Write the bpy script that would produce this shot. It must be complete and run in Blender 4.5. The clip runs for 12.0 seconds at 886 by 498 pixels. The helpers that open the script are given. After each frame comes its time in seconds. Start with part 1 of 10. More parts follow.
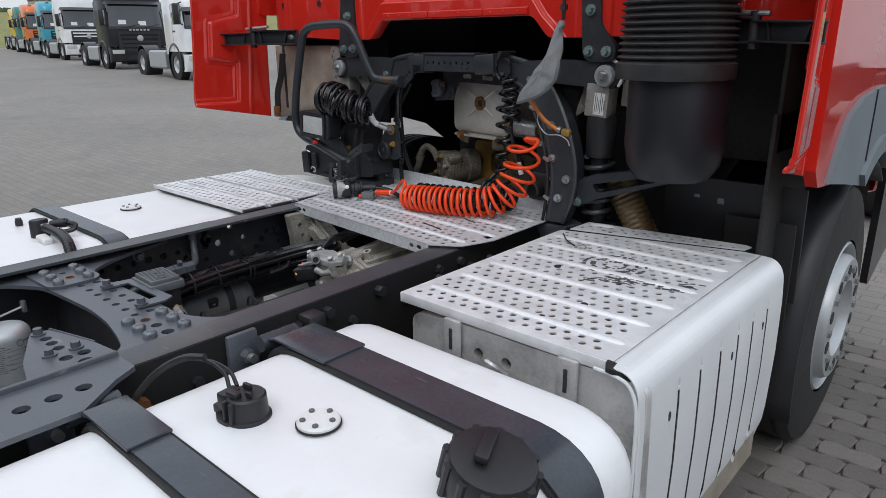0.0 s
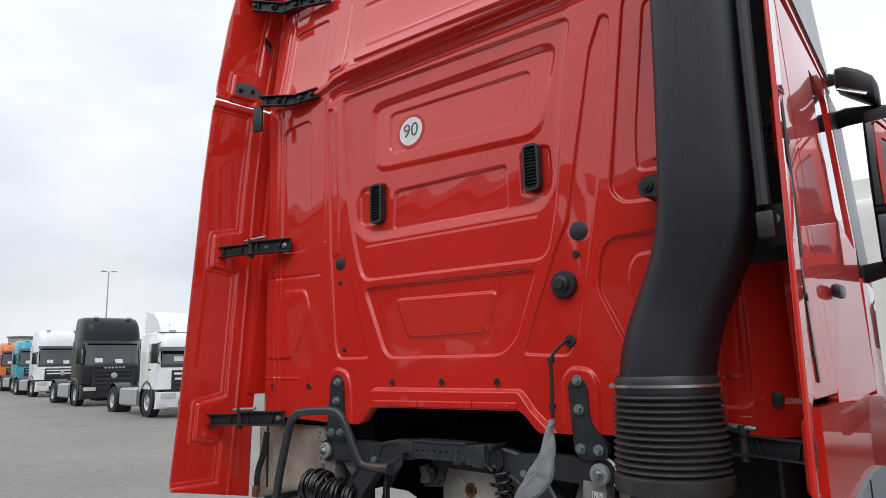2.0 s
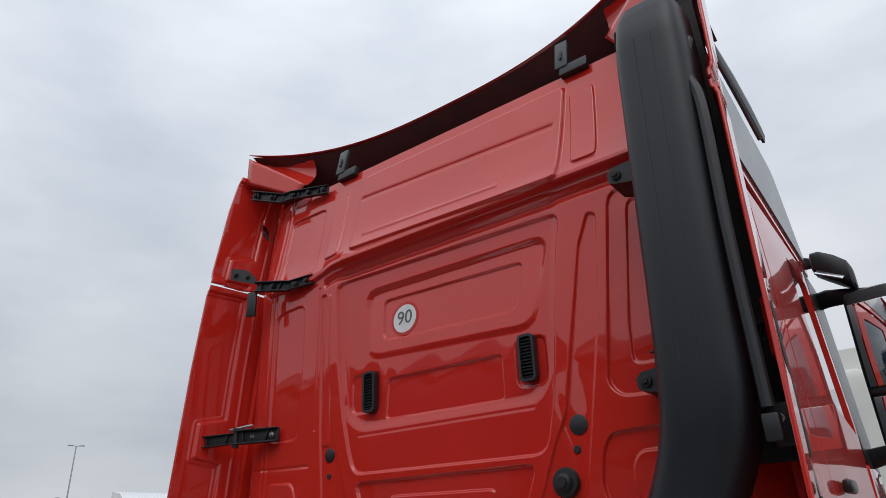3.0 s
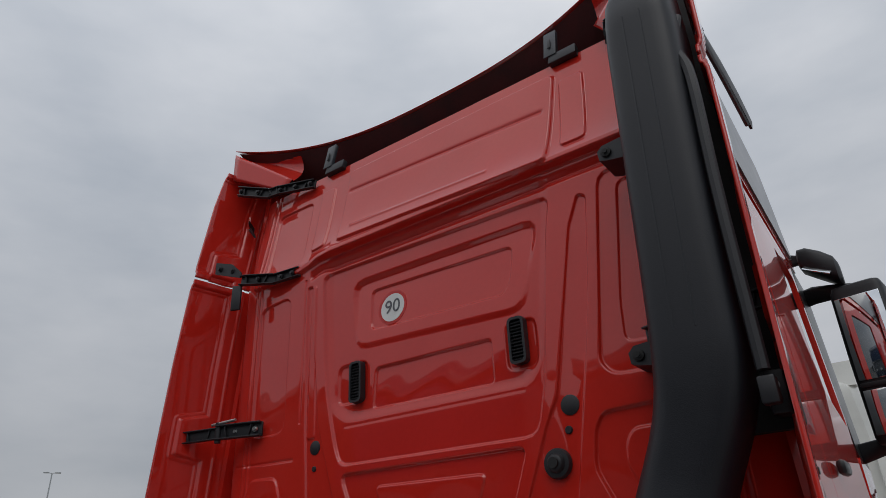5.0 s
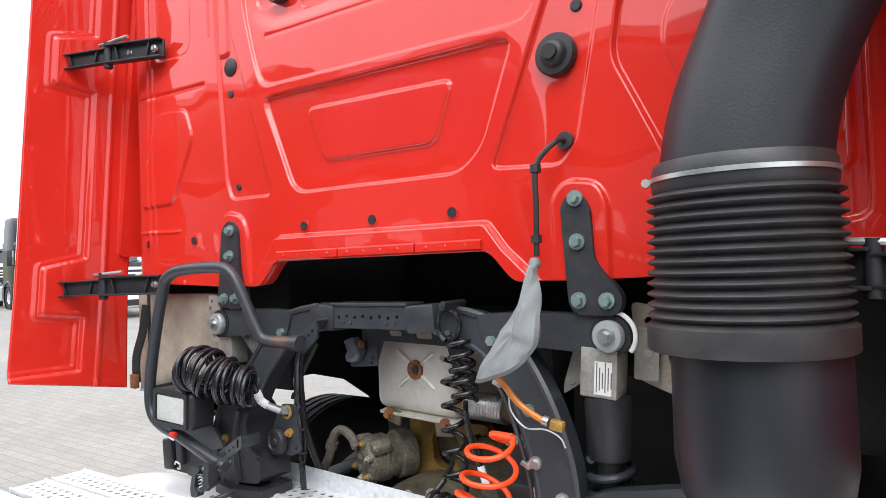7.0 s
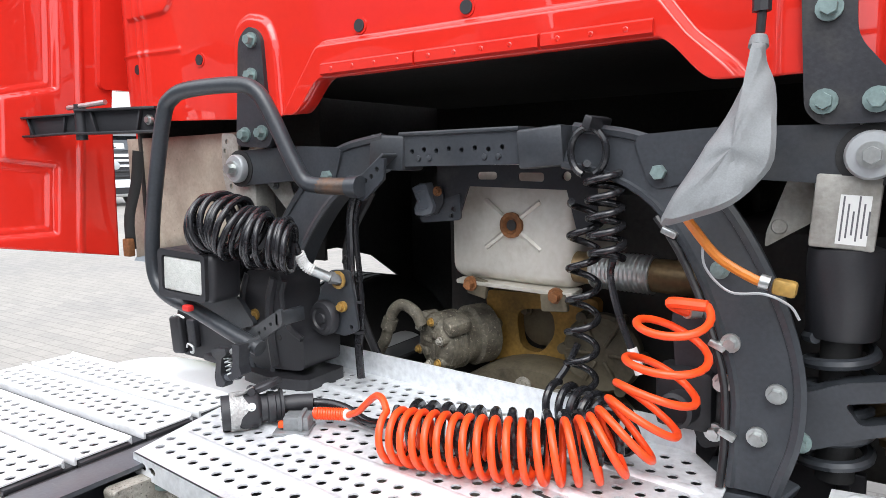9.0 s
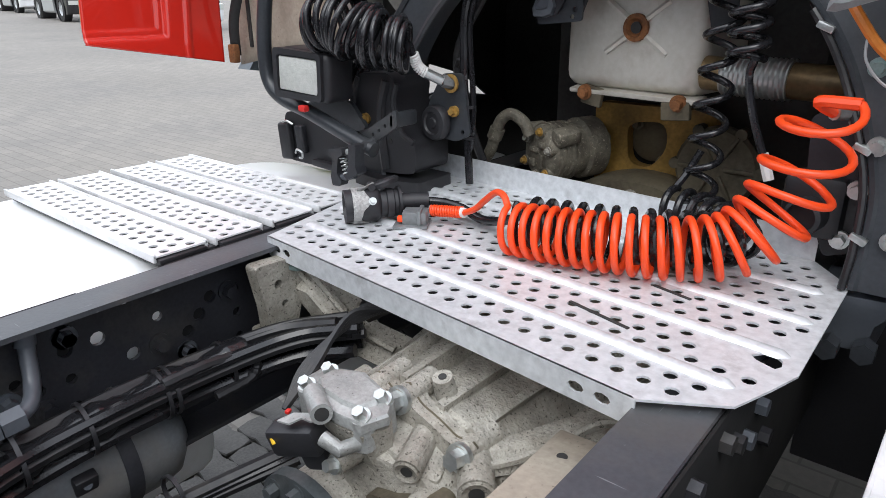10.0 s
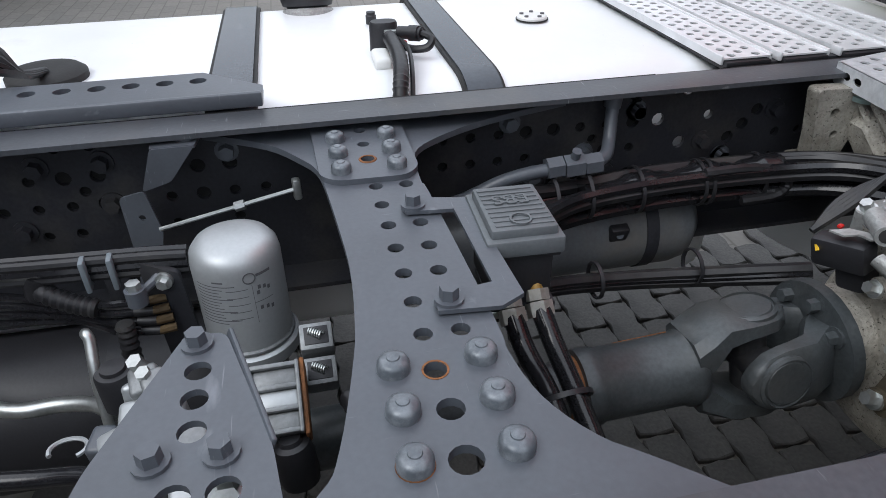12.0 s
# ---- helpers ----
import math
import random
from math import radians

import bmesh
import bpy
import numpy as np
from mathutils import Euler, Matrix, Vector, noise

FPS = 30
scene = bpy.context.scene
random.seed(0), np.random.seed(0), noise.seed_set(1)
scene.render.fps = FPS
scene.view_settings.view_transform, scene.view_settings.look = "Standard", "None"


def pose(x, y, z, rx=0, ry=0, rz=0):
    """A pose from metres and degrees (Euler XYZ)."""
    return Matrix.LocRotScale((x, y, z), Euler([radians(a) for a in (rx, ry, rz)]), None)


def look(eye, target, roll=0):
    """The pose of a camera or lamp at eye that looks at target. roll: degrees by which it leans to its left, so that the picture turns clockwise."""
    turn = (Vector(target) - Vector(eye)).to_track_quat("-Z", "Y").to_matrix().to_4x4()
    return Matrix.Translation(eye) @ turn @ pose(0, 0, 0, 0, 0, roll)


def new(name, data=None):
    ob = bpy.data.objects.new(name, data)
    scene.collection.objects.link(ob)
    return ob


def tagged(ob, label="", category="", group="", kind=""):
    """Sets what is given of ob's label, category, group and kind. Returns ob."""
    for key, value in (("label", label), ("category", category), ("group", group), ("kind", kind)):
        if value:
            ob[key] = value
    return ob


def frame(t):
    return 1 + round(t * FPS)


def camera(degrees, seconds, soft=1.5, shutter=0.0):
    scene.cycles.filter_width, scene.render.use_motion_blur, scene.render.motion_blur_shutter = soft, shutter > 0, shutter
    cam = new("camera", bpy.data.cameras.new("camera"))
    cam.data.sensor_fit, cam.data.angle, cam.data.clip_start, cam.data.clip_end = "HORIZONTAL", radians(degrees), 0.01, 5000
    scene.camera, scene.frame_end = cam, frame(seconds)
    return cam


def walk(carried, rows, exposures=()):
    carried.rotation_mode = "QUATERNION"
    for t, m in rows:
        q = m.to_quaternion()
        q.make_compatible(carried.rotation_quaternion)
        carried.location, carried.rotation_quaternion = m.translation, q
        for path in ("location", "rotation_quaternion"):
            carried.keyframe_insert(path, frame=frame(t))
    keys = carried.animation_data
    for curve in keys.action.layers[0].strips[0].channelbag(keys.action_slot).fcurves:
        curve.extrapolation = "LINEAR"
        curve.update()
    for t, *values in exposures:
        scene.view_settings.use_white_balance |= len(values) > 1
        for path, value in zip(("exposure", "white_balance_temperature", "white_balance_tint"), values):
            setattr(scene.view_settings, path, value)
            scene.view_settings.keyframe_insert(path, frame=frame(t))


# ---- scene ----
cam = camera(67.07, 12.0, soft=0.6)
# seconds, eye, target, roll in degrees
ROWS = [
    (0, (1.630, -1.893, 1.547), (0.359, -0.470, 0.948), -0.56),
    (0.5, (1.577, -1.867, 1.607), (0.290, -0.402, 1.165), -0.72),
    (1, (1.568, -1.867, 1.666), (0.277, -0.351, 1.480), -0.95),
    (1.5, (1.580, -1.904, 1.717), (0.305, -0.365, 1.779), -1.24),
    (2, (1.570, -1.929, 1.769), (0.336, -0.394, 2.113), -1.44),
    (2.5, (1.569, -1.956, 1.818), (0.396, -0.448, 2.411), -1.71),
    (3, (1.558, -1.971, 1.852), (0.460, -0.511, 2.665), -2.30),
    (3.2, (1.570, -1.969, 1.861), (0.492, -0.541, 2.754), -2.28),
    (4.8, (1.519, -1.877, 1.747), (0.474, -0.458, 2.692), -2.61),
    (5, (1.491, -1.912, 1.727), (0.448, -0.449, 2.606), -2.73),
    (5.5, (1.439, -1.858, 1.674), (0.352, -0.323, 2.355), -2.43),
    (6, (1.394, -1.695, 1.618), (0.271, -0.106, 2.084), -2.20),
    (6.5, (1.293, -1.504, 1.609), (0.162, 0.129, 1.837), -2.11),
    (7, (1.111, -1.279, 1.586), (-0.037, 0.357, 1.638), -2.05),
    (7.2, (1.046, -1.210, 1.569), (-0.099, 0.430, 1.599), -1.93),
    (8.8, (0.649, -1.027, 1.455), (-0.466, 0.625, 1.290), -1.51),
    (9, (0.636, -1.043, 1.441), (-0.468, 0.605, 1.183), -1.35),
    (9.5, (0.603, -1.074, 1.397), (-0.502, 0.529, 0.940), -0.92),
    (10, (0.580, -1.117, 1.380), (-0.620, 0.312, 0.662), -0.76),
    (10.5, (0.579, -1.142, 1.369), (-0.760, 0.028, 0.453), -1.08),
    (11, (0.580, -1.201, 1.365), (-0.866, -0.300, 0.318), -1.02),
    (11.5, (0.585, -1.286, 1.361), (-0.981, -0.675, 0.277), -0.83),
    (12, (0.584, -1.367, 1.342), (-1.054, -1.018, 0.248), -0.73),
]
EXPOSURES = [(0.0, -0.12, 6300, 10), (0.5, 0.16, 6300, 10), (1.0, 0.36, 6350, 10), (1.5, 0.42, 6450, 10), (2.0, 0.06, 6450, 10), (2.5, -0.18, 6450, 10), (3.0, -0.50, 6400, 10), (5.0, -1.0, 6450, 10), (5.5, -0.74, 6420, 10), (6.0, -0.2, 6450, 10), (6.5, 0.35, 6500, 10), (7.0, 1.22, 6500, 10), (9.0, 1.36, 6450, 10), (9.5, 1.02, 6400, 10), (10.0, 0.7, 6350, 10), (10.5, 0.43, 6300, 10), (11.0, 0.48, 6250, 10), (11.5, 0.35, 6300, 10), (12.0, 0.28, 6250, 10)]
walk(cam, [(t, look(eye, target, roll)) for t, eye, target, roll in ROWS], EXPOSURES)

# ---- world and light ----
world = bpy.data.worlds.new("overcast_sky")
scene.world = world
world.use_nodes = True
wn, wl = world.node_tree.nodes, world.node_tree.links
wn.clear()
w_out, w_bg = wn.new("ShaderNodeOutputWorld"), wn.new("ShaderNodeBackground")
w_sky = wn.new("ShaderNodeTexSky")
w_sky.sky_type, w_sky.sun_disc = "NISHITA", False
w_sky.sun_elevation, w_sky.sun_rotation = radians(52), radians(215)
w_sky.air_density, w_sky.dust_density = 1.0, 3.0
w_co, w_map = wn.new("ShaderNodeTexCoord"), wn.new("ShaderNodeMapping")
w_map.inputs["Scale"].default_value = (1.0, 1.0, 2.6)
w_n1, w_n2 = wn.new("ShaderNodeTexNoise"), wn.new("ShaderNodeTexNoise")
w_n1.inputs["Scale"].default_value, w_n1.inputs["Detail"].default_value = 1.7, 6.0
w_n2.inputs["Scale"].default_value, w_n2.inputs["Detail"].default_value = 4.5, 5.0
w_add = wn.new("ShaderNodeMath")
w_add.operation = "MULTIPLY_ADD"
w_add.inputs[1].default_value = 0.3
w_ramp = wn.new("ShaderNodeValToRGB")
w_ramp.color_ramp.elements[0].position, w_ramp.color_ramp.elements[0].color = 0.42, (5.2, 5.7, 6.4, 1)
w_ramp.color_ramp.elements[1].position, w_ramp.color_ramp.elements[1].color = 0.86, (8.6, 8.8, 9.2, 1)
w_mix = wn.new("ShaderNodeMix")
w_mix.data_type = "RGBA"
w_mix.inputs["Factor"].default_value = 0.9
wl.new(w_co.outputs["Generated"], w_map.inputs["Vector"])
wl.new(w_map.outputs["Vector"], w_n1.inputs["Vector"])
wl.new(w_map.outputs["Vector"], w_n2.inputs["Vector"])
wl.new(w_n2.outputs["Fac"], w_add.inputs[0])
wl.new(w_n1.outputs["Fac"], w_add.inputs[2])
wl.new(w_add.outputs[0], w_ramp.inputs["Fac"])
wl.new(w_sky.outputs["Color"], w_mix.inputs["A"])
# an overcast sky is brighter overhead than at the horizon
w_sep, w_rise, w_gain = wn.new("ShaderNodeSeparateXYZ"), wn.new("ShaderNodeMapRange"), wn.new("ShaderNodeVectorMath")
w_gain.operation = "SCALE"
w_rise.inputs["From Min"].default_value, w_rise.inputs["From Max"].default_value = 0.15, 0.95
w_rise.inputs["To Min"].default_value, w_rise.inputs["To Max"].default_value = 0.92, 1.75
wl.new(w_co.outputs["Generated"], w_sep.inputs[0])
wl.new(w_sep.outputs["Z"], w_rise.inputs["Value"])
wl.new(w_ramp.outputs["Color"], w_gain.inputs[0])
wl.new(w_rise.outputs["Result"], w_gain.inputs["Scale"])
wl.new(w_gain.outputs[0], w_mix.inputs["B"])
wl.new(w_mix.outputs["Result"], w_bg.inputs["Color"])
wl.new(w_bg.outputs["Background"], w_out.inputs["Surface"])
w_bg.inputs["Strength"].default_value = 0.12

sun = new("sun", bpy.data.lights.new("sun", "SUN"))
sun.data.energy, sun.data.angle, sun.data.color = 0.8, radians(35), (1.0, 0.97, 0.92)
sun.matrix_world = look((3, -5, 8), (0, 0, 1))


# ---- materials ----
def mat(name, col, rough=0.5, metal=0.0, var=0.15, scale=6.0, fine=140.0, bump=0.08, coat=0.0,
        dirt=None, dirt_at=0.6, dirt_scale=5.0, spec=0.5, spots=None, spot_at=0.68, spot_scale=45.0, scuff=None):
    m = bpy.data.materials.new(name)
    m.use_nodes = True
    n, l = m.node_tree.nodes, m.node_tree.links
    b = n["Principled BSDF"]
    co = n.new("ShaderNodeTexCoord")
    n1, n2 = n.new("ShaderNodeTexNoise"), n.new("ShaderNodeTexNoise")
    n1.inputs["Scale"].default_value, n1.inputs["Detail"].default_value = scale, 6.0
    n2.inputs["Scale"].default_value, n2.inputs["Detail"].default_value = fine, 4.0
    for k in (n1, n2):
        l.new(co.outputs["Object"], k.inputs["Vector"])
    ramp = n.new("ShaderNodeValToRGB")
    ramp.color_ramp.elements[0].position, ramp.color_ramp.elements[1].position = 0.3, 0.72
    ramp.color_ramp.elements[0].color = (*[c * (1 - var) for c in col], 1)
    ramp.color_ramp.elements[1].color = (*[min(1, c * (1 + var)) for c in col], 1)
    l.new(n1.outputs["Fac"], ramp.inputs["Fac"])
    out = ramp.outputs["Color"]
    fm = n.new("ShaderNodeMix")
    fm.data_type, fm.blend_type = "RGBA", "OVERLAY"
    fm.inputs["Factor"].default_value = min(1.0, var * 1.5)
    l.new(out, fm.inputs["A"])
    l.new(n2.outputs["Fac"], fm.inputs["B"])
    out = fm.outputs["Result"]
    for colour, at, sc, sharp in ((dirt, dirt_at, dirt_scale, 0.16), (spots, spot_at, spot_scale, 0.04)):
        if colour:
            n3, r3, mx = n.new("ShaderNodeTexNoise"), n.new("ShaderNodeValToRGB"), n.new("ShaderNodeMix")
            n3.inputs["Scale"].default_value, n3.inputs["Detail"].default_value, n3.inputs["Roughness"].default_value = sc, 8.0, 0.65
            l.new(co.outputs["Object"], n3.inputs["Vector"])
            r3.color_ramp.elements[0].position, r3.color_ramp.elements[1].position = at - sharp, at + sharp
            l.new(n3.outputs["Fac"], r3.inputs["Fac"])
            mx.data_type = "RGBA"
            l.new(r3.outputs["Color"], mx.inputs["Factor"])
            l.new(out, mx.inputs["A"])
            mx.inputs["B"].default_value = (*colour, 1)
            out = mx.outputs["Result"]
    if scuff:
        # fine scratches at two slants and broader rubbed patches
        for slant, sx, sy, lo in ((0.5, 14.0, 220.0, 0.76), (-0.9, 240.0, 20.0, 0.78), (0.2, 9.0, 22.0, 0.76)):
            mp, ns, rs, mx = n.new("ShaderNodeMapping"), n.new("ShaderNodeTexNoise"), n.new("ShaderNodeValToRGB"), n.new("ShaderNodeMix")
            mp.inputs["Rotation"].default_value = (0, 0, slant)
            mp.inputs["Scale"].default_value = (sx, sy, 30.0)
            ns.inputs["Scale"].default_value, ns.inputs["Detail"].default_value = 1.0, 5.0
            l.new(co.outputs["Object"], mp.inputs["Vector"])
            l.new(mp.outputs["Vector"], ns.inputs["Vector"])
            rs.color_ramp.elements[0].position, rs.color_ramp.elements[1].position = lo - 0.07, lo
            l.new(ns.outputs["Fac"], rs.inputs["Fac"])
            mx.data_type = "RGBA"
            l.new(rs.outputs["Color"], mx.inputs["Factor"])
            l.new(out, mx.inputs["A"])
            mx.inputs["B"].default_value = (*scuff, 1)
            out = mx.outputs["Result"]
    l.new(out, b.inputs["Base Color"])
    mr = n.new("ShaderNodeMapRange")
    mr.inputs["To Min"].default_value, mr.inputs["To Max"].default_value = max(0.02, rough * 0.75), min(1.0, rough * 1.25)
    l.new(n1.outputs["Fac"], mr.inputs["Value"])
    l.new(mr.outputs["Result"], b.inputs["Roughness"])
    b.inputs["Metallic"].default_value = metal
    b.inputs["Specular IOR Level"].default_value = spec
    b.inputs["Coat Weight"].default_value = coat
    b.inputs["Coat Roughness"].default_value = 0.02
    if bump:
        bp = n.new("ShaderNodeBump")
        bp.inputs["Strength"].default_value, bp.inputs["Distance"].default_value = bump, 0.004
        l.new(n2.outputs["Fac"], bp.inputs["Height"])
        l.new(bp.outputs["Normal"], b.inputs["Normal"])
    return m


RED = mat("red_paint", (0.62, 0.024, 0.014), 0.45, 0.0, 0.05, 2.0, 60, 0.002, coat=1.0, spec=0.05)
FRAME = mat("chassis_grey_paint", (0.090, 0.100, 0.116), 0.36, 0.0, 0.10, 7, 160, 0.05, dirt=(0.066, 0.071, 0.080), dirt_at=0.66, dirt_scale=3.0, spots=(0.19, 0.20, 0.22), spot_at=0.74, scuff=(0.165, 0.178, 0.20))
WORN = mat("rubbed_grey_paint", (0.11, 0.125, 0.14), 0.30, 0.2, 0.15, 40, 200, 0.05, dirt=(0.24, 0.26, 0.28), dirt_at=0.58, dirt_scale=70)
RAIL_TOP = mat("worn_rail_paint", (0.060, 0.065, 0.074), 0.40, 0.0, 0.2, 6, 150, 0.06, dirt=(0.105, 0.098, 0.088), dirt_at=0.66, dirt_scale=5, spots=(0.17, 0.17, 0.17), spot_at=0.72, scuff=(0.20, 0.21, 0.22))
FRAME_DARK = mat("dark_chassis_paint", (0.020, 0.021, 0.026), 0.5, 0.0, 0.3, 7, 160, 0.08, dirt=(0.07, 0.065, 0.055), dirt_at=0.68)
BLACK = mat("black_plastic", (0.020, 0.020, 0.023), 0.48, 0.0, 0.2, 9, 220, 0.05)
DUCT = mat("dark_duct_plastic", (0.010, 0.011, 0.015), 0.44, 0.0, 0.15, 5, 300, 0.10)
RUBBER = mat("rubber", (0.015, 0.015, 0.015), 0.7, 0.0, 0.25, 12, 200, 0.12, dirt=(0.034, 0.032, 0.028), dirt_at=0.7)
BRONZE = mat("bronze_pipe", (0.17, 0.115, 0.055), 0.42, 0.6, 0.3, 12, 120, 0.1, dirt=(0.06, 0.045, 0.03), dirt_at=0.6, dirt_scale=8)
GALV = mat("galvanised_sheet", (0.70, 0.72, 0.74), 0.40, 0.30, 0.13, 70, 160, 0.10, dirt=(0.36, 0.36, 0.36), dirt_at=0.74, dirt_scale=22)
ALU_PLATE = mat("aluminium_plate", (0.80, 0.81, 0.82), 0.40, 0.22, 0.10, 20, 120, 0.06, dirt=(0.40, 0.40, 0.39), dirt_at=0.72, dirt_scale=9, spots=(0.30, 0.29, 0.28), spot_at=0.76)
SILVER = mat("silver_paint", (0.78, 0.80, 0.81), 0.35, 0.08, 0.06, 4, 120, 0.01, coat=0.2)
# darker copy of the red paint, for the shaded underside of the deflector
LINING = mat("shaded_red_lining", (0.10, 0.012, 0.012), 0.6, 0.0, 0.2, 6, 120, 0.05, dirt=(0.05, 0.012, 0.012), dirt_at=0.6)
WHITE = mat("white_tank_paint", (0.82, 0.83, 0.835), 0.34, 0.0, 0.04, 5, 80, 0.01, dirt=(0.62, 0.60, 0.56), dirt_at=0.72, spots=(0.22, 0.20, 0.17), spot_at=0.735, spot_scale=90.0)
STRAP = mat("strap_paint", (0.050, 0.058, 0.070), 0.24, 0.0, 0.15, 9, 140, 0.03, spots=(0.20, 0.085, 0.03), spot_at=0.79, scuff=(0.12, 0.13, 0.15))
CAST = mat("cast_aluminium", (0.42, 0.40, 0.35), 0.62, 0.25, 0.25, 22, 180, 0.7, dirt=(0.17, 0.15, 0.115), dirt_at=0.58, dirt_scale=7, spots=(0.060, 0.050, 0.038), spot_at=0.615, spot_scale=210.0)
STEEL = mat("zinc_steel", (0.52, 0.54, 0.53), 0.34, 0.85, 0.15, 20, 200, 0.05)
TEAL_BOLT = mat("coated_bolt", (0.24, 0.32, 0.31), 0.42, 0.5, 0.15, 25, 200, 0.05)
SUSP = mat("black_suspension_paint", (0.034, 0.038, 0.044), 0.36, 0.0, 0.22, 7, 160, 0.06, dirt=(0.06, 0.06, 0.058), dirt_at=0.68)
BLOCK = mat("grey_cast_block", (0.23, 0.24, 0.245), 0.45, 0.35, 0.2, 14, 160, 0.15, dirt=(0.10, 0.10, 0.10), dirt_at=0.66, dirt_scale=12)
RUST = mat("rusty_steel", (0.21, 0.085, 0.03), 0.8, 0.1, 0.45, 22, 160, 0.3)
BRASS = mat("oily_yellow_metal", (0.40, 0.24, 0.06), 0.5, 0.30, 0.3, 12, 120, 0.2, dirt=(0.09, 0.06, 0.03), dirt_at=0.63, dirt_scale=8)
OILY = mat("oily_cast_iron", (0.10, 0.085, 0.06), 0.55, 0.3, 0.35, 15, 120, 0.3, dirt=(0.20, 0.17, 0.11), dirt_at=0.6)
SHIELD = mat("heat_shield_sheet", (0.62, 0.595, 0.53), 0.42, 0.35, 0.12, 6, 90, 0.03, dirt=(0.28, 0.23, 0.165), dirt_at=0.64)
BEIGE = mat("dusty_beige_sheet", (0.42, 0.37, 0.30), 0.7, 0.2, 0.15, 6, 120, 0.05, dirt=(0.20, 0.165, 0.13), dirt_at=0.60, spots=(0.12, 0.10, 0.085), spot_at=0.67, spot_scale=160.0)
ORANGE = mat("orange_hose", (0.90, 0.075, 0.012), 0.36, 0.0, 0.05, 10, 200, 0.01)
AMBER = mat("amber_hose", (0.62, 0.20, 0.03), 0.35, 0.0, 0.15, 20, 200, 0.02)
SHEET = mat("dusty_galvanised_sheet", (0.36, 0.35, 0.32), 0.5, 0.4, 0.2, 10, 140, 0.1, dirt=(0.16, 0.14, 0.11), dirt_at=0.62, dirt_scale=16)
BARE = mat("bare_sheet_metal", (0.60, 0.60, 0.59), 0.34, 0.45, 0.15, 6, 120, 0.06, dirt=(0.14, 0.13, 0.12), dirt_at=0.62, dirt_scale=8)
TINGED = mat("tinged_dark_steel", (0.075, 0.065, 0.06), 0.45, 0.4, 0.3, 12, 140, 0.15, dirt=(0.20, 0.095, 0.04), dirt_at=0.56, dirt_scale=20, spots=(0.3, 0.28, 0.25), spot_at=0.7)
TAPE = mat("silver_tape", (0.42, 0.42, 0.41), 0.38, 0.3, 0.3, 40, 180, 0.8, dirt=(0.22, 0.21, 0.20), dirt_at=0.60, dirt_scale=40)
PALE_CAST = mat("pale_cast_alloy", (0.40, 0.41, 0.40), 0.48, 0.35, 0.2, 18, 170, 0.35, dirt=(0.20, 0.19, 0.17), dirt_at=0.64, dirt_scale=14, spots=(0.09, 0.08, 0.07), spot_at=0.66, spot_scale=190.0)
DUSTY = mat("dusty_cast_metal", (0.17, 0.155, 0.12), 0.7, 0.15, 0.35, 30, 150, 0.5, dirt=(0.06, 0.05, 0.04), dirt_at=0.58, dirt_scale=16, spots=(0.33, 0.30, 0.23), spot_at=0.62, spot_scale=130.0)
BELLOWS = mat("dusty_bellows_rubber", (0.026, 0.026, 0.027), 0.48, 0.0, 0.2, 12, 200, 0.08, dirt=(0.06, 0.058, 0.055), dirt_at=0.66, dirt_scale=7)
HOSE = mat("black_hose", (0.014, 0.014, 0.016), 0.17, 0.0, 0.2, 15, 200, 0.02)
CABLE = mat("black_cable", (0.016, 0.016, 0.018), 0.42, 0.0, 0.25, 30, 200, 0.05, dirt=(0.08, 0.075, 0.065), dirt_at=0.7)
CLOTH = mat("grey_cloth", (0.20, 0.21, 0.215), 0.7, 0.0, 0.12, 18, 400, 0.1, dirt=(0.16, 0.16, 0.16), dirt_at=0.68, dirt_scale=14)
CANISTER = mat("canister_silver", (0.45, 0.47, 0.48), 0.42, 0.5, 0.06, 10, 200, 0.02)
PRINT = mat("dark_print", (0.12, 0.12, 0.13), 0.6, 0.0, 0.1, 20, 200, 0.0)
LABEL = mat("white_label", (0.75, 0.75, 0.73), 0.55, 0.0, 0.06, 20, 200, 0.0)
SIGN_RED = mat("sign_red", (0.55, 0.02, 0.015), 0.5, 0.0, 0.05, 20, 200, 0.0)
FENDER = mat("grey_fender_plastic", (0.17, 0.20, 0.22), 0.6, 0.0, 0.08, 6, 200, 0.06)
GREY_LID = mat("grey_box_plastic", (0.12, 0.132, 0.14), 0.55, 0.0, 0.12, 12, 220, 0.05)
ROOF_GREY = mat("roof_side_grey", (0.085, 0.09, 0.098), 0.35, 0.0, 0.1, 5, 160, 0.01, coat=0.3)
TRIM = mat("dark_trim", (0.02, 0.02, 0.022), 0.3, 0.0, 0.1, 8, 200, 0.01)
LENS = mat("lamp_glass", (0.50, 0.51, 0.48), 0.12, 0.0, 0.08, 90, 300, 0.4, coat=0.6)
ORANGE_LENS = mat("orange_lens", (0.85, 0.20, 0.02), 0.25, 0.0, 0.05, 40, 200, 0.02, coat=0.5)
# black standing in for unlit hollows, holes and the space under the cab
VOID = mat("unlit_black", (0.030, 0.029, 0.028), 0.8, 0.0, 0.4, 5, 90, 0.1)
# near-black for the shade seen through the rail holes
PITCH = mat("deep_hollow_black", (0.004, 0.004, 0.004), 0.9, 0.0, 0.3, 8, 90, 0.05)
TANK_GREY = mat("grey_tank_paint", (0.13, 0.14, 0.15), 0.38, 0.0, 0.2, 8, 150, 0.05, dirt=(0.16, 0.145, 0.12), dirt_at=0.62, dirt_scale=7)
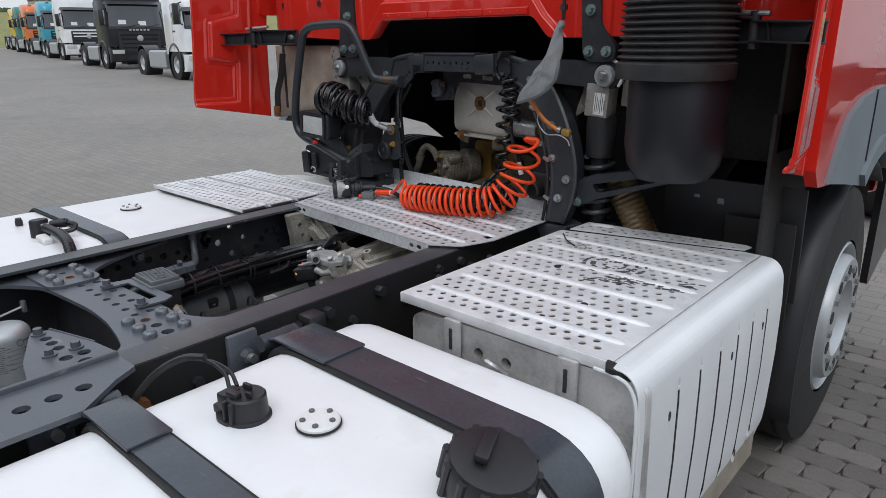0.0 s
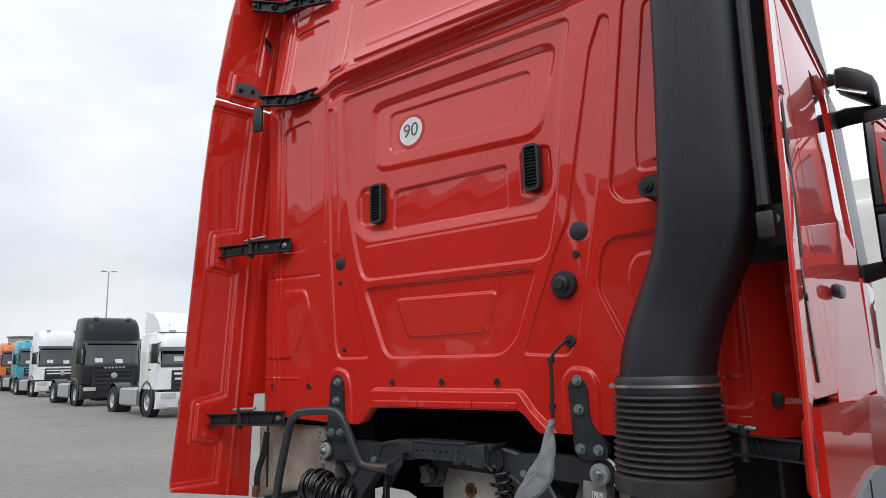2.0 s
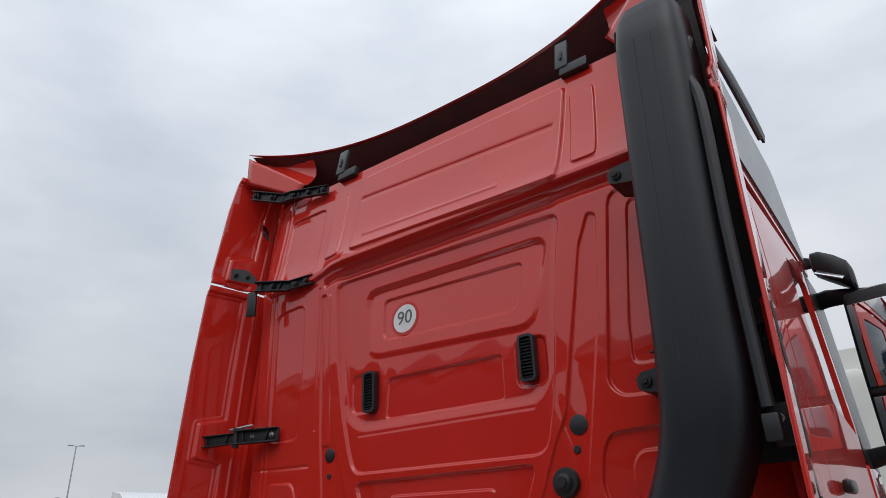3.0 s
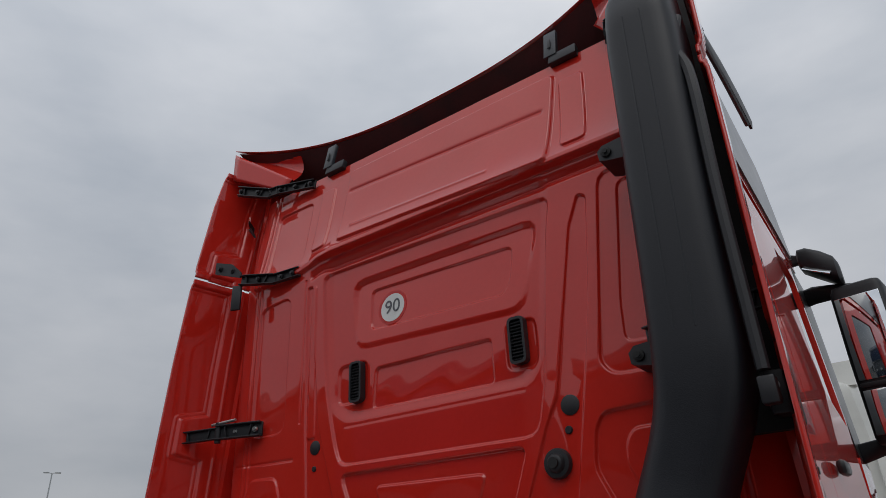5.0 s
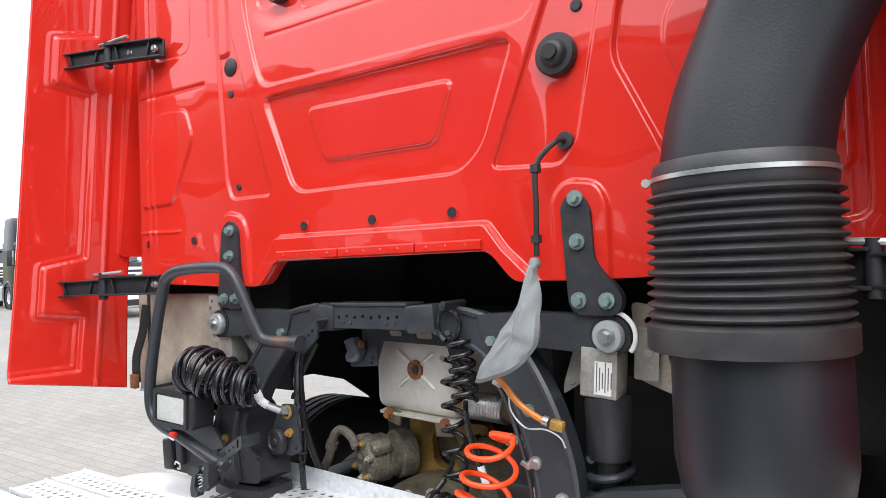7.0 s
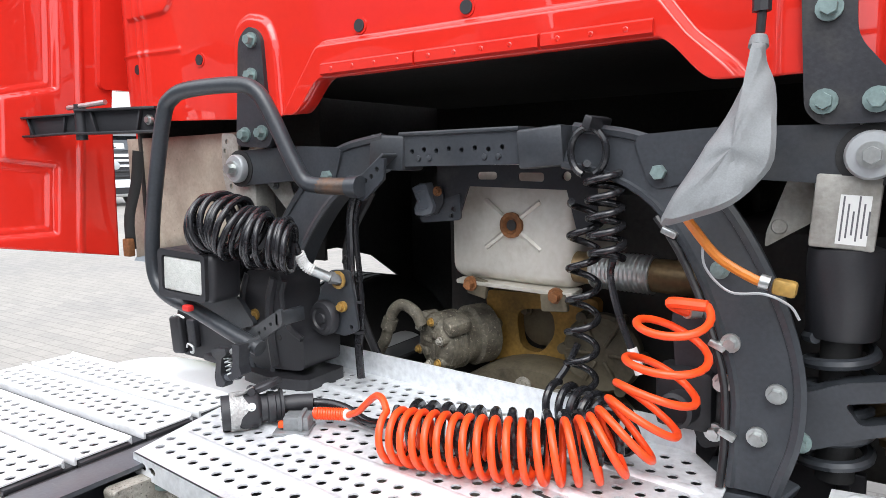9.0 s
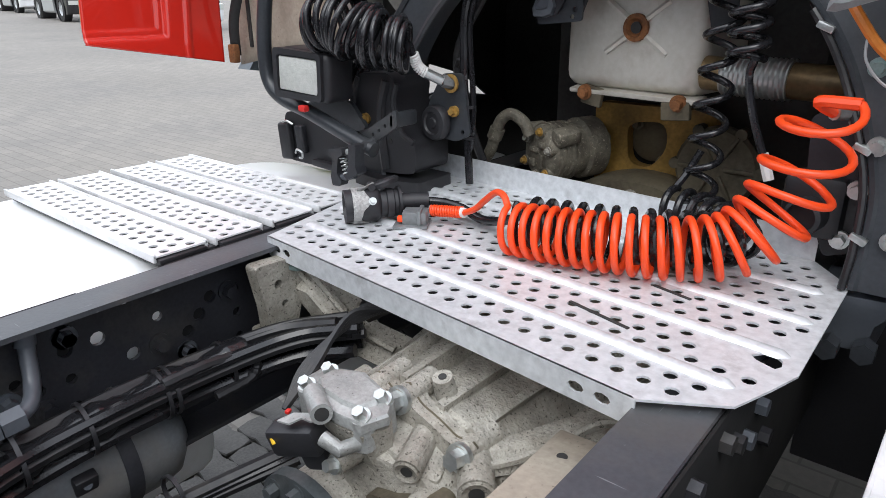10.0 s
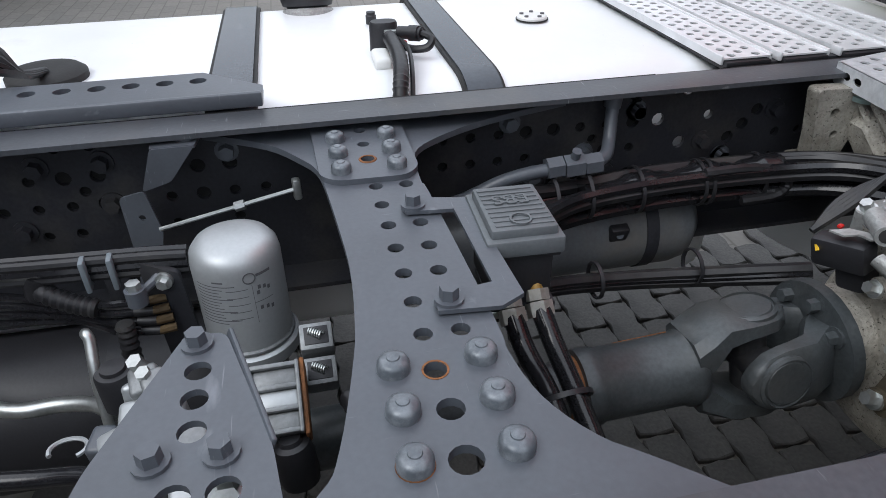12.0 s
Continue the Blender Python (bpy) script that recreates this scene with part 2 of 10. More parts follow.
SHAFT = mat("dark_forged_paint", (0.058, 0.066, 0.070), 0.42, 0.1, 0.30, 14, 160, 0.10, dirt=(0.07, 0.068, 0.062), dirt_at=0.68)
# dirty paver, darkened further for the truck's shade on the ground
SHADED_OILY_PAVER = mat("shaded_oily_paver", (0.125, 0.118, 0.110), 0.7, 0.0, 0.35, 3, 110, 0.4, dirt=(0.03, 0.03, 0.03), dirt_at=0.52, dirt_scale=3)
PAVER = mat("clinker_paver", (0.165, 0.150, 0.136), 0.85, 0.0, 0.2, 3, 110, 0.3, dirt=(0.12, 0.11, 0.10), dirt_at=0.6)


def glass(name, col, rough=0.03):
    m = bpy.data.materials.new(name)
    m.use_nodes = True
    b = m.node_tree.nodes["Principled BSDF"]
    b.inputs["Base Color"].default_value = (*col, 1)
    b.inputs["Roughness"].default_value = rough
    b.inputs["Specular IOR Level"].default_value = 0.8
    b.inputs["Coat Weight"].default_value = 1.0
    return m


DARK_GLASS = glass("dark_window_glass", (0.02, 0.025, 0.03))
MIRROR = glass("mirror_glass", (0.8, 0.82, 0.84))
MIRROR.node_tree.nodes["Principled BSDF"].inputs["Metallic"].default_value = 1.0


RED.node_tree.nodes["Principled BSDF"].inputs["Coat IOR"].default_value = 1.6


# ---- building helpers ----
def thing(name, loc, label, category, group="", kind=""):
    e = new(name)
    e.empty_display_size = 0.1
    e.location = loc
    return tagged(e, label, category, group, kind)


def finish(name, bm, material, angle=38):
    me = bpy.data.meshes.new(name)
    bmesh.ops.recalc_face_normals(bm, faces=bm.faces)
    bm.to_mesh(me)
    bm.free()
    me.materials.append(material)
    me.polygons.foreach_set("use_smooth", [True] * len(me.polygons))
    me.set_sharp_from_angle(angle=radians(angle))
    return me


def part(name, bm, material, parent, label=""):
    me = bm if isinstance(bm, bpy.types.Mesh) else finish(name, bm, material)
    ob = new(name, me)
    ob.parent = parent
    if parent.data is None:
        ob.matrix_parent_inverse = Matrix.Translation(-parent.location)
    return tagged(ob, label)


def align(a, b):
    d = Vector(b) - Vector(a)
    return Matrix.Translation((Vector(a) + Vector(b)) / 2) @ d.to_track_quat("Z", "Y").to_matrix().to_4x4(), d.length


def box(bm, c, s, rot=(0, 0, 0), bev=0.004, seg=2):
    m = pose(*c, *rot) @ Matrix.Diagonal((*s, 1))
    vs = bmesh.ops.create_cube(bm, size=1, matrix=m)["verts"]
    if bev:
        es = list({e for v in vs for e in v.link_edges})
        bmesh.ops.bevel(bm, geom=es, offset=min(bev, min(s) * 0.45), segments=seg, affect="EDGES", profile=0.5)
    return bm


def cyl(bm, a, b, r, r2=None, n=20, cap=True):
    m, ln = align(a, b)
    bmesh.ops.create_cone(bm, cap_ends=cap, segments=n, radius1=r, radius2=r if r2 is None else r2, depth=ln, matrix=m)
    return bm


def lathe(bm, prof, origin, axis=(0, 0, 1), n=28, caps=True):
    """prof: rows of radius and height along the axis."""
    q = Vector(axis).to_track_quat("Z", "Y").to_matrix()
    rings = []
    for r, h in prof:
        ring = []
        for k in range(n):
            a = 2 * math.pi * k / n
            ring.append(bm.verts.new(Vector(origin) + q @ Vector((max(r, 1e-4) * math.cos(a), max(r, 1e-4) * math.sin(a), h))))
        rings.append(ring)
    for p, q2 in zip(rings, rings[1:]):
        for k in range(n):
            bm.faces.new((p[k], p[(k + 1) % n], q2[(k + 1) % n], q2[k]))
    if caps:
        bm.faces.new(rings[0][::-1])
        bm.faces.new(rings[-1])
    return bm


def bend(pts, k=6):
    """A smooth line through the points."""
    ps = [Vector(p) for p in pts]
    ps = [2 * ps[0] - ps[1], *ps, 2 * ps[-1] - ps[-2]]
    out = []
    for a, b, c, d in zip(ps, ps[1:], ps[2:], ps[3:]):
        for i in range(k):
            t = i / k
            out.append(0.5 * (2 * b + (c - a) * t + (2 * a - 5 * b + 4 * c - d) * t * t + (3 * b - a - 3 * c + d) * t ** 3))
    return out + [ps[-2]]


def sweep(bm, pts, r, n=8, flat=1.0):
    """A round bar along pts; r is one radius or one for each point."""
    pts = [Vector(p) for p in pts]
    rs = r if isinstance(r, (list, tuple)) else [r] * len(pts)
    t0 = (pts[1] - pts[0]).normalized()
    u = t0.orthogonal().normalized()
    rings = []
    for i, p in enumerate(pts):
        t = (pts[min(i + 1, len(pts) - 1)] - pts[max(i - 1, 0)]).normalized()
        u = (u - t * u.dot(t)).normalized()
        v = t.cross(u)
        rings.append([bm.verts.new(p + rs[i] * (u * math.cos(2 * math.pi * k / n) + v * flat * math.sin(2 * math.pi * k / n))) for k in range(n)])
    for a, b in zip(rings, rings[1:]):
        for k in range(n):
            bm.faces.new((a[k], a[(k + 1) % n], b[(k + 1) % n], b[k]))
    bm.faces.new(rings[0][::-1])
    bm.faces.new(rings[-1])
    return bm


def coil(a, b, r, turns, per=16, start=0.0, sag=0.0):
    """Points of a helix from a to b."""
    a, b = Vector(a), Vector(b)
    d = (b - a).normalized()
    u = d.orthogonal().normalized()
    if abs(d.z) < 0.9:
        u = Vector((0, 0, 1)) - d * d.z
        u.normalize()
    v = d.cross(u)
    out = []
    for i in range(int(turns * per) + 1):
        t = i / (turns * per)
        ang = start + 2 * math.pi * i / per
        out.append(a.lerp(b, t) + r * (u * math.cos(ang) + v * math.sin(ang)) - Vector((0, 0, sag * math.sin(math.pi * t))))
    return out


def rounded(pts, r, n=4):
    """A polygon with its corners rounded."""
    out = []
    for i, p in enumerate(pts):
        p = Vector(p).to_2d()
        a, b = (Vector(pts[i - 1]).to_2d() - p), (Vector(pts[(i + 1) % len(pts)]).to_2d() - p)
        ra = min(r, a.length * 0.45, b.length * 0.45)
        s, e = p + a.normalized() * ra, p + b.normalized() * ra
        for k in range(n + 1):
            t = k / n
            out.append((1 - t) ** 2 * s + 2 * t * (1 - t) * p + t * t * e)
    return out


def circle(cx, cy, r, n=10, sx=1.0):
    return [Vector((cx + sx * r * math.cos(2 * math.pi * k / n), cy + r * math.sin(2 * math.pi * k / n))) for k in range(n)]


FLAT = lambda u, v, w: Vector((u, v, w))
SIDE = lambda u, v, w: Vector((w, u, v))
FACE = lambda u, v, w: Vector((u, w, v))


def slab(bm, outer, holes, to3, w, t):
    """A flat plate with holes: outline and holes in (u, v), from w to w + t."""
    es = []
    for loop in (outer, *holes):
        vs = [bm.verts.new(to3(p[0], p[1], w)) for p in loop]
        es += [bm.edges.new((vs[i], vs[(i + 1) % len(vs)])) for i in range(len(vs))]
    fs = [g for g in bmesh.ops.triangle_fill(bm, use_beauty=True, use_dissolve=False, edges=es)["geom"] if isinstance(g, bmesh.types.BMFace)]
    ex = bmesh.ops.extrude_face_region(bm, geom=fs)
    d = to3(0, 0, t) - to3(0, 0, 0)
    bmesh.ops.translate(bm, vec=d, verts=[g for g in ex["geom"] if isinstance(g, bmesh.types.BMVert)])
    return bm


def bolt(bm, p, axis=(0, 0, 1), r=0.012, h=0.010, washer=1.45):
    a = Vector(axis).normalized()
    p = Vector(p)
    cyl(bm, p - a * 0.004, p + a * 0.0035, r * washer, n=14)
    m, _ = align(p, p + a * h)
    bmesh.ops.create_cone(bm, cap_ends=True, segments=6, radius1=r, radius2=r * 0.92, depth=h + 0.004, matrix=m @ pose(0, 0, 0.002, 0, 0, random.uniform(0, 60)))
    return bm


def rivet(bm, p, axis=(0, 0, 1), r=0.016):
    return lathe(bm, [(r * 1.06, -0.003), (r * 1.02, 0.0085), (r * 0.94, 0.0108), (r * 0.74, 0.0128), (r * 0.42, 0.0138), (r * 0.38, 0.0150), (r * 0.2, 0.0156), (0, 0.0157)], p, axis, 20)


def bolts(parent, places, axis, r=0.012, h=0.010, material=None, name="bolt", label="", washer=1.45):
    for p in places:
        part(name, bolt(bmesh.new(), p, axis, r, h, washer), material or STEEL, parent, label)


def sheet(bm, nu, nv, f):
    """A grid of nu x nv cells through f(u, v), u and v from 0 to 1."""
    vs = [[bm.verts.new(f(i / nu, j / nv)) for j in range(nv + 1)] for i in range(nu + 1)]
    for i in range(nu):
        for j in range(nv):
            bm.faces.new((vs[i][j], vs[i + 1][j], vs[i + 1][j + 1], vs[i][j + 1]))
    return bm


def thicken(ob, t, off=-1.0):
    m = ob.modifiers.new("thickness", "SOLIDIFY")
    m.thickness, m.offset = t, off
    return ob


def letters(name, text, size, m, material, parent, label=""):
    cu = bpy.data.curves.new(name, "FONT")
    cu.body, cu.size, cu.extrude, cu.align_x, cu.align_y = text, size, 0.0006, "CENTER", "CENTER"
    tmp = bpy.data.objects.new(name, cu)
    me = bpy.data.meshes.new_from_object(tmp)
    bpy.data.objects.remove(tmp)
    me.transform(m)
    me.materials.append(material)
    return part(name, me, material, parent, label)


def ring_at(c, wx, wy, n=28, p=3.2):
    out = []
    for k in range(n):
        a = 2 * math.pi * k / n
        ca, sa = math.cos(a), math.sin(a)
        out.append(Vector((c[0] + wx * math.copysign(abs(ca) ** (2 / p), ca), c[1] + wy * math.copysign(abs(sa) ** (2 / p), sa), c[2])))
    return out


def loft(bm, rings):
    vs = [[bm.verts.new(p) for p in r] for r in rings]
    n = len(vs[0])
    for a, b in zip(vs, vs[1:]):
        for k in range(n):
            bm.faces.new((a[k], a[(k + 1) % n], b[(k + 1) % n], b[k]))
    bm.faces.new(vs[0][::-1])
    bm.faces.new(vs[-1])
    return bm


# ---- cab ----
cab = thing("truck_cab", (0, 1.0, 1.2), "glossy red high-roof truck cab with a pressed rear wall", "truck cab")


def poly_sd(px, pz, pts):
    """Distance to a polygon, negative inside."""
    d = np.full(px.shape, 1e9)
    s = np.ones(px.shape)
    n = len(pts)
    for i in range(n):
        ax, az = pts[i]
        bx, bz = pts[i - 1]
        ex, ez = bx - ax, bz - az
        wx, wz = px - ax, pz - az
        k = np.clip((wx * ex + wz * ez) / (ex * ex + ez * ez), 0, 1)
        d = np.minimum(d, (wx - ex * k) ** 2 + (wz - ez * k) ** 2)
        c1, c2, c3 = pz >= az, pz < bz, ex * wz > ez * wx
        s = np.where((c1 & c2 & c3) | (~c1 & ~c2 & ~c3), -s, s)
    return s * np.sqrt(d)


def press(px, pz, pts, depth, r=0.03, w=0.010):
    """A pressed field with rounded corners; its flank is w wide."""
    loop = [(p.x, p.y) for p in rounded(pts, r, 3)]
    xs_, zs_ = [p[0] for p in loop], [p[1] for p in loop]
    near = (px > min(xs_) - w) & (px < max(xs_) + w) & (pz > min(zs_) - w) & (pz < max(zs_) + w)
    out = np.zeros_like(px)
    if near.any():
        t = np.clip(0.5 - poly_sd(px[near], pz[near], loop) / (w * 0.9), 0, 1)
        out[near] = t * t * (3 - 2 * t)
    return depth * out


def swage(px, pz, a, b, depth, w=0.005):
    """A narrow straight bead from a to b."""
    ex, ez = b[0] - a[0], b[1] - a[1]
    k = np.clip(((px - a[0]) * ex + (pz - a[1]) * ez) / (ex * ex + ez * ez), 0, 1)
    return depth * np.exp(-((px - a[0] - ex * k) ** 2 + (pz - a[1] - ez * k) ** 2) / w ** 2)


def cab_bottom(x):
    """Height of the rear wall's lower edge."""
    t = np.clip((0.425 - np.abs(x)) / 0.09, 0, 1)
    return 1.548 + 0.068 * t * t * (3 - 2 * t) + 0.012 * np.clip((np.abs(x) - 0.6) / 0.3, 0, 1)


def wall_depth(x, z):
    y = 0.0004 * np.sin(23 * x + 1.3 * np.sin(9 * z)) * np.sin(17 * z + 0.8) + 0.00015 * np.sin(51 * x + 13 * z)
    # middle field and the panels pressed into it
    y += press(x, z, [(-0.537, 2.96), (-0.508, 2.558), (-0.482, 2.367), (-0.44, 2.20), (-0.41, 2.125), (0.46, 2.112), (0.505, 2.29), (0.565, 2.78), (0.60, 2.94)], 0.012, 0.05, 0.011)
    y += press(x, z, [(-0.520, 3.02), (-0.500, 2.60), (-0.465, 2.36), (-0.38, 2.30), (0.44, 2.29), (0.50, 2.40), (0.555, 2.78), (0.59, 3.02)], 0.010, 0.06, 0.060)
    y += press(x, z, [(-0.367, 2.876), (-0.345, 2.585), (0.445, 2.55), (0.53, 2.87)], 1.0, 0.06, 0.030) * (0.017 - 0.085 * np.clip(2.86 - z, 0, 0.3))
    y += press(x, z, [(-0.276, 2.822), (-0.268, 2.644), (0.37, 2.623), (0.40, 2.68), (0.415, 2.807)], 0.009, 0.03, 0.009)
    y += press(x, z, [(-0.242, 2.479), (-0.257, 2.32), (0.301, 2.313), (0.301, 2.475)], 0.010, 0.02, 0.008)
    y += swage(x, z, (-0.395, 2.272), (0.42, 2.268), 0.0018, 0.006)
    y += press(x, z, [(-0.444, 2.52), (-0.444, 2.363), (-0.288, 2.363), (-0.288, 2.52)], 0.008, 0.03, 0.012)
    y += press(x, z, [(0.362, 2.51), (0.362, 2.343), (0.481, 2.343), (0.481, 2.51)], 0.008, 0.03, 0.012)
    # trapezoid below
    y += press(x, z, [(-0.405, 2.09), (-0.295, 1.83), (-0.262, 1.805), (0.263, 1.80), (0.326, 1.852), (0.415, 2.085)], 0.013, 0.035, 0.009)
    y -= press(x, z, [(-0.232, 2.031), (-0.171, 1.881), (0.196, 1.879), (0.25, 2.021)], 0.008, 0.025, 0.010)
    # fluted panels beside the middle field
    y += press(x, z, [(-0.633, 2.93), (-0.625, 2.59), (-0.614, 2.30), (-0.58, 1.87), (-0.558, 1.81), (-0.38, 1.808), (-0.44, 2.0), (-0.54, 2.30), (-0.572, 2.60), (-0.592, 2.92)], 0.010, 0.02, 0.008)
    y += press(x, z, [(0.352, 1.80), (0.494, 2.142), (0.541, 2.225), (0.659, 2.79), (0.707, 2.90), (0.737, 2.885), (0.69, 2.50), (0.612, 2.111), (0.558, 1.844), (0.52, 1.79)], 0.010, 0.02, 0.008)
    # outer fields
    y += press(x, z, [(-0.95, 2.90), (-0.95, 2.30), (-0.745, 2.30), (-0.745, 2.915)], 0.009, 0.05, 0.008)
    y -= press(x, z, [(-1.04, 1.818), (-0.93, 2.125), (-0.77, 2.118), (-0.735, 2.02), (-0.85, 1.82)], 0.008, 0.03, 0.010)
    y += swage(x, z, (-1.04, 2.19), (-0.68, 2.18), 0.004, 0.005)
    y -= swage(x, z, (-1.10, 1.735), (-0.82, 1.728), 0.004, 0.005)
    y += press(x, z, [(0.79, 2.95), (0.70, 2.30), (0.739, 2.255), (0.99, 2.245), (0.99, 2.95)], 0.010, 0.05, 0.010)
    y += press(x, z, [(0.85, 2.90), (0.793, 2.474), (0.789, 2.347), (0.98, 2.345), (0.98, 2.90)], 0.006, 0.03, 0.010)
    y += press(x, z, [(0.686, 2.15), (0.656, 2.104), (0.638, 1.993), (0.72, 1.82), (0.80, 1.64), (1.06, 1.64), (1.06, 2.16)], 0.012, 0.03, 0.010)
    y -= press(x, z, [(0.77, 2.09), (0.743, 2.055), (0.737, 1.993), (0.76, 1.944), (0.84, 1.72), (1.04, 1.72), (1.04, 2.09)], 0.007, 0.03, 0.010)
    # the seam and overhanging fold between the wall and the high roof
    zc = 3.004 + 0.030 * np.clip((x + 0.68) / 0.12, 0, 1)
    up = np.clip((z - zc) / 0.013, 0, 1)
    y -= (0.018 + 0.020 * np.clip((x + 0.62) / 0.14, 0, 1)) * up * up * (3 - 2 * up) * np.exp(-np.clip(z - zc - 0.03, 0, 1) / 0.09) * (np.abs(x) < 1.0)
    y += 0.016 * np.exp(-((z - zc + 0.040) / 0.016) ** 2) * (x > -0.62) * (np.abs(x) < 1.0)
    # narrow flutes beside the middle field
    y += 0.005 * np.exp(-((x + 0.647) / 0.004) ** 2) * (z > 2.32) * (z < 2.97)
    y -= press(x, z, [(-0.610, 2.92), (-0.604, 2.25), (-0.562, 2.25), (-0.572, 2.92)], 0.007, 0.012, 0.010)
    y += np.clip(z - 3.05, 0, 1) * 0.16
    y += press(x, z, [(-0.44, 3.50), (-0.44, 3.09), (0.625, 3.05), (0.66, 3.50)], -0.016, 0.03, 0.02)
    y += swage(x, z, (-0.41, 3.37), (0.60, 3.32), 0.006, 0.010)
    y -= swage(x, z, (-0.36, 3.15), (0.36, 3.125), 0.004, 0.008)
    y += press(x, z, [(-0.62, 3.45), (-0.62, 3.10), (-0.53, 3.10), (-0.53, 3.45)], -0.010, 0.02, 0.012)
    y += press(x, z, [(0.68, 3.45), (0.68, 3.10), (0.78, 3.10), (0.78, 3.45)], -0.010, 0.02, 0.012)
    y += press(x, z, [(-0.93, 3.42), (-0.93, 3.06), (-0.68, 3.06), (-0.69, 3.42)], 0.010, 0.03, 0.012)
    # ledge over the cut-out
    y -= press(x, z, [(-0.35, 1.685), (-0.42, 1.60), (-0.50, 1.50), (0.50, 1.50), (0.44, 1.57), (0.385, 1.62), (0.34, 1.68)], 0.022, 0.012, 0.014)
    # bosses under the suspension plates
    y -= press(x, z, [(0.50, 1.50), (0.498, 1.72), (0.53, 1.755), (0.60, 1.745), (0.622, 1.70), (0.62, 1.50)], 0.010, 0.03, 0.014)
    y -= press(x, z, [(-0.62, 1.50), (-0.612, 1.745), (-0.57, 1.772), (-0.50, 1.755), (-0.478, 1.70), (-0.47, 1.50)], 0.010, 0.03, 0.014)
    # flutes near the corners
    for xc in (-0.985, -0.955, 0.985):
        y -= 0.006 * np.exp(-((x - xc) / 0.006) ** 2)
    # rounded corners into the flanks
    k = np.clip(np.abs(x) - 1.0, 0, 0.17)
    return y + 0.18 - np.sqrt(0.18 ** 2 - k ** 2)


def rear_wall():
    nx, nz = 860, 720
    xs, vs = np.meshgrid(np.linspace(-1.165, 1.165, nx), np.linspace(0, 1, nz), indexing="ij")
    zb = cab_bottom(xs)
    zs = zb + vs * (3.56 - zb)
    ys = wall_depth(xs, zs)
    co = np.stack([xs, ys, zs], -1).reshape(-1, 3)
    lip = np.stack([xs[:, 0], ys[:, 0] + 0.05, zs[:, 0] + 0.004], -1)
    idx = np.arange(nx * nz).reshape(nx, nz)
    quads = np.stack([idx[:-1, :-1], idx[1:, :-1], idx[1:, 1:], idx[:-1, 1:]], -1).reshape(-1, 4)
    lid = np.arange(nx) + nx * nz
    q2 = np.stack([lid[:-1], lid[1:], idx[1:, 0], idx[:-1, 0]], -1)
    me = bpy.data.meshes.new("rear_wall")
    me.from_pydata(np.concatenate([co, lip]).tolist(), [], np.concatenate([quads, q2]).tolist())
    me.materials.append(RED)
    me.polygons.foreach_set("use_smooth", [True] * len(me.polygons))
    return me


part("rear_wall", rear_wall(), RED, cab, "pressed red sheet rear wall with raised swages")
for x0, x1 in ((-0.33, -0.10), (-0.095, 0.15), (0.155, 0.335)):
    bm = bmesh.new()
    loft(bm, [[Vector((x, y, float(cab_bottom(np.array(x))) + dz)) for y, dz in ((-0.024, 0.002), (-0.031, 0.006), (-0.031, 0.024), (-0.024, 0.028))] for x in np.linspace(x0, x1, 14)])
    sf = part("sill_flange", bm, RED, cab, "red spot-welded sill strip")
    for x in np.arange(x0 + 0.03, x1 - 0.01, 0.055):
        part("weld_spot", lathe(bmesh.new(), [(0.0045, 0), (0.003, 0.0012), (0, 0.0012)], (float(x), -0.031, float(cab_bottom(np.array(float(x)))) + 0.015), (0, -1, 0), 8), RED, sf)
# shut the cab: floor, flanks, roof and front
# floor and inner wall take the black that stands in for shade
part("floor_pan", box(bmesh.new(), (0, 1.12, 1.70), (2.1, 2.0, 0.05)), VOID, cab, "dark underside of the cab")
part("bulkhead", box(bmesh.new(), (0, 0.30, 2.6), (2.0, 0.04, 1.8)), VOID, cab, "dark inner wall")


def flap_edge(z):
    return np.interp(z, [1.25, 1.54, 2.66, 3.09, 3.53, 3.83], [-0.345, -0.318, -0.238, -0.195, -0.125, -0.055])


def flap_front(z):
    return np.interp(z, [1.2, 1.6, 2.2, 3.1, 3.8], [0.015, 0.03, 0.10, 0.16, 0.20])


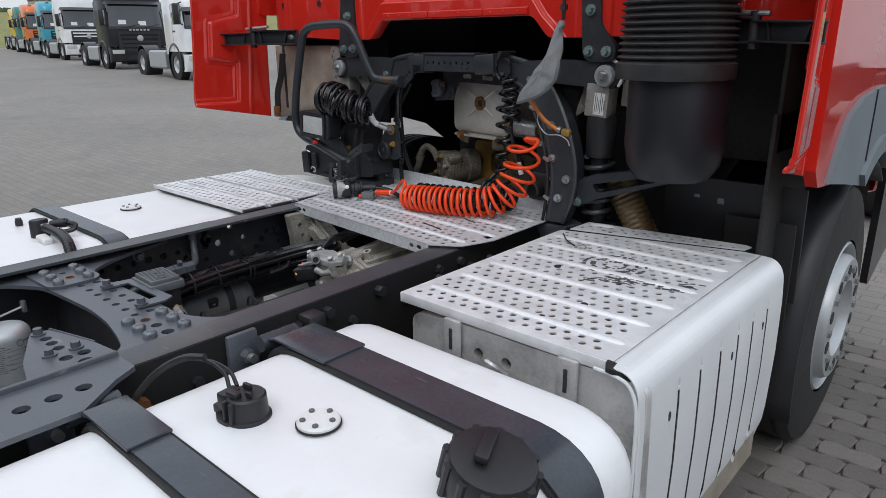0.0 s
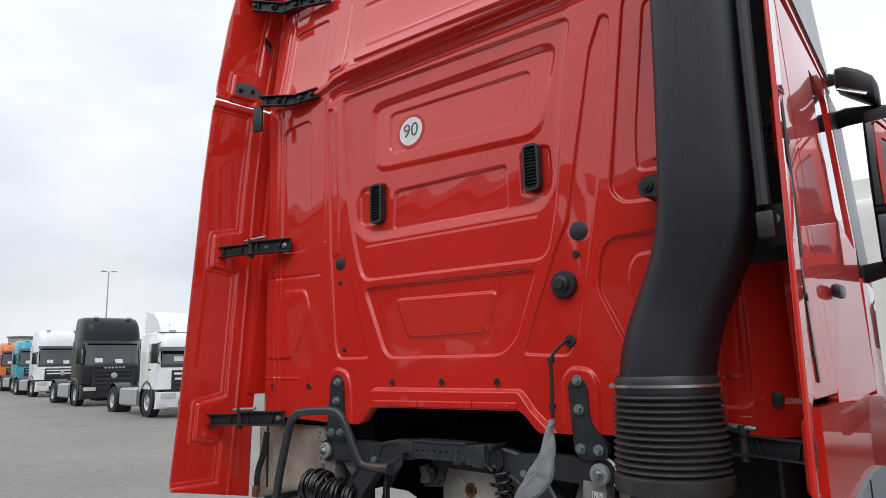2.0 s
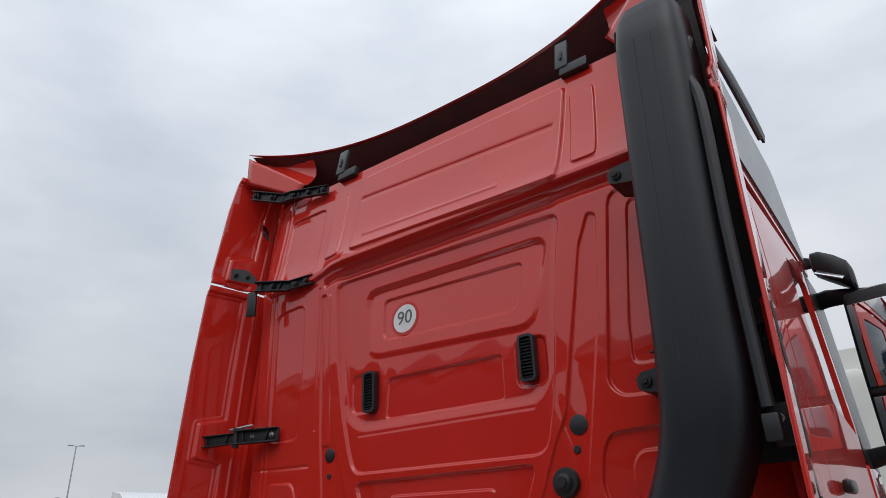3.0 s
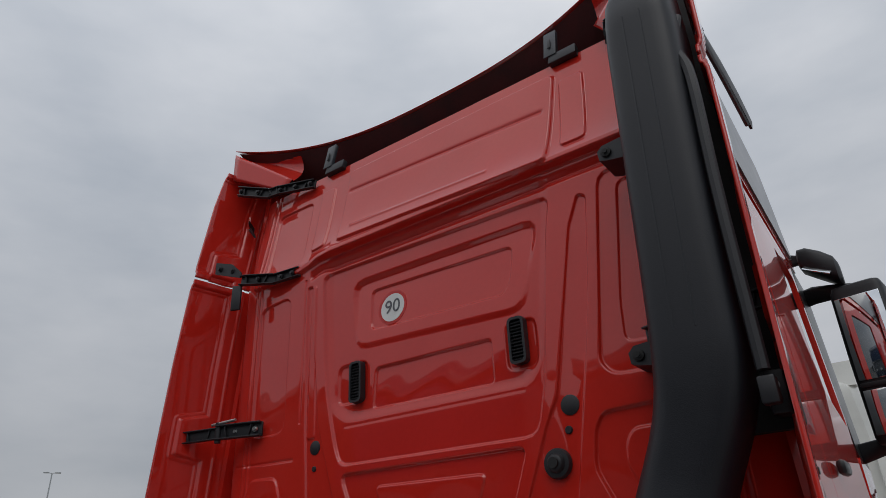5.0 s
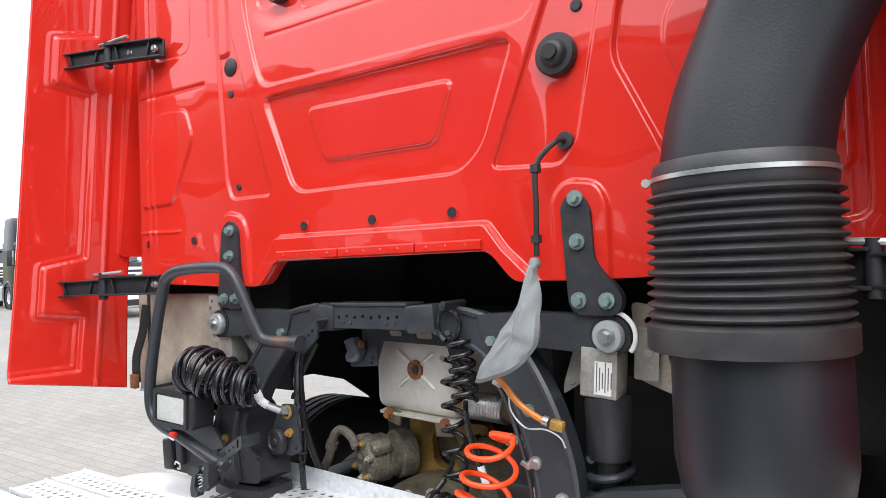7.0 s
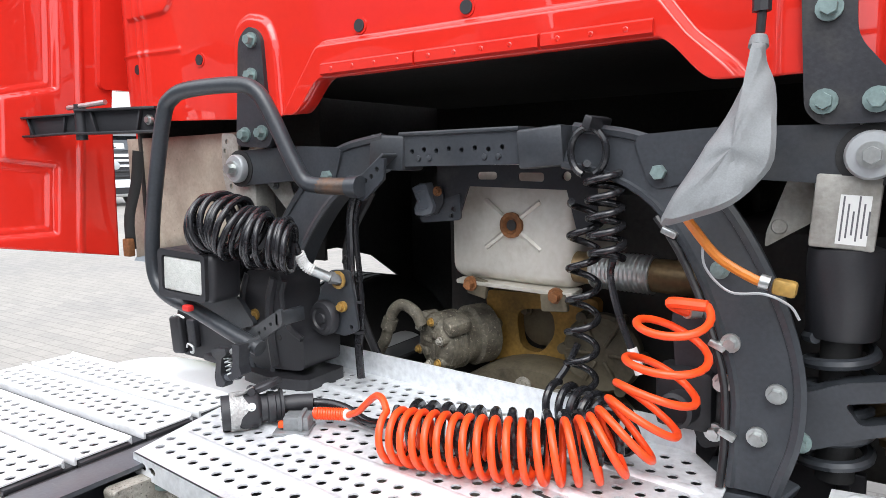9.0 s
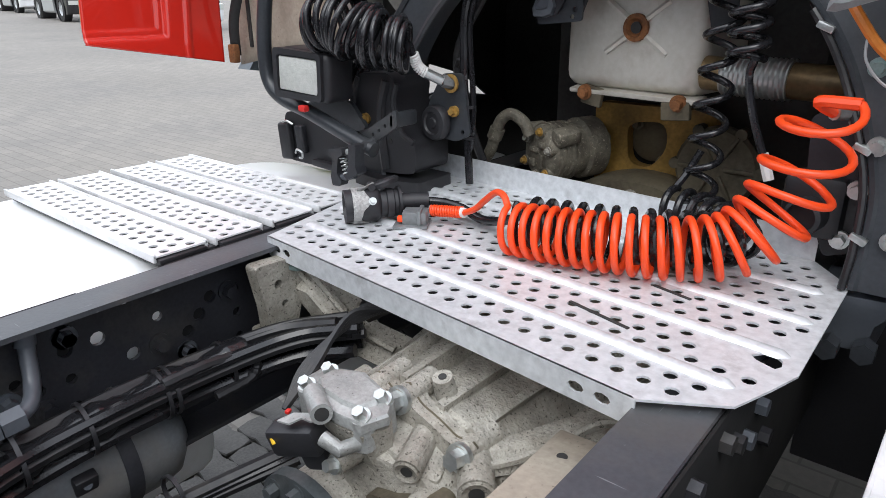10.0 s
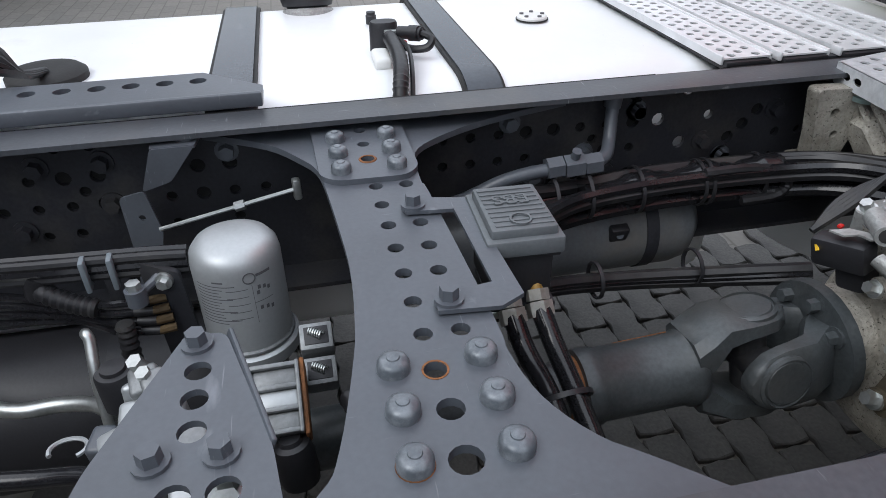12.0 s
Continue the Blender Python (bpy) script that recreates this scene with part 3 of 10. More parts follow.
def side_flap(s, z0, z1, name, hinges):
    """A side deflector whose raised outer field steps back round each hinge."""
    nu, nz = 74, int((z1 - z0) / 0.005)
    us, zs = np.meshgrid(np.linspace(0, 1, nu), np.linspace(z0, z1, nz), indexing="ij")
    if z0 < 2:
        zs = zs + (0.019 - 0.066 * us) * np.clip((1.50 - zs) / 0.25, 0, 1)
    ya, yb = flap_edge(zs), flap_front(zs)
    d = us * (yb - ya)
    field = [(-0.1, z0 + 0.03), (0.205, z0 + 0.03)]
    for zc in hinges:
        field += [(0.205, zc - 0.095), (0.075, zc - 0.075), (0.075, zc + 0.075), (0.205, zc + 0.105)]
    field += [(0.205, z1 - 0.03), (-0.1, z1 - 0.03)]

    def step(pts, r, w):
        t = np.clip(0.5 - (poly_sd(d, zs, pts) + r) / w, 0, 1)
        return t * t * (3 - 2 * t)

    x = 1.245 - 0.125 * d - 0.010 + 0.010 * step(field, 0.0, 0.009) + 0.004 * step(field, 0.020, 0.009)
    x -= 0.006 * np.exp(-((d - 0.262) / 0.006) ** 2)
    co = np.stack([s * x, ya + d, zs], -1).reshape(-1, 3)
    idx = np.arange(nu * nz).reshape(nu, nz)
    quads = np.stack([idx[:-1, :-1], idx[1:, :-1], idx[1:, 1:], idx[:-1, 1:]], -1).reshape(-1, 4)
    me = bpy.data.meshes.new(name)
    me.from_pydata(co.tolist(), [], quads.tolist())
    me.materials.append(RED)
    me.polygons.foreach_set("use_smooth", [True] * len(me.polygons))
    return thicken(part(name, me, RED, cab, "red side deflector panel with pressed fields"), 0.012, 0.0)


for s in (-1, 1):
    side_flap(s, 1.245, 3.085, "side_flap", (1.55, 2.33))
    side_flap(s, 3.100, 3.755, "upper_side_flap", (3.17,))


# hinges between the flaps and the wall
def channel(a, b, h, d, name, parent):
    """A folded steel bar from a to b."""
    m, ln = align(a, b)
    ang = math.degrees(math.atan2(b[1] - a[1], b[0] - a[0]))
    tilt = -math.degrees(math.atan2(b[2] - a[2], math.hypot(b[0] - a[0], b[1] - a[1])))
    c = [(p + q) / 2 for p, q in zip(a, b)]
    bm = box(bmesh.new(), c, (ln, d * 0.35, h), (0, tilt, ang), 0.002)
    for s in (-1, 1):
        box(bm, (c[0], c[1] - d * 0.4, c[2] + s * h * 0.46), (ln, d * 1.1, h * 0.10), (0, tilt, ang), 0.0015)
    # stiffener webs between the two flanges
    for k in (-0.30, 0.26):
        q = [c[i] + (b[i] - a[i]) * k for i in range(3)]
        box(bm, (q[0], q[1] - d * 0.3, q[2]), (0.005, d * 0.7, h * 0.86), (0, tilt + 14 * (1 if k > 0 else -1), ang), 0.001)
    return part(name, bm, BLACK, parent, "black folded steel hinge bar")


def hinge(zc, s, y0, y1, arm):
    h = channel((s * 1.235, y0, zc), (s * 1.065, y0 + 0.065, zc + 0.005), 0.05, 0.022, "hinge", cab)
    channel((s * 1.065, y0 + 0.065, zc + 0.008), (s * 0.865, y1, zc + 0.008), 0.062, 0.028, "hinge_arm", h)
    part("hinge_post", cyl(bmesh.new(), (s * 1.065, y0 + 0.06, zc - 0.036), (s * 1.065, y0 + 0.06, zc + 0.052), 0.014, n=10), BLACK, h)
    if arm:
        part("hinge_pin", cyl(bmesh.new(), (s * 1.10, y0 + 0.05, zc + 0.045), (s * 0.965, y0 + 0.07, zc + 0.052), 0.0065, n=8), STEEL, h, "bare steel pin")
    bolts(h, [(s * 0.89, y1 - 0.02, zc + 0.008), (s * 0.99, y1 - 0.045, zc + 0.008)], (0, -1, 0), 0.009, 0.006, STEEL)


for s in (-1, 1):
    hinge(1.553, s, -0.185, -0.03, True)
    hinge(2.325, s, -0.150, -0.01, True)
    mh = channel((s * 1.00, -0.092, 3.038), (s * (0.82 if s < 0 else 0.94), -0.036, 3.012), 0.050, 0.026, "hinge", cab)
    if s < 0:
        channel((s * 0.825, -0.036, 3.013), (s * 0.685, -0.004, 3.022), 0.046, 0.022, "hinge_arm", mh)
    part("hinge_plate", slab(bmesh.new(), rounded([(-0.085, -0.028), (0.085, -0.040), (0.085, -0.012), (0.02, 0.030), (-0.085, 0.034)], 0.008), [], lambda u, v, w: Vector((s * (1.080 - u), -0.118 + 0.15 * u + w, 3.115 + v - 0.28 * u)), 0, 0.008), BLACK, mh, "black hinge plate on the flap")
    bolts(mh, [(s * 1.13, -0.130, 3.128), (s * 1.05, -0.115, 3.100)] + ([(s * 0.90, -0.075, 3.025), (s * 0.78, -0.040, 3.014), (s * 0.72, -0.026, 3.020)] if s < 0 else []), (0, -1, 0), 0.009, 0.006, BLACK)
    th = channel((s * 1.150, -0.045, 3.615), (s * 0.955, -0.002, 3.545), 0.056, 0.024, "hinge", cab)
    channel((s * 0.962, -0.002, 3.547), (s * 0.915, 0.030, 3.566), 0.050, 0.020, "hinge_arm", th)
    channel((s * 0.918, 0.030, 3.564), (s * (0.676 if s < 0 else 0.905), 0.056, 3.522), 0.048, 0.022, "hinge_arm", th)
    bolts(th, [(s * 1.13, -0.056, 3.607), (s * 1.02, -0.032, 3.57)] + ([(s * 0.90, 0.016, 3.558), (s * 0.80, 0.028, 3.544), (s * 0.70, 0.038, 3.528)] if s < 0 else []), (0, -1, 0), 0.009, 0.006, BLACK)
    part("drop_plate", box(bmesh.new(), (s * 1.020, -0.098, 2.955), (0.05, 0.014, 0.125), (0, 0, -s * 20), 0.005), BLACK, cab, "black hanging bracket plate")
    # triangular wing joining flap and roof deflector
    thicken(part("corner_wing", sheet(bmesh.new(), 10, 6, lambda u, v: Vector((s * (1.215 - (0.355 - 0.04 * v) * u), -0.050 + (0.11 - 0.02 * v) * u, 3.875 - 0.250 * u - v * (0.165 - 0.10 * u)))), RED, cab, "red corner wing"), 0.006)


# roof deflector over the rear wall
def roof_edge(x):
    k = abs(x) / 1.2
    return 0.17 - 0.235 * k ** 2.6, 3.79 + 0.10 * k ** 3


def roof_skin(u, v):
    x = -1.2 + 2.4 * u
    y0, z0 = roof_edge(x)
    return Vector((x * (1 - 0.20 * v ** 0.7), y0 + v * 1.75, z0 + 0.10 * math.sin(v * 1.5) - 0.10 * abs(2 * u - 1) ** 6 * v))


thicken(part("roof_deflector", sheet(bmesh.new(), 48, 14, roof_skin), RED, cab, "red roof deflector with a bowed rear edge"), 0.004)


def roof_fold(u, v):
    x = -1.19 + 2.38 * u
    y0, z0 = roof_edge(x)
    yw = 0.085 + max(0, abs(x) - 1.0) * 0.3
    return Vector((x, y0 + 0.012 + v * (max(yw + 0.22, y0 + 0.2) - y0), z0 - 0.012 - v * 0.24))


for s in (-1, 1):
    def corner_close(u, v, s=s):
        x = 1.195 - 0.34 * u
        y0, z0 = roof_edge(x)
        low = Vector((s * (1.212 - 0.355 * u), -0.044 + 0.11 * u, 3.872 - 0.250 * u))
        top = Vector((s * x, y0 + 0.016, z0 - 0.010))
        return top.lerp(low, v) + Vector((0, 0.05 * math.sin(math.pi * v), 0))

    part("corner_lining", sheet(bmesh.new(), 10, 6, corner_close), RED, cab, "red inner corner of the deflector")
# shade under the deflector is put into the lining's colour
part("deflector_lining", sheet(bmesh.new(), 40, 6, roof_fold), LINING, cab, "red hollow underside of the deflector, darkened as shade")
for xb in (-0.60, 0.66):
    br = part("deflector_bracket", box(bmesh.new(), (xb, 0.08, 3.66), (0.056, 0.022, 0.15), (-12, 0, 0), 0.004), SUSP, cab, "dark pressed bracket with slots")
    part("bracket_slot", box(bmesh.new(), (xb, 0.062, 3.655), (0.012, 0.004, 0.05), (-12, 0, 0), 0.001), BLACK, br)
    part("bracket_foot", box(bmesh.new(), (xb + 0.05, 0.07, 3.57), (0.12, 0.03, 0.05), (-12, 0, 0)), BLACK, br)


# flanks of the cab, tapering forwards
def flank_x(y):
    return 1.205 - 0.055 * max(0.0, y) / 2.2 - 0.04 * max(0.0, y - 1.9) ** 2 * 6


def flank_panel(name, outline, material, s, label="", t=0.03, holes=(), push=0.0):
    bm = slab(bmesh.new(), outline, list(holes), SIDE, 0, -t)
    for v in bm.verts:
        lean = 0.05 * max(0.0, v.co.z - 2.1)
        v.co.x = s * (flank_x(v.co.y) + v.co.x - lean + push)
    return part(name, bm, material, cab, label)


for s in (-1, 1):
    flank_panel("side_panel", rounded([(-0.005, 1.66), (0.42, 1.66), (0.42, 3.10), (0.10, 3.10)], 0.02), RED, s, "red rear side panel")
    flank_panel("cab_door", rounded([(0.43, 1.62), (1.52, 1.62), (1.52, 2.30), (1.50, 3.02), (0.43, 3.02)], 0.03), RED, s, "red cab door", holes=[rounded([(0.98, 2.30), (1.46, 2.22), (1.43, 2.92), (0.99, 2.92)][::-1], 0.03)])
    flank_panel("door_window", rounded([(0.98, 2.30), (1.46, 2.22), (1.43, 2.92), (0.99, 2.92)], 0.03), DARK_GLASS, s, "dark side window", 0.01, push=-0.012)
    flank_panel("front_pillar", rounded([(1.53, 1.30), (2.12, 1.20), (2.2, 1.9), (2.16, 2.10), (1.53, 2.11)], 0.03), RED, s, "red front corner panel")
    flank_panel("pillar_seal", rounded([(1.53, 2.115), (2.16, 2.105), (1.98, 3.0), (1.53, 3.02)], 0.03), TRIM, s, "black windscreen pillar with its seal")
    flank_panel("roof_side", rounded([(0.08, 3.115), (1.75, 3.04), (1.55, 3.62), (0.13, 3.80)], 0.05), RED, s, "red high-roof flank")
    flank_panel("roof_trim", rounded([(0.16, 3.18), (1.70, 3.10), (1.53, 3.58), (0.18, 3.74)], 0.05), ROOF_GREY, s, "dark grey roof side panel", 0.02, push=0.008)
    fin = part("side_fin", loft(bmesh.new(), [[Vector((s * (x + dx * w), y, z + dz * w)) for dx, dz in ((0, 0), (0.012, 0.008), (0.016, -0.030), (0.010, -0.062), (0, -0.06))] for x, y, z, w in ((1.192, 0.06, 3.50, 0.4), (1.205, 0.14, 3.45, 0.8), (1.220, 0.26, 3.37, 1.0), (1.232, 0.38, 3.29, 1.0), (1.238, 0.46, 3.235, 0.9))]), TRIM, cab, "black side fin below the roof edge")
    part("fin_rail", sweep(bmesh.new(), bend([(s * 1.196, 0.07, 3.455), (s * 1.222, 0.26, 3.30), (s * 1.236, 0.44, 3.19)], 4), 0.009, 6), ROOF_GREY, fin, "grey lower rail of the fin")
    arch = [Vector((0.87 + 0.60 * math.cos(a), 0.60 + 0.62 * math.sin(a))) for a in np.linspace(0.98, 2.16, 14)]
    yw = 0.12 if s < 0 else -0.03
    lower = [Vector((yw, 1.645)), Vector((yw, 1.22)), Vector((yw + 0.05, 1.17))] + arch[::-1] + [Vector((1.50, 1.12)), Vector((1.50, 1.61))]
    flank_panel("wheel_panel", lower, RED, s, "red panel over the wheel arch", push=0.02)
    crown = bend([(0.09, 1.17, 0), (0.15, 1.25, 0), (0.234, 1.326, 0), (0.36, 1.362, 0), (0.49, 1.378, 0), (0.85, 1.386, 0), (1.22, 1.34, 0), (1.42, 1.22, 0), (1.46, 1.08, 0)], 4)
    opening = [Vector((0.885 + 0.65 * math.cos(a), 0.51 + 0.65 * math.sin(a))) for a in np.linspace(0.95, 2.06, 18)]
    flank_panel("fender_arch", [p.to_2d() for p in crown] + opening + [Vector((0.30, 1.135))], FENDER, s, "grey plastic wheel arch", 0.06, push=0.034)
    flank_panel("arch_lip", [Vector((0.885 + 0.705 * math.cos(a), 0.51 + 0.705 * math.sin(a))) for a in np.linspace(0.98, 2.08, 18)] + [Vector((0.885 + 0.645 * math.cos(a), 0.51 + 0.645 * math.sin(a))) for a in np.linspace(2.05, 0.96, 18)], FENDER, s, "", 0.05, push=0.050)
    flank_panel("arch_seam", rounded([(0.60, 1.16), (0.606, 1.16), (0.606, 1.385), (0.60, 1.385)], 0.001, 1), BLACK, s, "dark joint in the arch", 0.01, push=0.038)
    flank_panel("seam_strip", rounded([(0.10, 1.70), (0.125, 1.70), (0.125, 3.05), (0.10, 3.05)], 0.005), TRIM, s, "dark seam strip", 0.01, push=0.004)
    flank_panel("step_panel", rounded([(1.52, 0.45), (2.15, 0.50), (2.2, 1.28), (1.52, 1.10)], 0.05), TRIM, s, "dark lower step panel")
    part("side_lamp", box(bmesh.new(), (s * (flank_x(1.50) + 0.03), 1.50, 0.915), (0.03, 0.10, 0.07), bev=0.01), ORANGE_LENS, cab, "orange side lamp")
    hd = part("door_handle", box(bmesh.new(), (s * (flank_x(0.62) + 0.012), 0.62, 1.98), (0.03, 0.11, 0.045), bev=0.012), TRIM, cab, "dark door handle")
    for k in range(9):
        part("panel_clip", box(bmesh.new(), (s * (flank_x(0.06) + 0.004), 0.06, 1.78 + 0.145 * k), (0.008, 0.014, 0.02), bev=0.003), TRIM, cab)
part("windscreen", sheet(bmesh.new(), 10, 6, lambda u, v: Vector((-1.05 + 2.1 * u, 2.28 - 0.10 * (2 * u - 1) ** 2 - 0.26 * v, 1.95 + 1.05 * v))), DARK_GLASS, cab, "dark windscreen")
part("front_panel", box(bmesh.new(), (0, 2.2, 1.35), (2.1, 0.12, 1.2), bev=0.05), RED, cab, "red front panel")

# flat black sheet for the dark cavity between the rear wall and the right flap
gap = part("corner_seal", slab(bmesh.new(), rounded([(1.055, 2.02), (1.222, 2.02), (1.205, 3.70), (1.055, 3.70)], 0.02), [], FACE, -0.03, 0.03), RUBBER, cab, "black sheet standing in for the dark cavity behind the flap")
part("seal_bracket", box(bmesh.new(), (1.19, -0.075, 2.10), (0.05, 0.07, 0.11), bev=0.008), BLACK, gap)
part("seal_bolt", bolt(bmesh.new(), (1.19, -0.112, 2.115), (0, -1, 0), 0.008, 0.007), STEEL, gap)


# mirrors on the far corner
def shell(rows, n=20, sq=4.0):
    """Rounded housing lofted through (centre, half width, half depth, turn) rows."""
    out = []
    for c, w, d, turn in rows:
        r = []
        for a in np.linspace(0, 2 * math.pi, n, endpoint=False):
            ca, sa = math.cos(a), math.sin(a)
            px = w * math.copysign(abs(ca) ** (2 / sq), ca)
            py = d * math.copysign(abs(sa) ** (2 / sq), sa)
            r.append(Vector(c) + Vector((px * math.cos(turn) - py * math.sin(turn), px * math.sin(turn) + py * math.cos(turn), 0)))
        out.append(r)
    return loft(bmesh.new(), out)


TURN = math.radians(-10)
mi = part("mirror", shell([((1.350, 1.73, z), w, d, TURN) for z, w, d in ((2.160, 0.085, 0.025), (2.170, 0.105, 0.045), (2.20, 0.116, 0.056), (2.55, 0.120, 0.060), (2.88, 0.116, 0.056), (2.912, 0.105, 0.045), (2.922, 0.085, 0.025))], 28, 5.0), BLACK, cab, "tall black mirror housing with two glasses")
part("mirror_glass", box(bmesh.new(), (1.340, 1.670, 2.65), (0.196, 0.008, 0.40), (0, 0, -10), 0.02), MIRROR, mi, "main mirror glass")
part("wide_glass", box(bmesh.new(), (1.340, 1.670, 2.305), (0.196, 0.008, 0.20), (0, 0, -10), 0.02), MIRROR, mi, "wide-angle mirror glass")
part("glass_bar", box(bmesh.new(), (1.340, 1.668, 2.427), (0.20, 0.012, 0.022), (0, 0, -10), 0.004), BLACK, mi)
for z0, z1, root in ((2.935, 2.905, 0.052), (2.150, 2.185, 0.050)):
    part("mirror_arm", loft(bmesh.new(), [[Vector((x, y + 0.5 * k * math.sin(a), z + k * (0.9 if abs(math.cos(a)) > 0.6 else 0.7) * math.cos(a))) for a in np.linspace(0, 2 * math.pi, 14, endpoint=False)] for x, y, z, k in ((1.09, 1.84, z0, root), (1.16, 1.80, z0, root), (1.26, 1.77, 0.5 * (z0 + z1), root * 0.82), (1.36, 1.75, z1, root * 0.6))]), BLACK, mi, "broad black mirror arm")
ks = part("kerb_mirror", loft(bmesh.new(), [[Vector((x, 1.74 + d * math.copysign(abs(math.sin(a)) ** 0.5, math.sin(a)), zc + h * math.copysign(abs(math.cos(a)) ** 0.5, math.cos(a)) )) for a in np.linspace(0, 2 * math.pi, 20, endpoint=False)] for x, zc, h, d in ((1.140, 3.105, 0.035, 0.040), (1.150, 3.103, 0.058, 0.060), (1.190, 3.087, 0.072, 0.075), (1.250, 3.047, 0.076, 0.080), (1.298, 3.010, 0.070, 0.075), (1.311, 2.997, 0.048, 0.055))]), BLACK, cab, "boxy black kerb mirror housing")
part("kerb_glass", box(bmesh.new(), (1.222, 1.680, 3.027), (0.13, 0.10, 0.010), (38, 26, 0), 0.02), MIRROR, ks, "downward tilted glass")
part("kerb_arm", loft(bmesh.new(), [[Vector((x, y + 0.6 * k * math.sin(a), z + k * math.cos(a))) for a in np.linspace(0, 2 * math.pi, 12, endpoint=False)] for x, y, z, k in ((1.03, 1.86, 3.165, 0.045), (1.085, 1.82, 3.155, 0.040), (1.13, 1.77, 3.130, 0.030), (1.18, 1.75, 3.105, 0.030))]), BLACK, ks)

# plugs, caps and holes in the rear wall
for x, z, r in ((-0.556, 2.212, 0.028), (-0.556, 2.13, 0.011), (0.579, 2.19, 0.032), (0.565, 2.115, 0.013), (-0.53, 1.845, 0.010), (1.11, 1.66, 0.022)):
    y = float(wall_depth(np.array([x]), np.array([z]))[0])
    part("rubber_plug", lathe(bmesh.new(), [(r, 0), (r, 0.004), (r * 0.8, 0.007), (0, 0.007)], (x, y + 0.001, z), (0, -1, 0), 20), BLACK, cab, "black rubber plug")
for x in (-0.994, -0.744, -0.246, 0.0, 0.244):
    z = 1.71 if x > -0.5 else 1.695
    y = float(wall_depth(np.array([x]), np.array([z]))[0])
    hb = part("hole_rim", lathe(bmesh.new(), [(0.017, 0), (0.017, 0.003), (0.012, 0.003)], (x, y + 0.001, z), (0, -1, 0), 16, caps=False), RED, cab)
    part("hole_plug", lathe(bmesh.new(), [(0.0125, 0), (0.0125, 0.004), (0, 0.004)], (x, y - 0.0002, z), (0, -1, 0), 14), BLACK, hb, "dark hole plug")
cap = part("air_cap", lathe(bmesh.new(), [(0.046, 0), (0.046, 0.010), (0.042, 0.017), (0.030, 0.018), (0.025, 0.030), (0.021, 0.033), (0, 0.033)], (0.519, 0.006, 2.02), (0, -1, 0), 32), BLACK, cab, "round black rubber cap")
part("cap_centre", lathe(bmesh.new(), [(0.016, 0), (0.016, 0.008), (0, 0.008)], (0.519, -0.028, 2.02), (0, -1, 0), 20), RUBBER, cap)


def wall_vent(x, z):
    w, h = 0.064, 0.165
    y = 0.014
    v = part("air_vent", slab(bmesh.new(), rounded([(x - w / 2, z - h / 2), (x + w / 2, z - h / 2), (x + w / 2, z + h / 2), (x - w / 2, z + h / 2)], 0.02), [rounded([(x - w / 2 + 0.009, z - h / 2 + 0.009), (x + w / 2 - 0.009, z - h / 2 + 0.009), (x + w / 2 - 0.009, z + h / 2 - 0.009), (x - w / 2 + 0.009, z + h / 2 - 0.009)], 0.014)], FACE, y + 0.008, -0.028), BLACK, cab, "black plastic air outlet grille")
    part("vent_back", box(bmesh.new(), (x, y + 0.004, z), (w - 0.012, 0.004, h - 0.012), bev=0.0), VOID, v)
    for k in range(12):
        part("slat", box(bmesh.new(), (x, y - 0.010, z - h / 2 + 0.018 + k * 0.0118), (w - 0.017, 0.014, 0.003), (35, 0, 0), 0.0), BLACK, v)


wall_vent(-0.33, 2.437)
wall_vent(0.418, 2.437)

# speed sticker
SY = float(wall_depth(np.array([-0.162]), np.array([2.719]))[0])
TILT = (0, -1, 0.085)
sg = part("speed_sticker", lathe(bmesh.new(), [(0.073, -0.0015), (0.073, 0.0015), (0, 0.0015)], (-0.162, SY, 2.719), TILT, 48), SIGN_RED, cab, "round white speed sticker with a red rim")
part("sticker_face", lathe(bmesh.new(), [(0.061, 0), (0.061, 0.0012), (0, 0.0012)], (-0.162, SY - 0.0015, 2.719), TILT, 48), LABEL, sg, "white disc")
letters("sticker_number", "90", 0.083, pose(-0.162, SY - 0.0036, 2.721, 85.1, 0, 0), PRINT, sg, "black numerals")

# suspension plates bolted to the rear wall
for s in (-1, 1):
    if s > 0:
        out = rounded([(0.523, 1.707), (0.556, 1.735), (0.587, 1.70), (0.592, 1.588), (0.65, 1.515), (0.639, 1.478), (0.553, 1.478), (0.535, 1.498), (0.528, 1.613)], 0.02)
        holes = [(0.558, 1.714), (0.559, 1.626), (0.558, 1.508), (0.617, 1.507)]
    else:
        out = rounded([(-0.583, 1.722), (-0.545, 1.748), (-0.51, 1.722), (-0.505, 1.60), (-0.484, 1.512), (-0.503, 1.480), (-0.61, 1.488), (-0.595, 1.61)], 0.02)
        holes = [(-0.538, 1.714), (-0.543, 1.639), (-0.575, 1.512), (-0.52, 1.514)]
    mp = part("suspension_plate", slab(bmesh.new(), out, [], FACE, 0.004, -0.024), FRAME_DARK, cab, "black plate bolted to the rear wall")
    bolts(mp, [(x, -0.022, z) for x, z in holes], (0, -1, 0), 0.0115, 0.012, TEAL_BOLT, label="pale coated bolt")

# breather line down the wall
pl = part("breather_pipe", sweep(bmesh.new(), bend([(0.531, 0.0, 1.838), (0.526, -0.035, 1.831), (0.493, -0.058, 1.785), (0.489, -0.058, 1.70), (0.483, -0.052, 1.60)], 6), 0.006, 8), BLACK, cab, "thin black pipe")
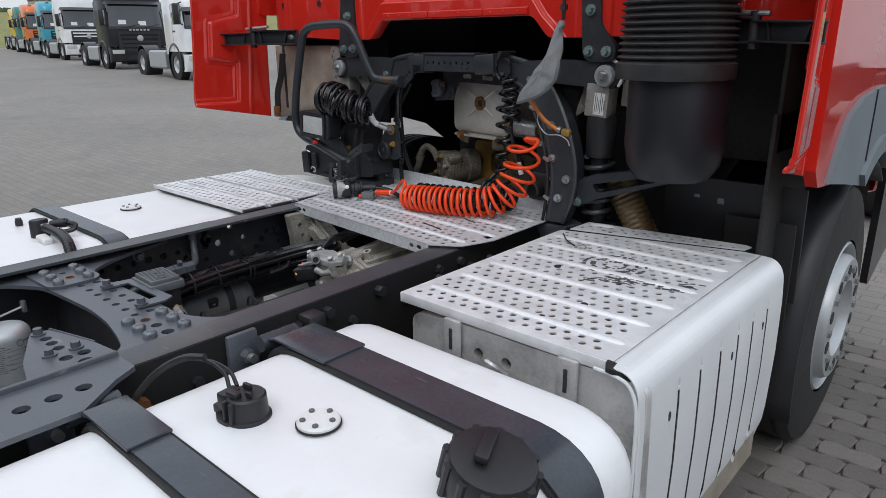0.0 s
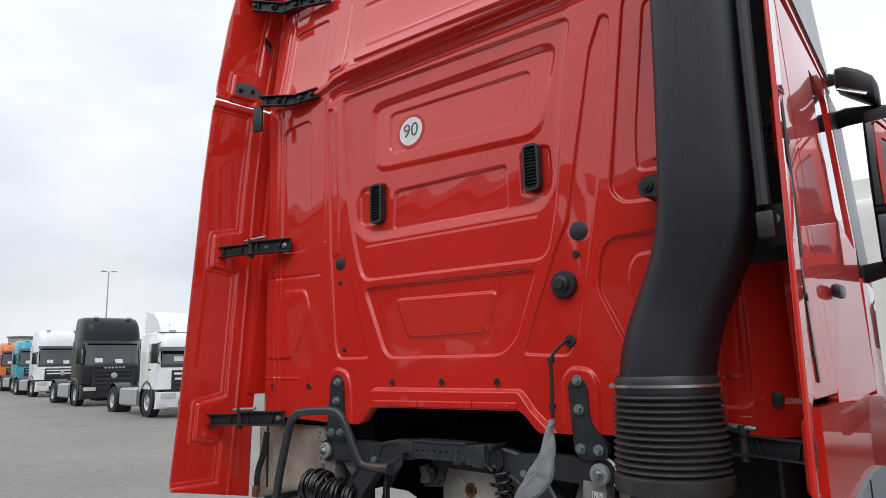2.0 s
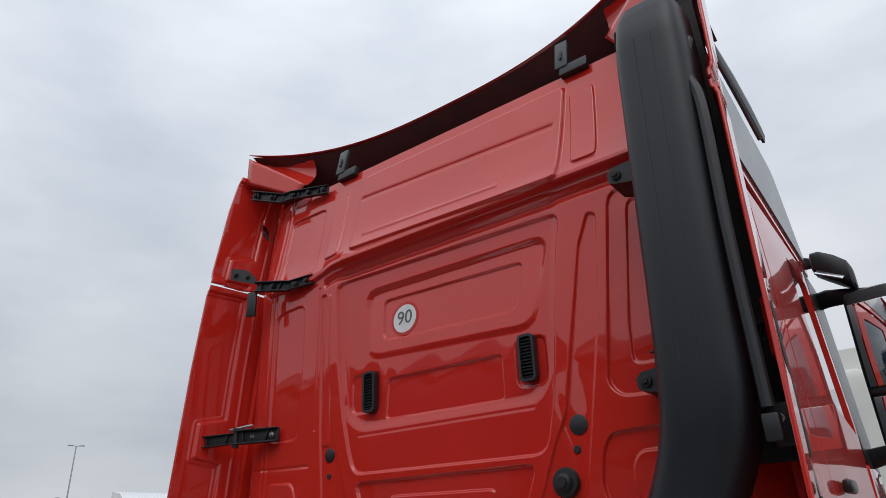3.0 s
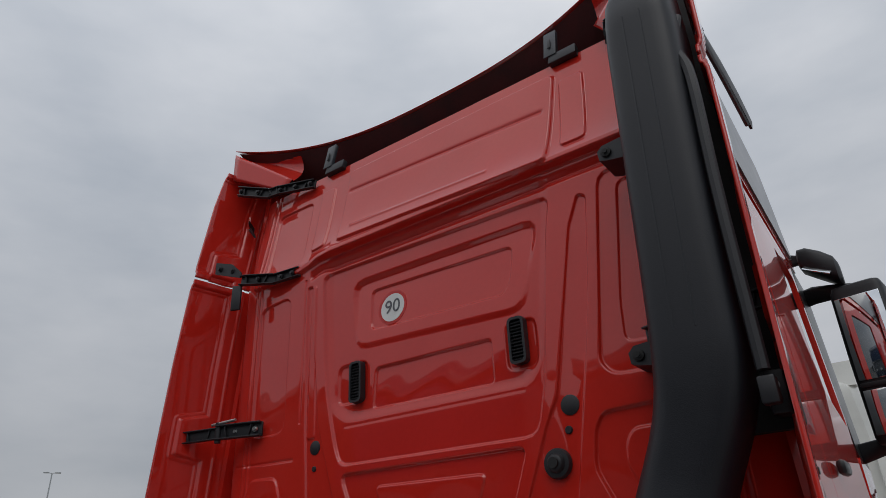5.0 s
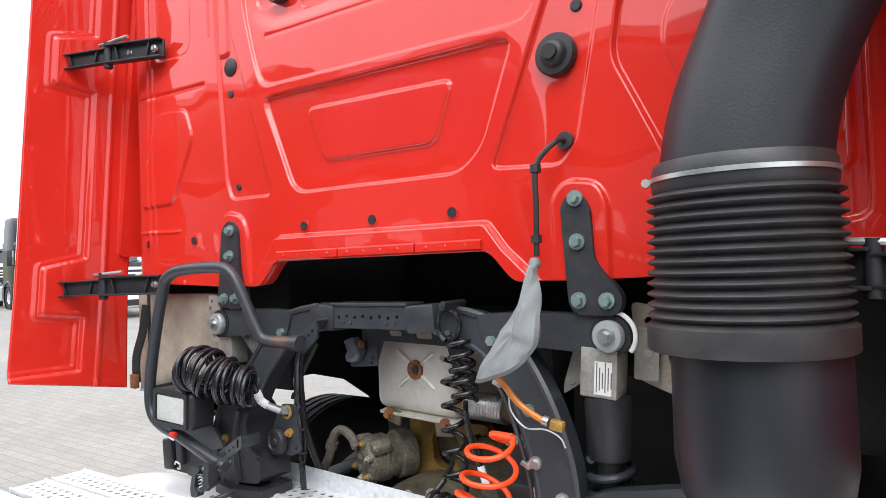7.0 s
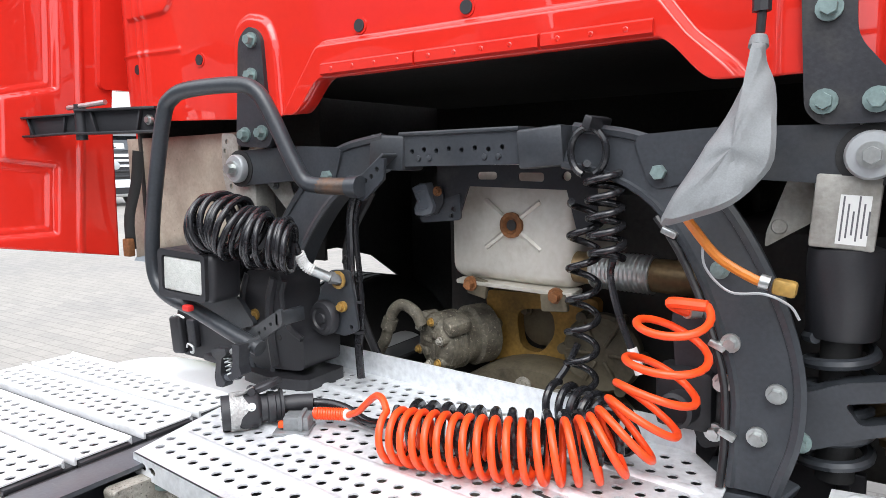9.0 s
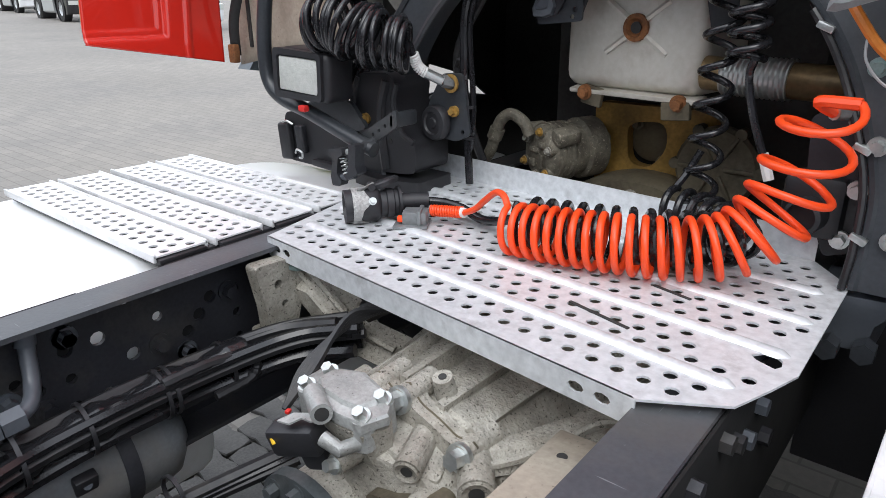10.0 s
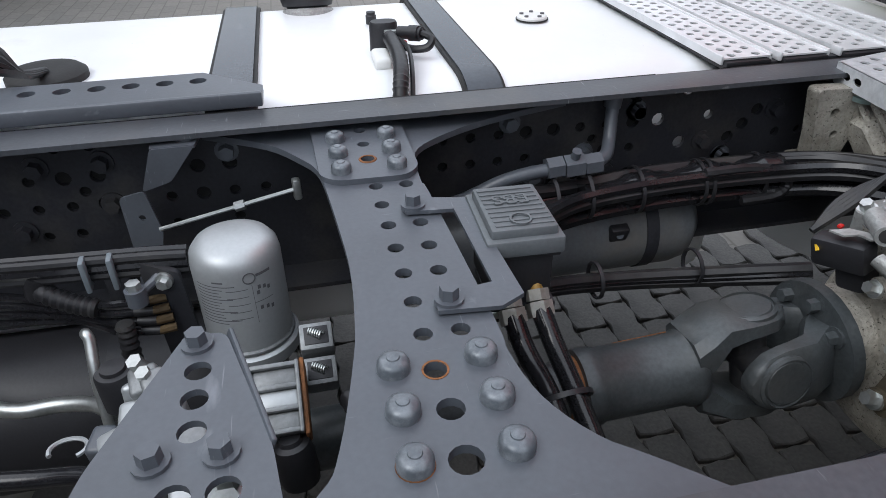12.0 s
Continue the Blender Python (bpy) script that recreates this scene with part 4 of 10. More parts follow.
for p in ((0.491, -0.058, 1.778), (0.484, -0.052, 1.635)):
    part("pipe_nut", lathe(bmesh.new(), [(0.012, -0.008), (0.012, 0.008)], p, (0, 0, 1), 8), BLACK, pl)
part("pipe_flange", lathe(bmesh.new(), [(0.020, 0), (0.018, 0.008), (0, 0.008)], (0.531, 0.004, 1.838), (0, -1, 0), 16), SUSP, pl)


# ---- air intake ----
duct = thing("air_intake", (0.92, -0.19, 1.2), "tall black plastic air intake duct with ribbed rubber bellows", "air intake")


zs = np.linspace(1.72, 3.46, 44)
cx = np.interp(zs, [1.72, 1.80, 1.90, 2.0, 2.1, 2.2, 2.5, 3.0, 3.46], [0.905, 0.915, 0.955, 1.01, 1.045, 1.058, 1.068, 1.085, 1.10])
hx = np.interp(zs, [1.72, 2.1, 2.5, 3.2, 3.40, 3.46], [0.122, 0.118, 0.115, 0.115, 0.105, 0.06])
hy = np.interp(zs, [1.72, 1.9, 2.2, 3.3, 3.42, 3.46], [0.122, 0.10, 0.105, 0.115, 0.09, 0.05])
cy = np.interp(zs, [1.72, 2.2, 3.46], [-0.185, -0.185, -0.165])
for k in range(3):
    cx[1:-1] = (cx[:-2] + cx[1:-1] * 2 + cx[2:]) / 4
pw = np.interp(zs, [1.72, 1.9, 2.2], [2.0, 2.6, 4.0])
db = part("duct", loft(bmesh.new(), [ring_at((a, b, z), w, d, 36, p) for a, b, z, w, d, p in zip(cx, cy, zs, hx, hy, pw)]), DUCT, duct, "matt black plastic duct")
for dx in (-0.035, 0.02):
    part("duct_rib", sweep(bmesh.new(), [(float(np.interp(z, zs, cx)) + dx, float(np.interp(z, zs, cy) - np.interp(z, zs, hy)) + 0.002, z) for z in np.linspace(2.25, 3.28, 14)], 0.004, 6), DUCT, db)
prof = []
for k in range(12):
    z = 1.684 - k * 0.0162
    g = 0.0005 * k
    prof += [(0.128 + g, z), (0.1375 + g, z - 0.0045), (0.1395 + g, z - 0.0068), (0.1375 + g, z - 0.0091), (0.127 + g, z - 0.0135)]
bl = part("bellows", lathe(bmesh.new(), [(0.126, 1.730), (0.131, 1.722), (0.131, 1.690)] + prof + [(0.141, 1.488), (0.147, 1.484), (0.147, 1.450), (0.145, 1.446), (0.12, 1.444)], (0.902, -0.185, 0), (0, 0, 1), 48, caps=False), BELLOWS, duct, "ribbed black rubber bellows")
part("hose_clamp", lathe(bmesh.new(), [(0.131, 1.702), (0.1340, 1.702), (0.1340, 1.709), (0.131, 1.709)], (0.902, -0.185, 0), (0, 0, 1), 44, caps=False), STEEL, duct, "bright steel hose clamp")
part("clamp_screw", cyl(bmesh.new(), (0.772, -0.235, 1.705), (0.762, -0.205, 1.705), 0.007, n=8), STEEL, duct)
part("air_pot", lathe(bmesh.new(), [(0.122, 1.46), (0.126, 1.44), (0.127, 1.28), (0.118, 1.225), (0.095, 1.19), (0.0, 1.18)], (0.912, -0.172, 0), (0, 0, 1), 40), DUCT, duct, "rounded black lower pot of the intake")
for x, y, z in ((0.861, -0.09, 2.261), (0.893, -0.154, 2.897)):
    bb = part("duct_bracket", loft(bmesh.new(), [[Vector((x + u, y + w, z + v)) for u, v in ((-0.022, -0.020), (0.0, -0.028), (0.06, -0.038), (0.06, 0.036), (-0.008, 0.030), (-0.026, 0.012))] for w in (-0.02, 0.10)]), BLACK, duct, "black rubber-mounted bracket")
    part("bracket_bolt", lathe(bmesh.new(), [(0.017, 0), (0.017, 0.008), (0.008, 0.010), (0.008, 0.016), (0, 0.016)], (x + 0.004, y - 0.02, z), (0, -1, 0), 16), RUBBER, bb)
part("drain_hose", sweep(bmesh.new(), bend([(1.20, -0.20, 3.25), (1.18, -0.23, 3.12), (1.205, -0.25, 2.98), (1.20, -0.26, 2.6), (1.20, -0.265, 2.12)], 8), 0.016, 8), BLACK, duct, "black hose behind the flap")
part("hose_mount", box(bmesh.new(), (1.20, -0.255, 2.075), (0.04, 0.035, 0.065), bev=0.006), BLACK, duct)


# ---- chassis ----
chassis = thing("chassis_frame", (0, -1.0, 0.66), "dark grey painted truck chassis frame with drilled rails", "chassis frame")
ZR = 0.960


def rail(s):
    holes = []
    out = 0.025 if s < 0 else 0.0
    rnd = random.Random(5 if s > 0 else 9)
    for z, share in ((0.928, 0.35), (0.878, 0.85), (0.829, 0.85), (0.853, 0.12), (0.780, 0.40), (0.735, 0.30)):
        for y in np.arange(-3.228 + (0.025 if z == 0.853 else 0), 0.9, 0.0495):
            if rnd.random() < share and not -1.40 < y < -1.16:
                holes.append(circle(y, z, rnd.choice((0.0090, 0.0090, 0.0090, 0.0120)), 10))
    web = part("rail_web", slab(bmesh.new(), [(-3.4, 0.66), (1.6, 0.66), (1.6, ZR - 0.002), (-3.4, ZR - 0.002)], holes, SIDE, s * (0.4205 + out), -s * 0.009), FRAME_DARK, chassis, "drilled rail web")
    for z in (ZR, 0.669):
        bm = bmesh.new()
        # folded flange, its outer corner rounded
        prof = [(0.342, z), (0.412, z), (0.418, z - 0.002), (0.4215, z - 0.008), (0.4135, z - 0.008), (0.342, z - 0.008)]
        loft(bm, [[Vector((s * (x + out), y, zz)) for x, zz in prof] for y in np.linspace(-3.4, 1.6, 40)])
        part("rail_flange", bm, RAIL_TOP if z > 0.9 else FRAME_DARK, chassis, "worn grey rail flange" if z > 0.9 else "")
    return web


rail_left, rail_right = rail(-1), rail(1)
# added black strips behind the webs make the holes look dark; one gap stays bright
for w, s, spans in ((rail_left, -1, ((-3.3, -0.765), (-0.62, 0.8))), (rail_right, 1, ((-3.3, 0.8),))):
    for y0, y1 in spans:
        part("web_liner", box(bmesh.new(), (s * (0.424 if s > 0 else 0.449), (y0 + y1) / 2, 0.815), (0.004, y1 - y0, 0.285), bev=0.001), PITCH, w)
rnd = random.Random(3)
for s, w in ((-1, rail_left), (1, rail_right)):
    for k in range(34):
        y, z = -2.4 + 0.0465 * rnd.randrange(48) + 0.02, rnd.choice((0.927, 0.878, 0.829, 0.795, 0.90))
        inner = rnd.random() < (0.75 if s < 0 else 0.3)
        part("bolt", bolt(bmesh.new(), (s * ((0.411 if inner else 0.421) + (0.025 if s < 0 else 0)), y, z), (-s if inner else s, 0, 0), 0.013, 0.014), FRAME_DARK if rnd.random() < 0.7 else FRAME, w)
# drilled angle plates for the coupling, along both rails
for s, y1, cut_, xh, step, xa, xb in ((-1, -1.43, [(-0.60, -1.530), (-0.512, -1.43)], -0.558, 0.0525, -0.455, -0.600), (1, -1.44, [(0.548, -1.566), (0.482, -1.486), (0.456, -1.44)], 0.468, 0.049, 0.385, 0.548)):
    out = [(xa, -2.9), (xb, -2.9)] + cut_ + [(xa, y1)]
    ap = part("mounting_plate", slab(bmesh.new(), out, [circle(xh, y, 0.014, 14) for y in np.arange(-1.535, -2.85, -step)], FLAT, ZR + 0.004, 0.010), FRAME, chassis, "grey plate with a row of holes")
    part("plate_fold", box(bmesh.new(), (xa, (-2.9 + y1) / 2, ZR + 0.012), (0.012, y1 + 2.9, 0.024), bev=0.004), FRAME, ap)

# waisted cross-member
ZC = 0.930


REAR_EDGE = [(-0.437, -1.53), (-0.374, -1.432), (-0.31, -1.383), (-0.27, -1.363), (-0.217, -1.355), (-0.10, -1.346), (-0.013, -1.342), (0.08, -1.347), (0.136, -1.355), (0.228, -1.375), (0.266, -1.395), (0.33, -1.47), (0.412, -1.54)]
FRONT_EDGE = [(-0.437, -0.93), (-0.39, -1.08), (-0.34, -1.174), (-0.291, -1.22), (-0.202, -1.228), (-0.169, -1.224), (0.10, -1.213), (0.146, -1.214), (0.207, -1.203), (0.257, -1.174), (0.292, -1.134), (0.412, -1.0)]


def edge(pts):
    return [(min(0.412, max(-0.437, p.x)), p.y) for p in bend([(x, y, 0) for x, y in pts], 4)]


hs = [circle(-0.201 + k * 0.0512, -1.2890 + 0.0006 * k, 0.0095, 12) for k in range(7)]
hs += [circle(x, -1.249, 0.0095, 12) for x in (-0.199, -0.097, -0.045, 0.006, 0.107)]
hs += [circle(0.156, -1.284, 0.0105, 14), circle(0.204, -1.281, 0.0125, 14), circle(0.257, -1.281, 0.0145, 14), circle(-0.372, -1.291, 0.008, 12), circle(-0.321, -1.291, 0.008, 12), circle(-0.269, -1.291, 0.009, 12)]
cm = part("cross_member", slab(bmesh.new(), edge(REAR_EDGE) + edge(FRONT_EDGE)[::-1], hs, FLAT, ZC - 0.010, 0.010), FRAME, chassis, "waisted grey cross-member plate with rows of holes")
part("end_plate", slab(bmesh.new(), rounded([(-0.425, -1.225), (-0.425, -1.365), (-0.233, -1.36), (-0.213, -1.34), (-0.210, -1.245), (-0.233, -1.225)], 0.03), [circle(-0.372, -1.291, 0.009, 12), circle(-0.321, -1.291, 0.009, 12), circle(-0.269, -1.291, 0.010, 12)], FLAT, ZC, 0.008), FRAME, cm, "riveted end plate")
for x in (-0.343, -0.292, -0.240):
    for y in (-1.330, -1.254):
        part("rivet", rivet(bmesh.new(), (x, y, ZC + 0.008), (0, 0, 1), 0.0135), WORN, cm)
for x in (0.147, 0.200, 0.254):
    for y in (-1.320, -1.240):
        part("rivet", rivet(bmesh.new(), (x, y, ZC), (0, 0, 1), 0.0145), WORN, cm, "domed rivet with rubbed paint")
        if y < -1.27 and x > 0.24:
            part("rust_ring", lathe(bmesh.new(), [(0.0150, 0), (0.0158, 0.0), (0.0155, 0.0009), (0.0150, 0.0010)], (x, y, ZC), (0, 0, 1), 18, caps=False), RUST, cm, "rust round a rivet")
part("rust_ring", lathe(bmesh.new(), [(0.0105, 0), (0.0125, 0.0), (0.0125, 0.0016), (0.0107, 0.0016), (0.0105, 0.0)], (0.156, -1.284, ZC - 0.001), (0, 0, 1), 18, caps=False), RUST, cm, "rusty hole edge")
part("rust_ring", lathe(bmesh.new(), [(0.0095, 0), (0.013, 0.0), (0.012, 0.0012), (0.0095, 0.0012), (0.0095, 0.0)], (-0.269, -1.291, ZC + 0.008), (0, 0, 1), 18, caps=False), RUST, cm, "rusty hole edge")
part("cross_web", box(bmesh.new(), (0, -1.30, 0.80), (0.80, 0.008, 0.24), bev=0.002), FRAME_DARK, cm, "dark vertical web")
# slotted bracket on the cross-member
sb = part("slot_bracket", slab(bmesh.new(), [(-0.140, -1.265), (-0.112, -1.264), (-0.106, -1.206), (0.050, -1.202), (0.058, -1.265), (0.085, -1.266), (0.091, -1.203), (0.076, -1.176), (-0.130, -1.184), (-0.142, -1.235)], [], FLAT, ZC + 0.003, 0.005), FRAME, cm, "flat slotted bracket")
bolts(sb, [(-0.125, -1.253, ZC + 0.008), (0.070, -1.252, ZC + 0.008)], (0, 0, 1), 0.0105, 0.012, FRAME)
# bracket plate with three large holes behind the cross-member
tri = [(0.076, -1.500), (0.079, -1.464), (0.222, -1.423), (0.40, -1.40), (0.40, -1.60), (0.219, -1.558)]
tb = part("drilled_bracket", slab(bmesh.new(), rounded(tri, 0.012), [circle(0.127, -1.485, 0.0115, 16), circle(0.161, -1.485, 0.0115, 16), circle(0.196, -1.484, 0.0115, 16), circle(0.257, -1.492, 0.013, 16), circle(0.257, -1.457, 0.013, 16), circle(0.30, -1.47, 0.015, 16)], FLAT, 0.938, 0.007), FRAME, chassis, "triangular grey bracket with round holes")
bolts(tb, [(0.092, -1.488, 0.945), (0.221, -1.510, 0.945), (0.223, -1.460, 0.945)], (0, 0, 1), 0.010, 0.011, FRAME)
part("bracket_flange", box(bmesh.new(), (0.150, -1.450, ZC - 0.006), (0.15, 0.005, 0.050), (-24, 0, 15), 0.002), FRAME, tb)
# folded upright bracket by the left rail
ub = part("upright_bracket", slab(bmesh.new(), rounded([(-1.530, 0.945), (-1.592, 0.945), (-1.616, 0.880), (-1.573, 0.892)], 0.006), [], SIDE, -0.362, 0.004), FRAME, chassis, "folded black bracket")
part("bracket_top", slab(bmesh.new(), [(-0.436, -1.595), (-0.360, -1.592), (-0.360, -1.530), (-0.436, -1.520)], [], FLAT, 0.941, 0.005), FRAME, ub)
part("bracket_blade", slab(bmesh.new(), rounded([(-1.652, 0.872), (-1.612, 0.884), (-1.600, 0.815), (-1.630, 0.700), (-1.662, 0.670), (-1.652, 0.78)], 0.008), [circle(-1.625, 0.84, 0.005, 8)], lambda u, v, w: Vector((w + 0.25 * (u + 1.60), u, v)), -0.352, 0.004), FRAME, ub)
part("bolt", bolt(bmesh.new(), (-0.385, -1.545, 0.946), (0, 0, 1), 0.009, 0.008), FRAME, ub)

# brackets and studs on the outside of the right rail
for y in (-1.235, -1.62):
    tbk = part("tank_bracket", box(bmesh.new(), (0.434, y + 0.03, 0.905), (0.016, 0.075, 0.10), bev=0.01), FRAME, chassis, "grey tank console bolted to the rail")
    part("stud", cyl(bmesh.new(), (0.44, y + 0.03, 0.905), (0.478, y + 0.03, 0.905), 0.010, n=10), STEEL, tbk)
    bolts(tbk, [(0.442, y + 0.03, 0.905)], (1, 0, 0), 0.016, 0.018, FRAME)
for y, z in ((-1.05, 0.915), (-0.97, 0.925), (-0.80, 0.93), (-1.43, 0.88), (-1.50, 0.90), (-1.78, 0.90)):
    part("bolt", bolt(bmesh.new(), (0.4215, y, z), (1, 0, 0), 0.015, 0.022), FRAME_DARK if y > -1.4 else RUST, rail_right)
part("clip_block", box(bmesh.new(), (0.45, -1.03, 0.93), (0.05, 0.05, 0.035), bev=0.008), BLACK, rail_right)


# ---- tanks ----
def tank_shell(x0, x1, y0, y1, z0, z1, r=0.09, crown=0.010):
    bm = bmesh.new()
    sec = rounded([(x0, z0), (x1, z0), (x1, z1), (x0, z1)], r, 8)
    xm, rings = (x0 + x1) / 2, []
    ends = [(0.0, 0.955), (0.010, 0.985), (0.03, 1.0)]
    ys = [(y0 + d, k) for d, k in ends] + [(y, 1.0) for y in np.linspace(y0 + 0.08, y1 - 0.08, 14)] + [(y1 - d, k) for d, k in ends[::-1]]
    for y, k in ys:
        zm = (z0 + z1) / 2
        rings.append([Vector((xm + (p.x - xm) * k, y, zm + (p.y - zm) * k + (crown * (1 - ((p.x - xm) / (x1 - xm)) ** 2) if p.y > zm else 0))) for p in sec])
    return loft(bm, rings)


def tank_strap(x0, x1, y, w, z0, z1, r, parent, material=None):
    bm = bmesh.new()
    sec = rounded([(x0 - 0.004, z0 - 0.004), (x1 + 0.004, z0 - 0.004), (x1 + 0.004, z1 + 0.006), (x0 - 0.004, z1 + 0.006)], r, 8)
    out = rounded([(x0 - 0.010, z0 - 0.010), (x1 + 0.010, z0 - 0.010), (x1 + 0.010, z1 + 0.014), (x0 - 0.010, z1 + 0.014)], r + 0.006, 8)
    xm, vs = (x0 + x1) / 2, []
    cr = lambda p: 0.010 * (1 - ((p.x - xm) / (x1 - xm)) ** 2) if p.y > (z0 + z1) / 2 else 0
    for yy in (y - w / 2, y + w / 2):
        vs.append(([bm.verts.new((p.x, yy, p.y + cr(p))) for p in sec], [bm.verts.new((p.x, yy, p.y + cr(p))) for p in out]))
    n = len(sec)
    for k in range(n):
        j = (k + 1) % n
        bm.faces.new((vs[0][1][k], vs[0][1][j], vs[1][1][j], vs[1][1][k]))
        bm.faces.new((vs[0][0][k], vs[0][1][k], vs[0][1][j], vs[0][0][j]))
        bm.faces.new((vs[1][0][k], vs[1][1][k], vs[1][1][j], vs[1][0][j]))
    return part("rubber_strip" if material else "strap", bm, material or STRAP, parent, "black rubber strip" if material else "dark steel strap with rusty edges")


tank_r = thing("fuel_tank", (0.85, -1.8, 0.32), "white painted fuel tank held by dark steel straps", "fuel tank", "fuel tanks")
part("tank_shell", tank_shell(0.515, 1.245, -2.75, -0.985, 0.32, 0.955, 0.12), WHITE, tank_r, "white painted tank body")
for y, w_ in ((-1.157, 0.092), (-1.537, 0.060), (-2.3, 0.068)):
    st = tank_strap(0.515, 1.245, y, w_, 0.32, 0.955, 0.12, tank_r)
    part("strap_joint", box(bmesh.new(), (0.64, y, 0.977), (0.16, w_ + 0.012, 0.006), bev=0.002), STRAP, st)
    tank_strap(0.518, 1.242, y, w_ + 0.013, 0.323, 0.951, 0.12, st, RUBBER)
    part("strap_hook", cyl(bmesh.new(), (0.50, y - 0.045, 0.945), (0.50, y + 0.045, 0.945), 0.018, n=12), STRAP, st)
    part("strap_tongue", box(bmesh.new(), (0.535, y, 0.962), (0.09, 0.07, 0.006), (0, -18, 0), 0.002), STRAP, st)
cp = part("filler_cap", lathe(bmesh.new(), [(0.050, -0.02), (0.050, 0.01), (0.060, 0.012), (0.064, 0.03), (0.064, 0.062), (0.060, 0.070), (0.048, 0.073), (0, 0.073)], (1.152, -1.281, 0.948), (0.26, 0, 0.965), 24), BLACK, tank_r, "large ribbed black filler cap")
for k in range(12):
    a = 2 * math.pi * k / 12
    q = Vector((0.26, 0, 0.965)).to_track_quat("Z", "Y").to_matrix()
    c = Vector((1.152, -1.281, 0.948)) + q @ Vector((0.063 * math.cos(a), 0.063 * math.sin(a), 0.040))
    part("grip_rib", cyl(bmesh.new(), c - q @ Vector((0, 0, 0.026)), c + q @ Vector((0, 0, 0.026)), 0.007, n=8), BLACK, cp)
part("cap_flap", box(bmesh.new(), (1.156, -1.278, 1.029), (0.020, 0.075, 0.012), (0, 12, 25), 0.004), BLACK, cp)
part("filler_neck", lathe(bmesh.new(), [(0.056, -0.03), (0.056, 0.012), (0.052, 0.016)], (1.149, -1.281, 0.938), (0.26, 0, 0.965), 28), STEEL, cp, "bright filler neck")


def tank_sender(parent, x, y, z, ang):
    q = pose(x, y, z, 0, 0, ang)
    r = part("level_sender", lathe(bmesh.new(), [(0.038, 0), (0.038, 0.004), (0.034, 0.006), (0.032, 0.040), (0.029, 0.043), (0.019, 0.042), (0, 0.042)], (x, y, z), (0, 0, 1), 26), BLACK, parent, "black level sender with cable lugs")
    base = slab(bmesh.new(), rounded([(-0.062, -0.016), (-0.03, -0.040), (0.0, -0.042), (0.0, 0.03), (-0.03, 0.026)], 0.010), [], lambda u, v, w: q @ Vector((u, v, w)), 0.0, 0.007)
    part("foot", base, BLACK, r)
    for u, v, w, a, b, c in ((-0.030, -0.010, 0.028, 0.022, 0.034, 0.032), (-0.012, -0.032, 0.022, 0.006, 0.014, 0.038), (0.004, -0.034, 0.022, 0.006, 0.012, 0.038), (-0.044, -0.016, 0.012, 0.020, 0.022, 0.016), (0.014, -0.006, 0.047, 0.014, 0.006, 0.010), (-0.010, 0.012, 0.047, 0.018, 0.008, 0.011), (-0.008, -0.018, 0.046, 0.024, 0.014, 0.012)):
        part("lug", box(bmesh.new(), q @ Vector((u, v, w)), (a, b, c), (0, 0, ang), 0.003), BLACK, r)
    part("lug_hole", cyl(bmesh.new(), q @ Vector((-0.050, -0.019, 0.006)), q @ Vector((-0.050, -0.019, 0.0085)), 0.006, n=10), VOID, r)
    return r


def blank_cap(parent, x, y, z):
    c = part("blank_cap", lathe(bmesh.new(), [(0.035, 0), (0.035, 0.006), (0.032, 0.009), (0, 0.009)], (x, y, z), (0, 0, 1), 28), LABEL, parent, "round off-white blanking plate")
    part("gasket", lathe(bmesh.new(), [(0.0372, 0), (0.0372, 0.003), (0.032, 0.003)], (x, y, z - 0.001), (0, 0, 1), 28, caps=False), RUBBER, c)
    for k in range(5):
        a = 2 * math.pi * k / 5 + 0.4
        part("screw", lathe(bmesh.new(), [(0.005, 0), (0.005, 0.004), (0, 0.005)], (x + 0.025 * math.cos(a), y + 0.025 * math.sin(a), z + 0.008), (0, 0, 1), 8), PRINT, c)


tank_sender(tank_r, 0.748, -1.388, 0.960, 8)
blank_cap(tank_r, 0.858, -1.330, 0.965)
for k in range(2):
    part("sender_cable", sweep(bmesh.new(), bend([(0.712, -1.382 - 0.014 * k, 1.000), (0.680, -1.374 - 0.010 * k, 1.012), (0.64, -1.376 - 0.005 * k, 1.016), (0.605, -1.385, 1.016)], 6), 0.0035, 7), CABLE, tank_r)
part("cable_sleeve", sweep(bmesh.new(), bend([(0.615, -1.383, 1.021), (0.57, -1.402, 1.012), (0.525, -1.430, 0.98), (0.49, -1.46, 0.93), (0.46, -1.50, 0.85)], 6), 0.0068, 9), CABLE, tank_r, "black corrugated sleeve")

tank_l = thing("fuel_tank", (-0.78, -1.5, 0.46), "white painted tank with dark straps and a black level sender", "fuel tank", "fuel tanks")
part("tank_shell", tank_shell(-1.25, -0.475, -2.7, -0.56, 0.46, 0.935, 0.11), WHITE, tank_l, "white painted tank body")
for y, w_ in ((-1.053, 0.064), (-1.487, 0.072), (-2.3, 0.068)):
    st = tank_strap(-1.25, -0.475, y, w_, 0.46, 0.935, 0.11, tank_l)
    tank_strap(-1.247, -0.478, y, w_ + 0.013, 0.463, 0.931, 0.11, st, RUBBER)
blank_cap(tank_l, -0.911, -0.833, 0.943)
ls = part("level_sender", loft(bmesh.new(), [ring_at((-0.768, -1.195, z), 0.020 * k, 0.028 * k, 24, 2.4) for z, k in ((0.938, 1.05), (0.992, 1.0), (0.997, 0.9))]), BLACK, tank_l, "black level sender with cable lugs")
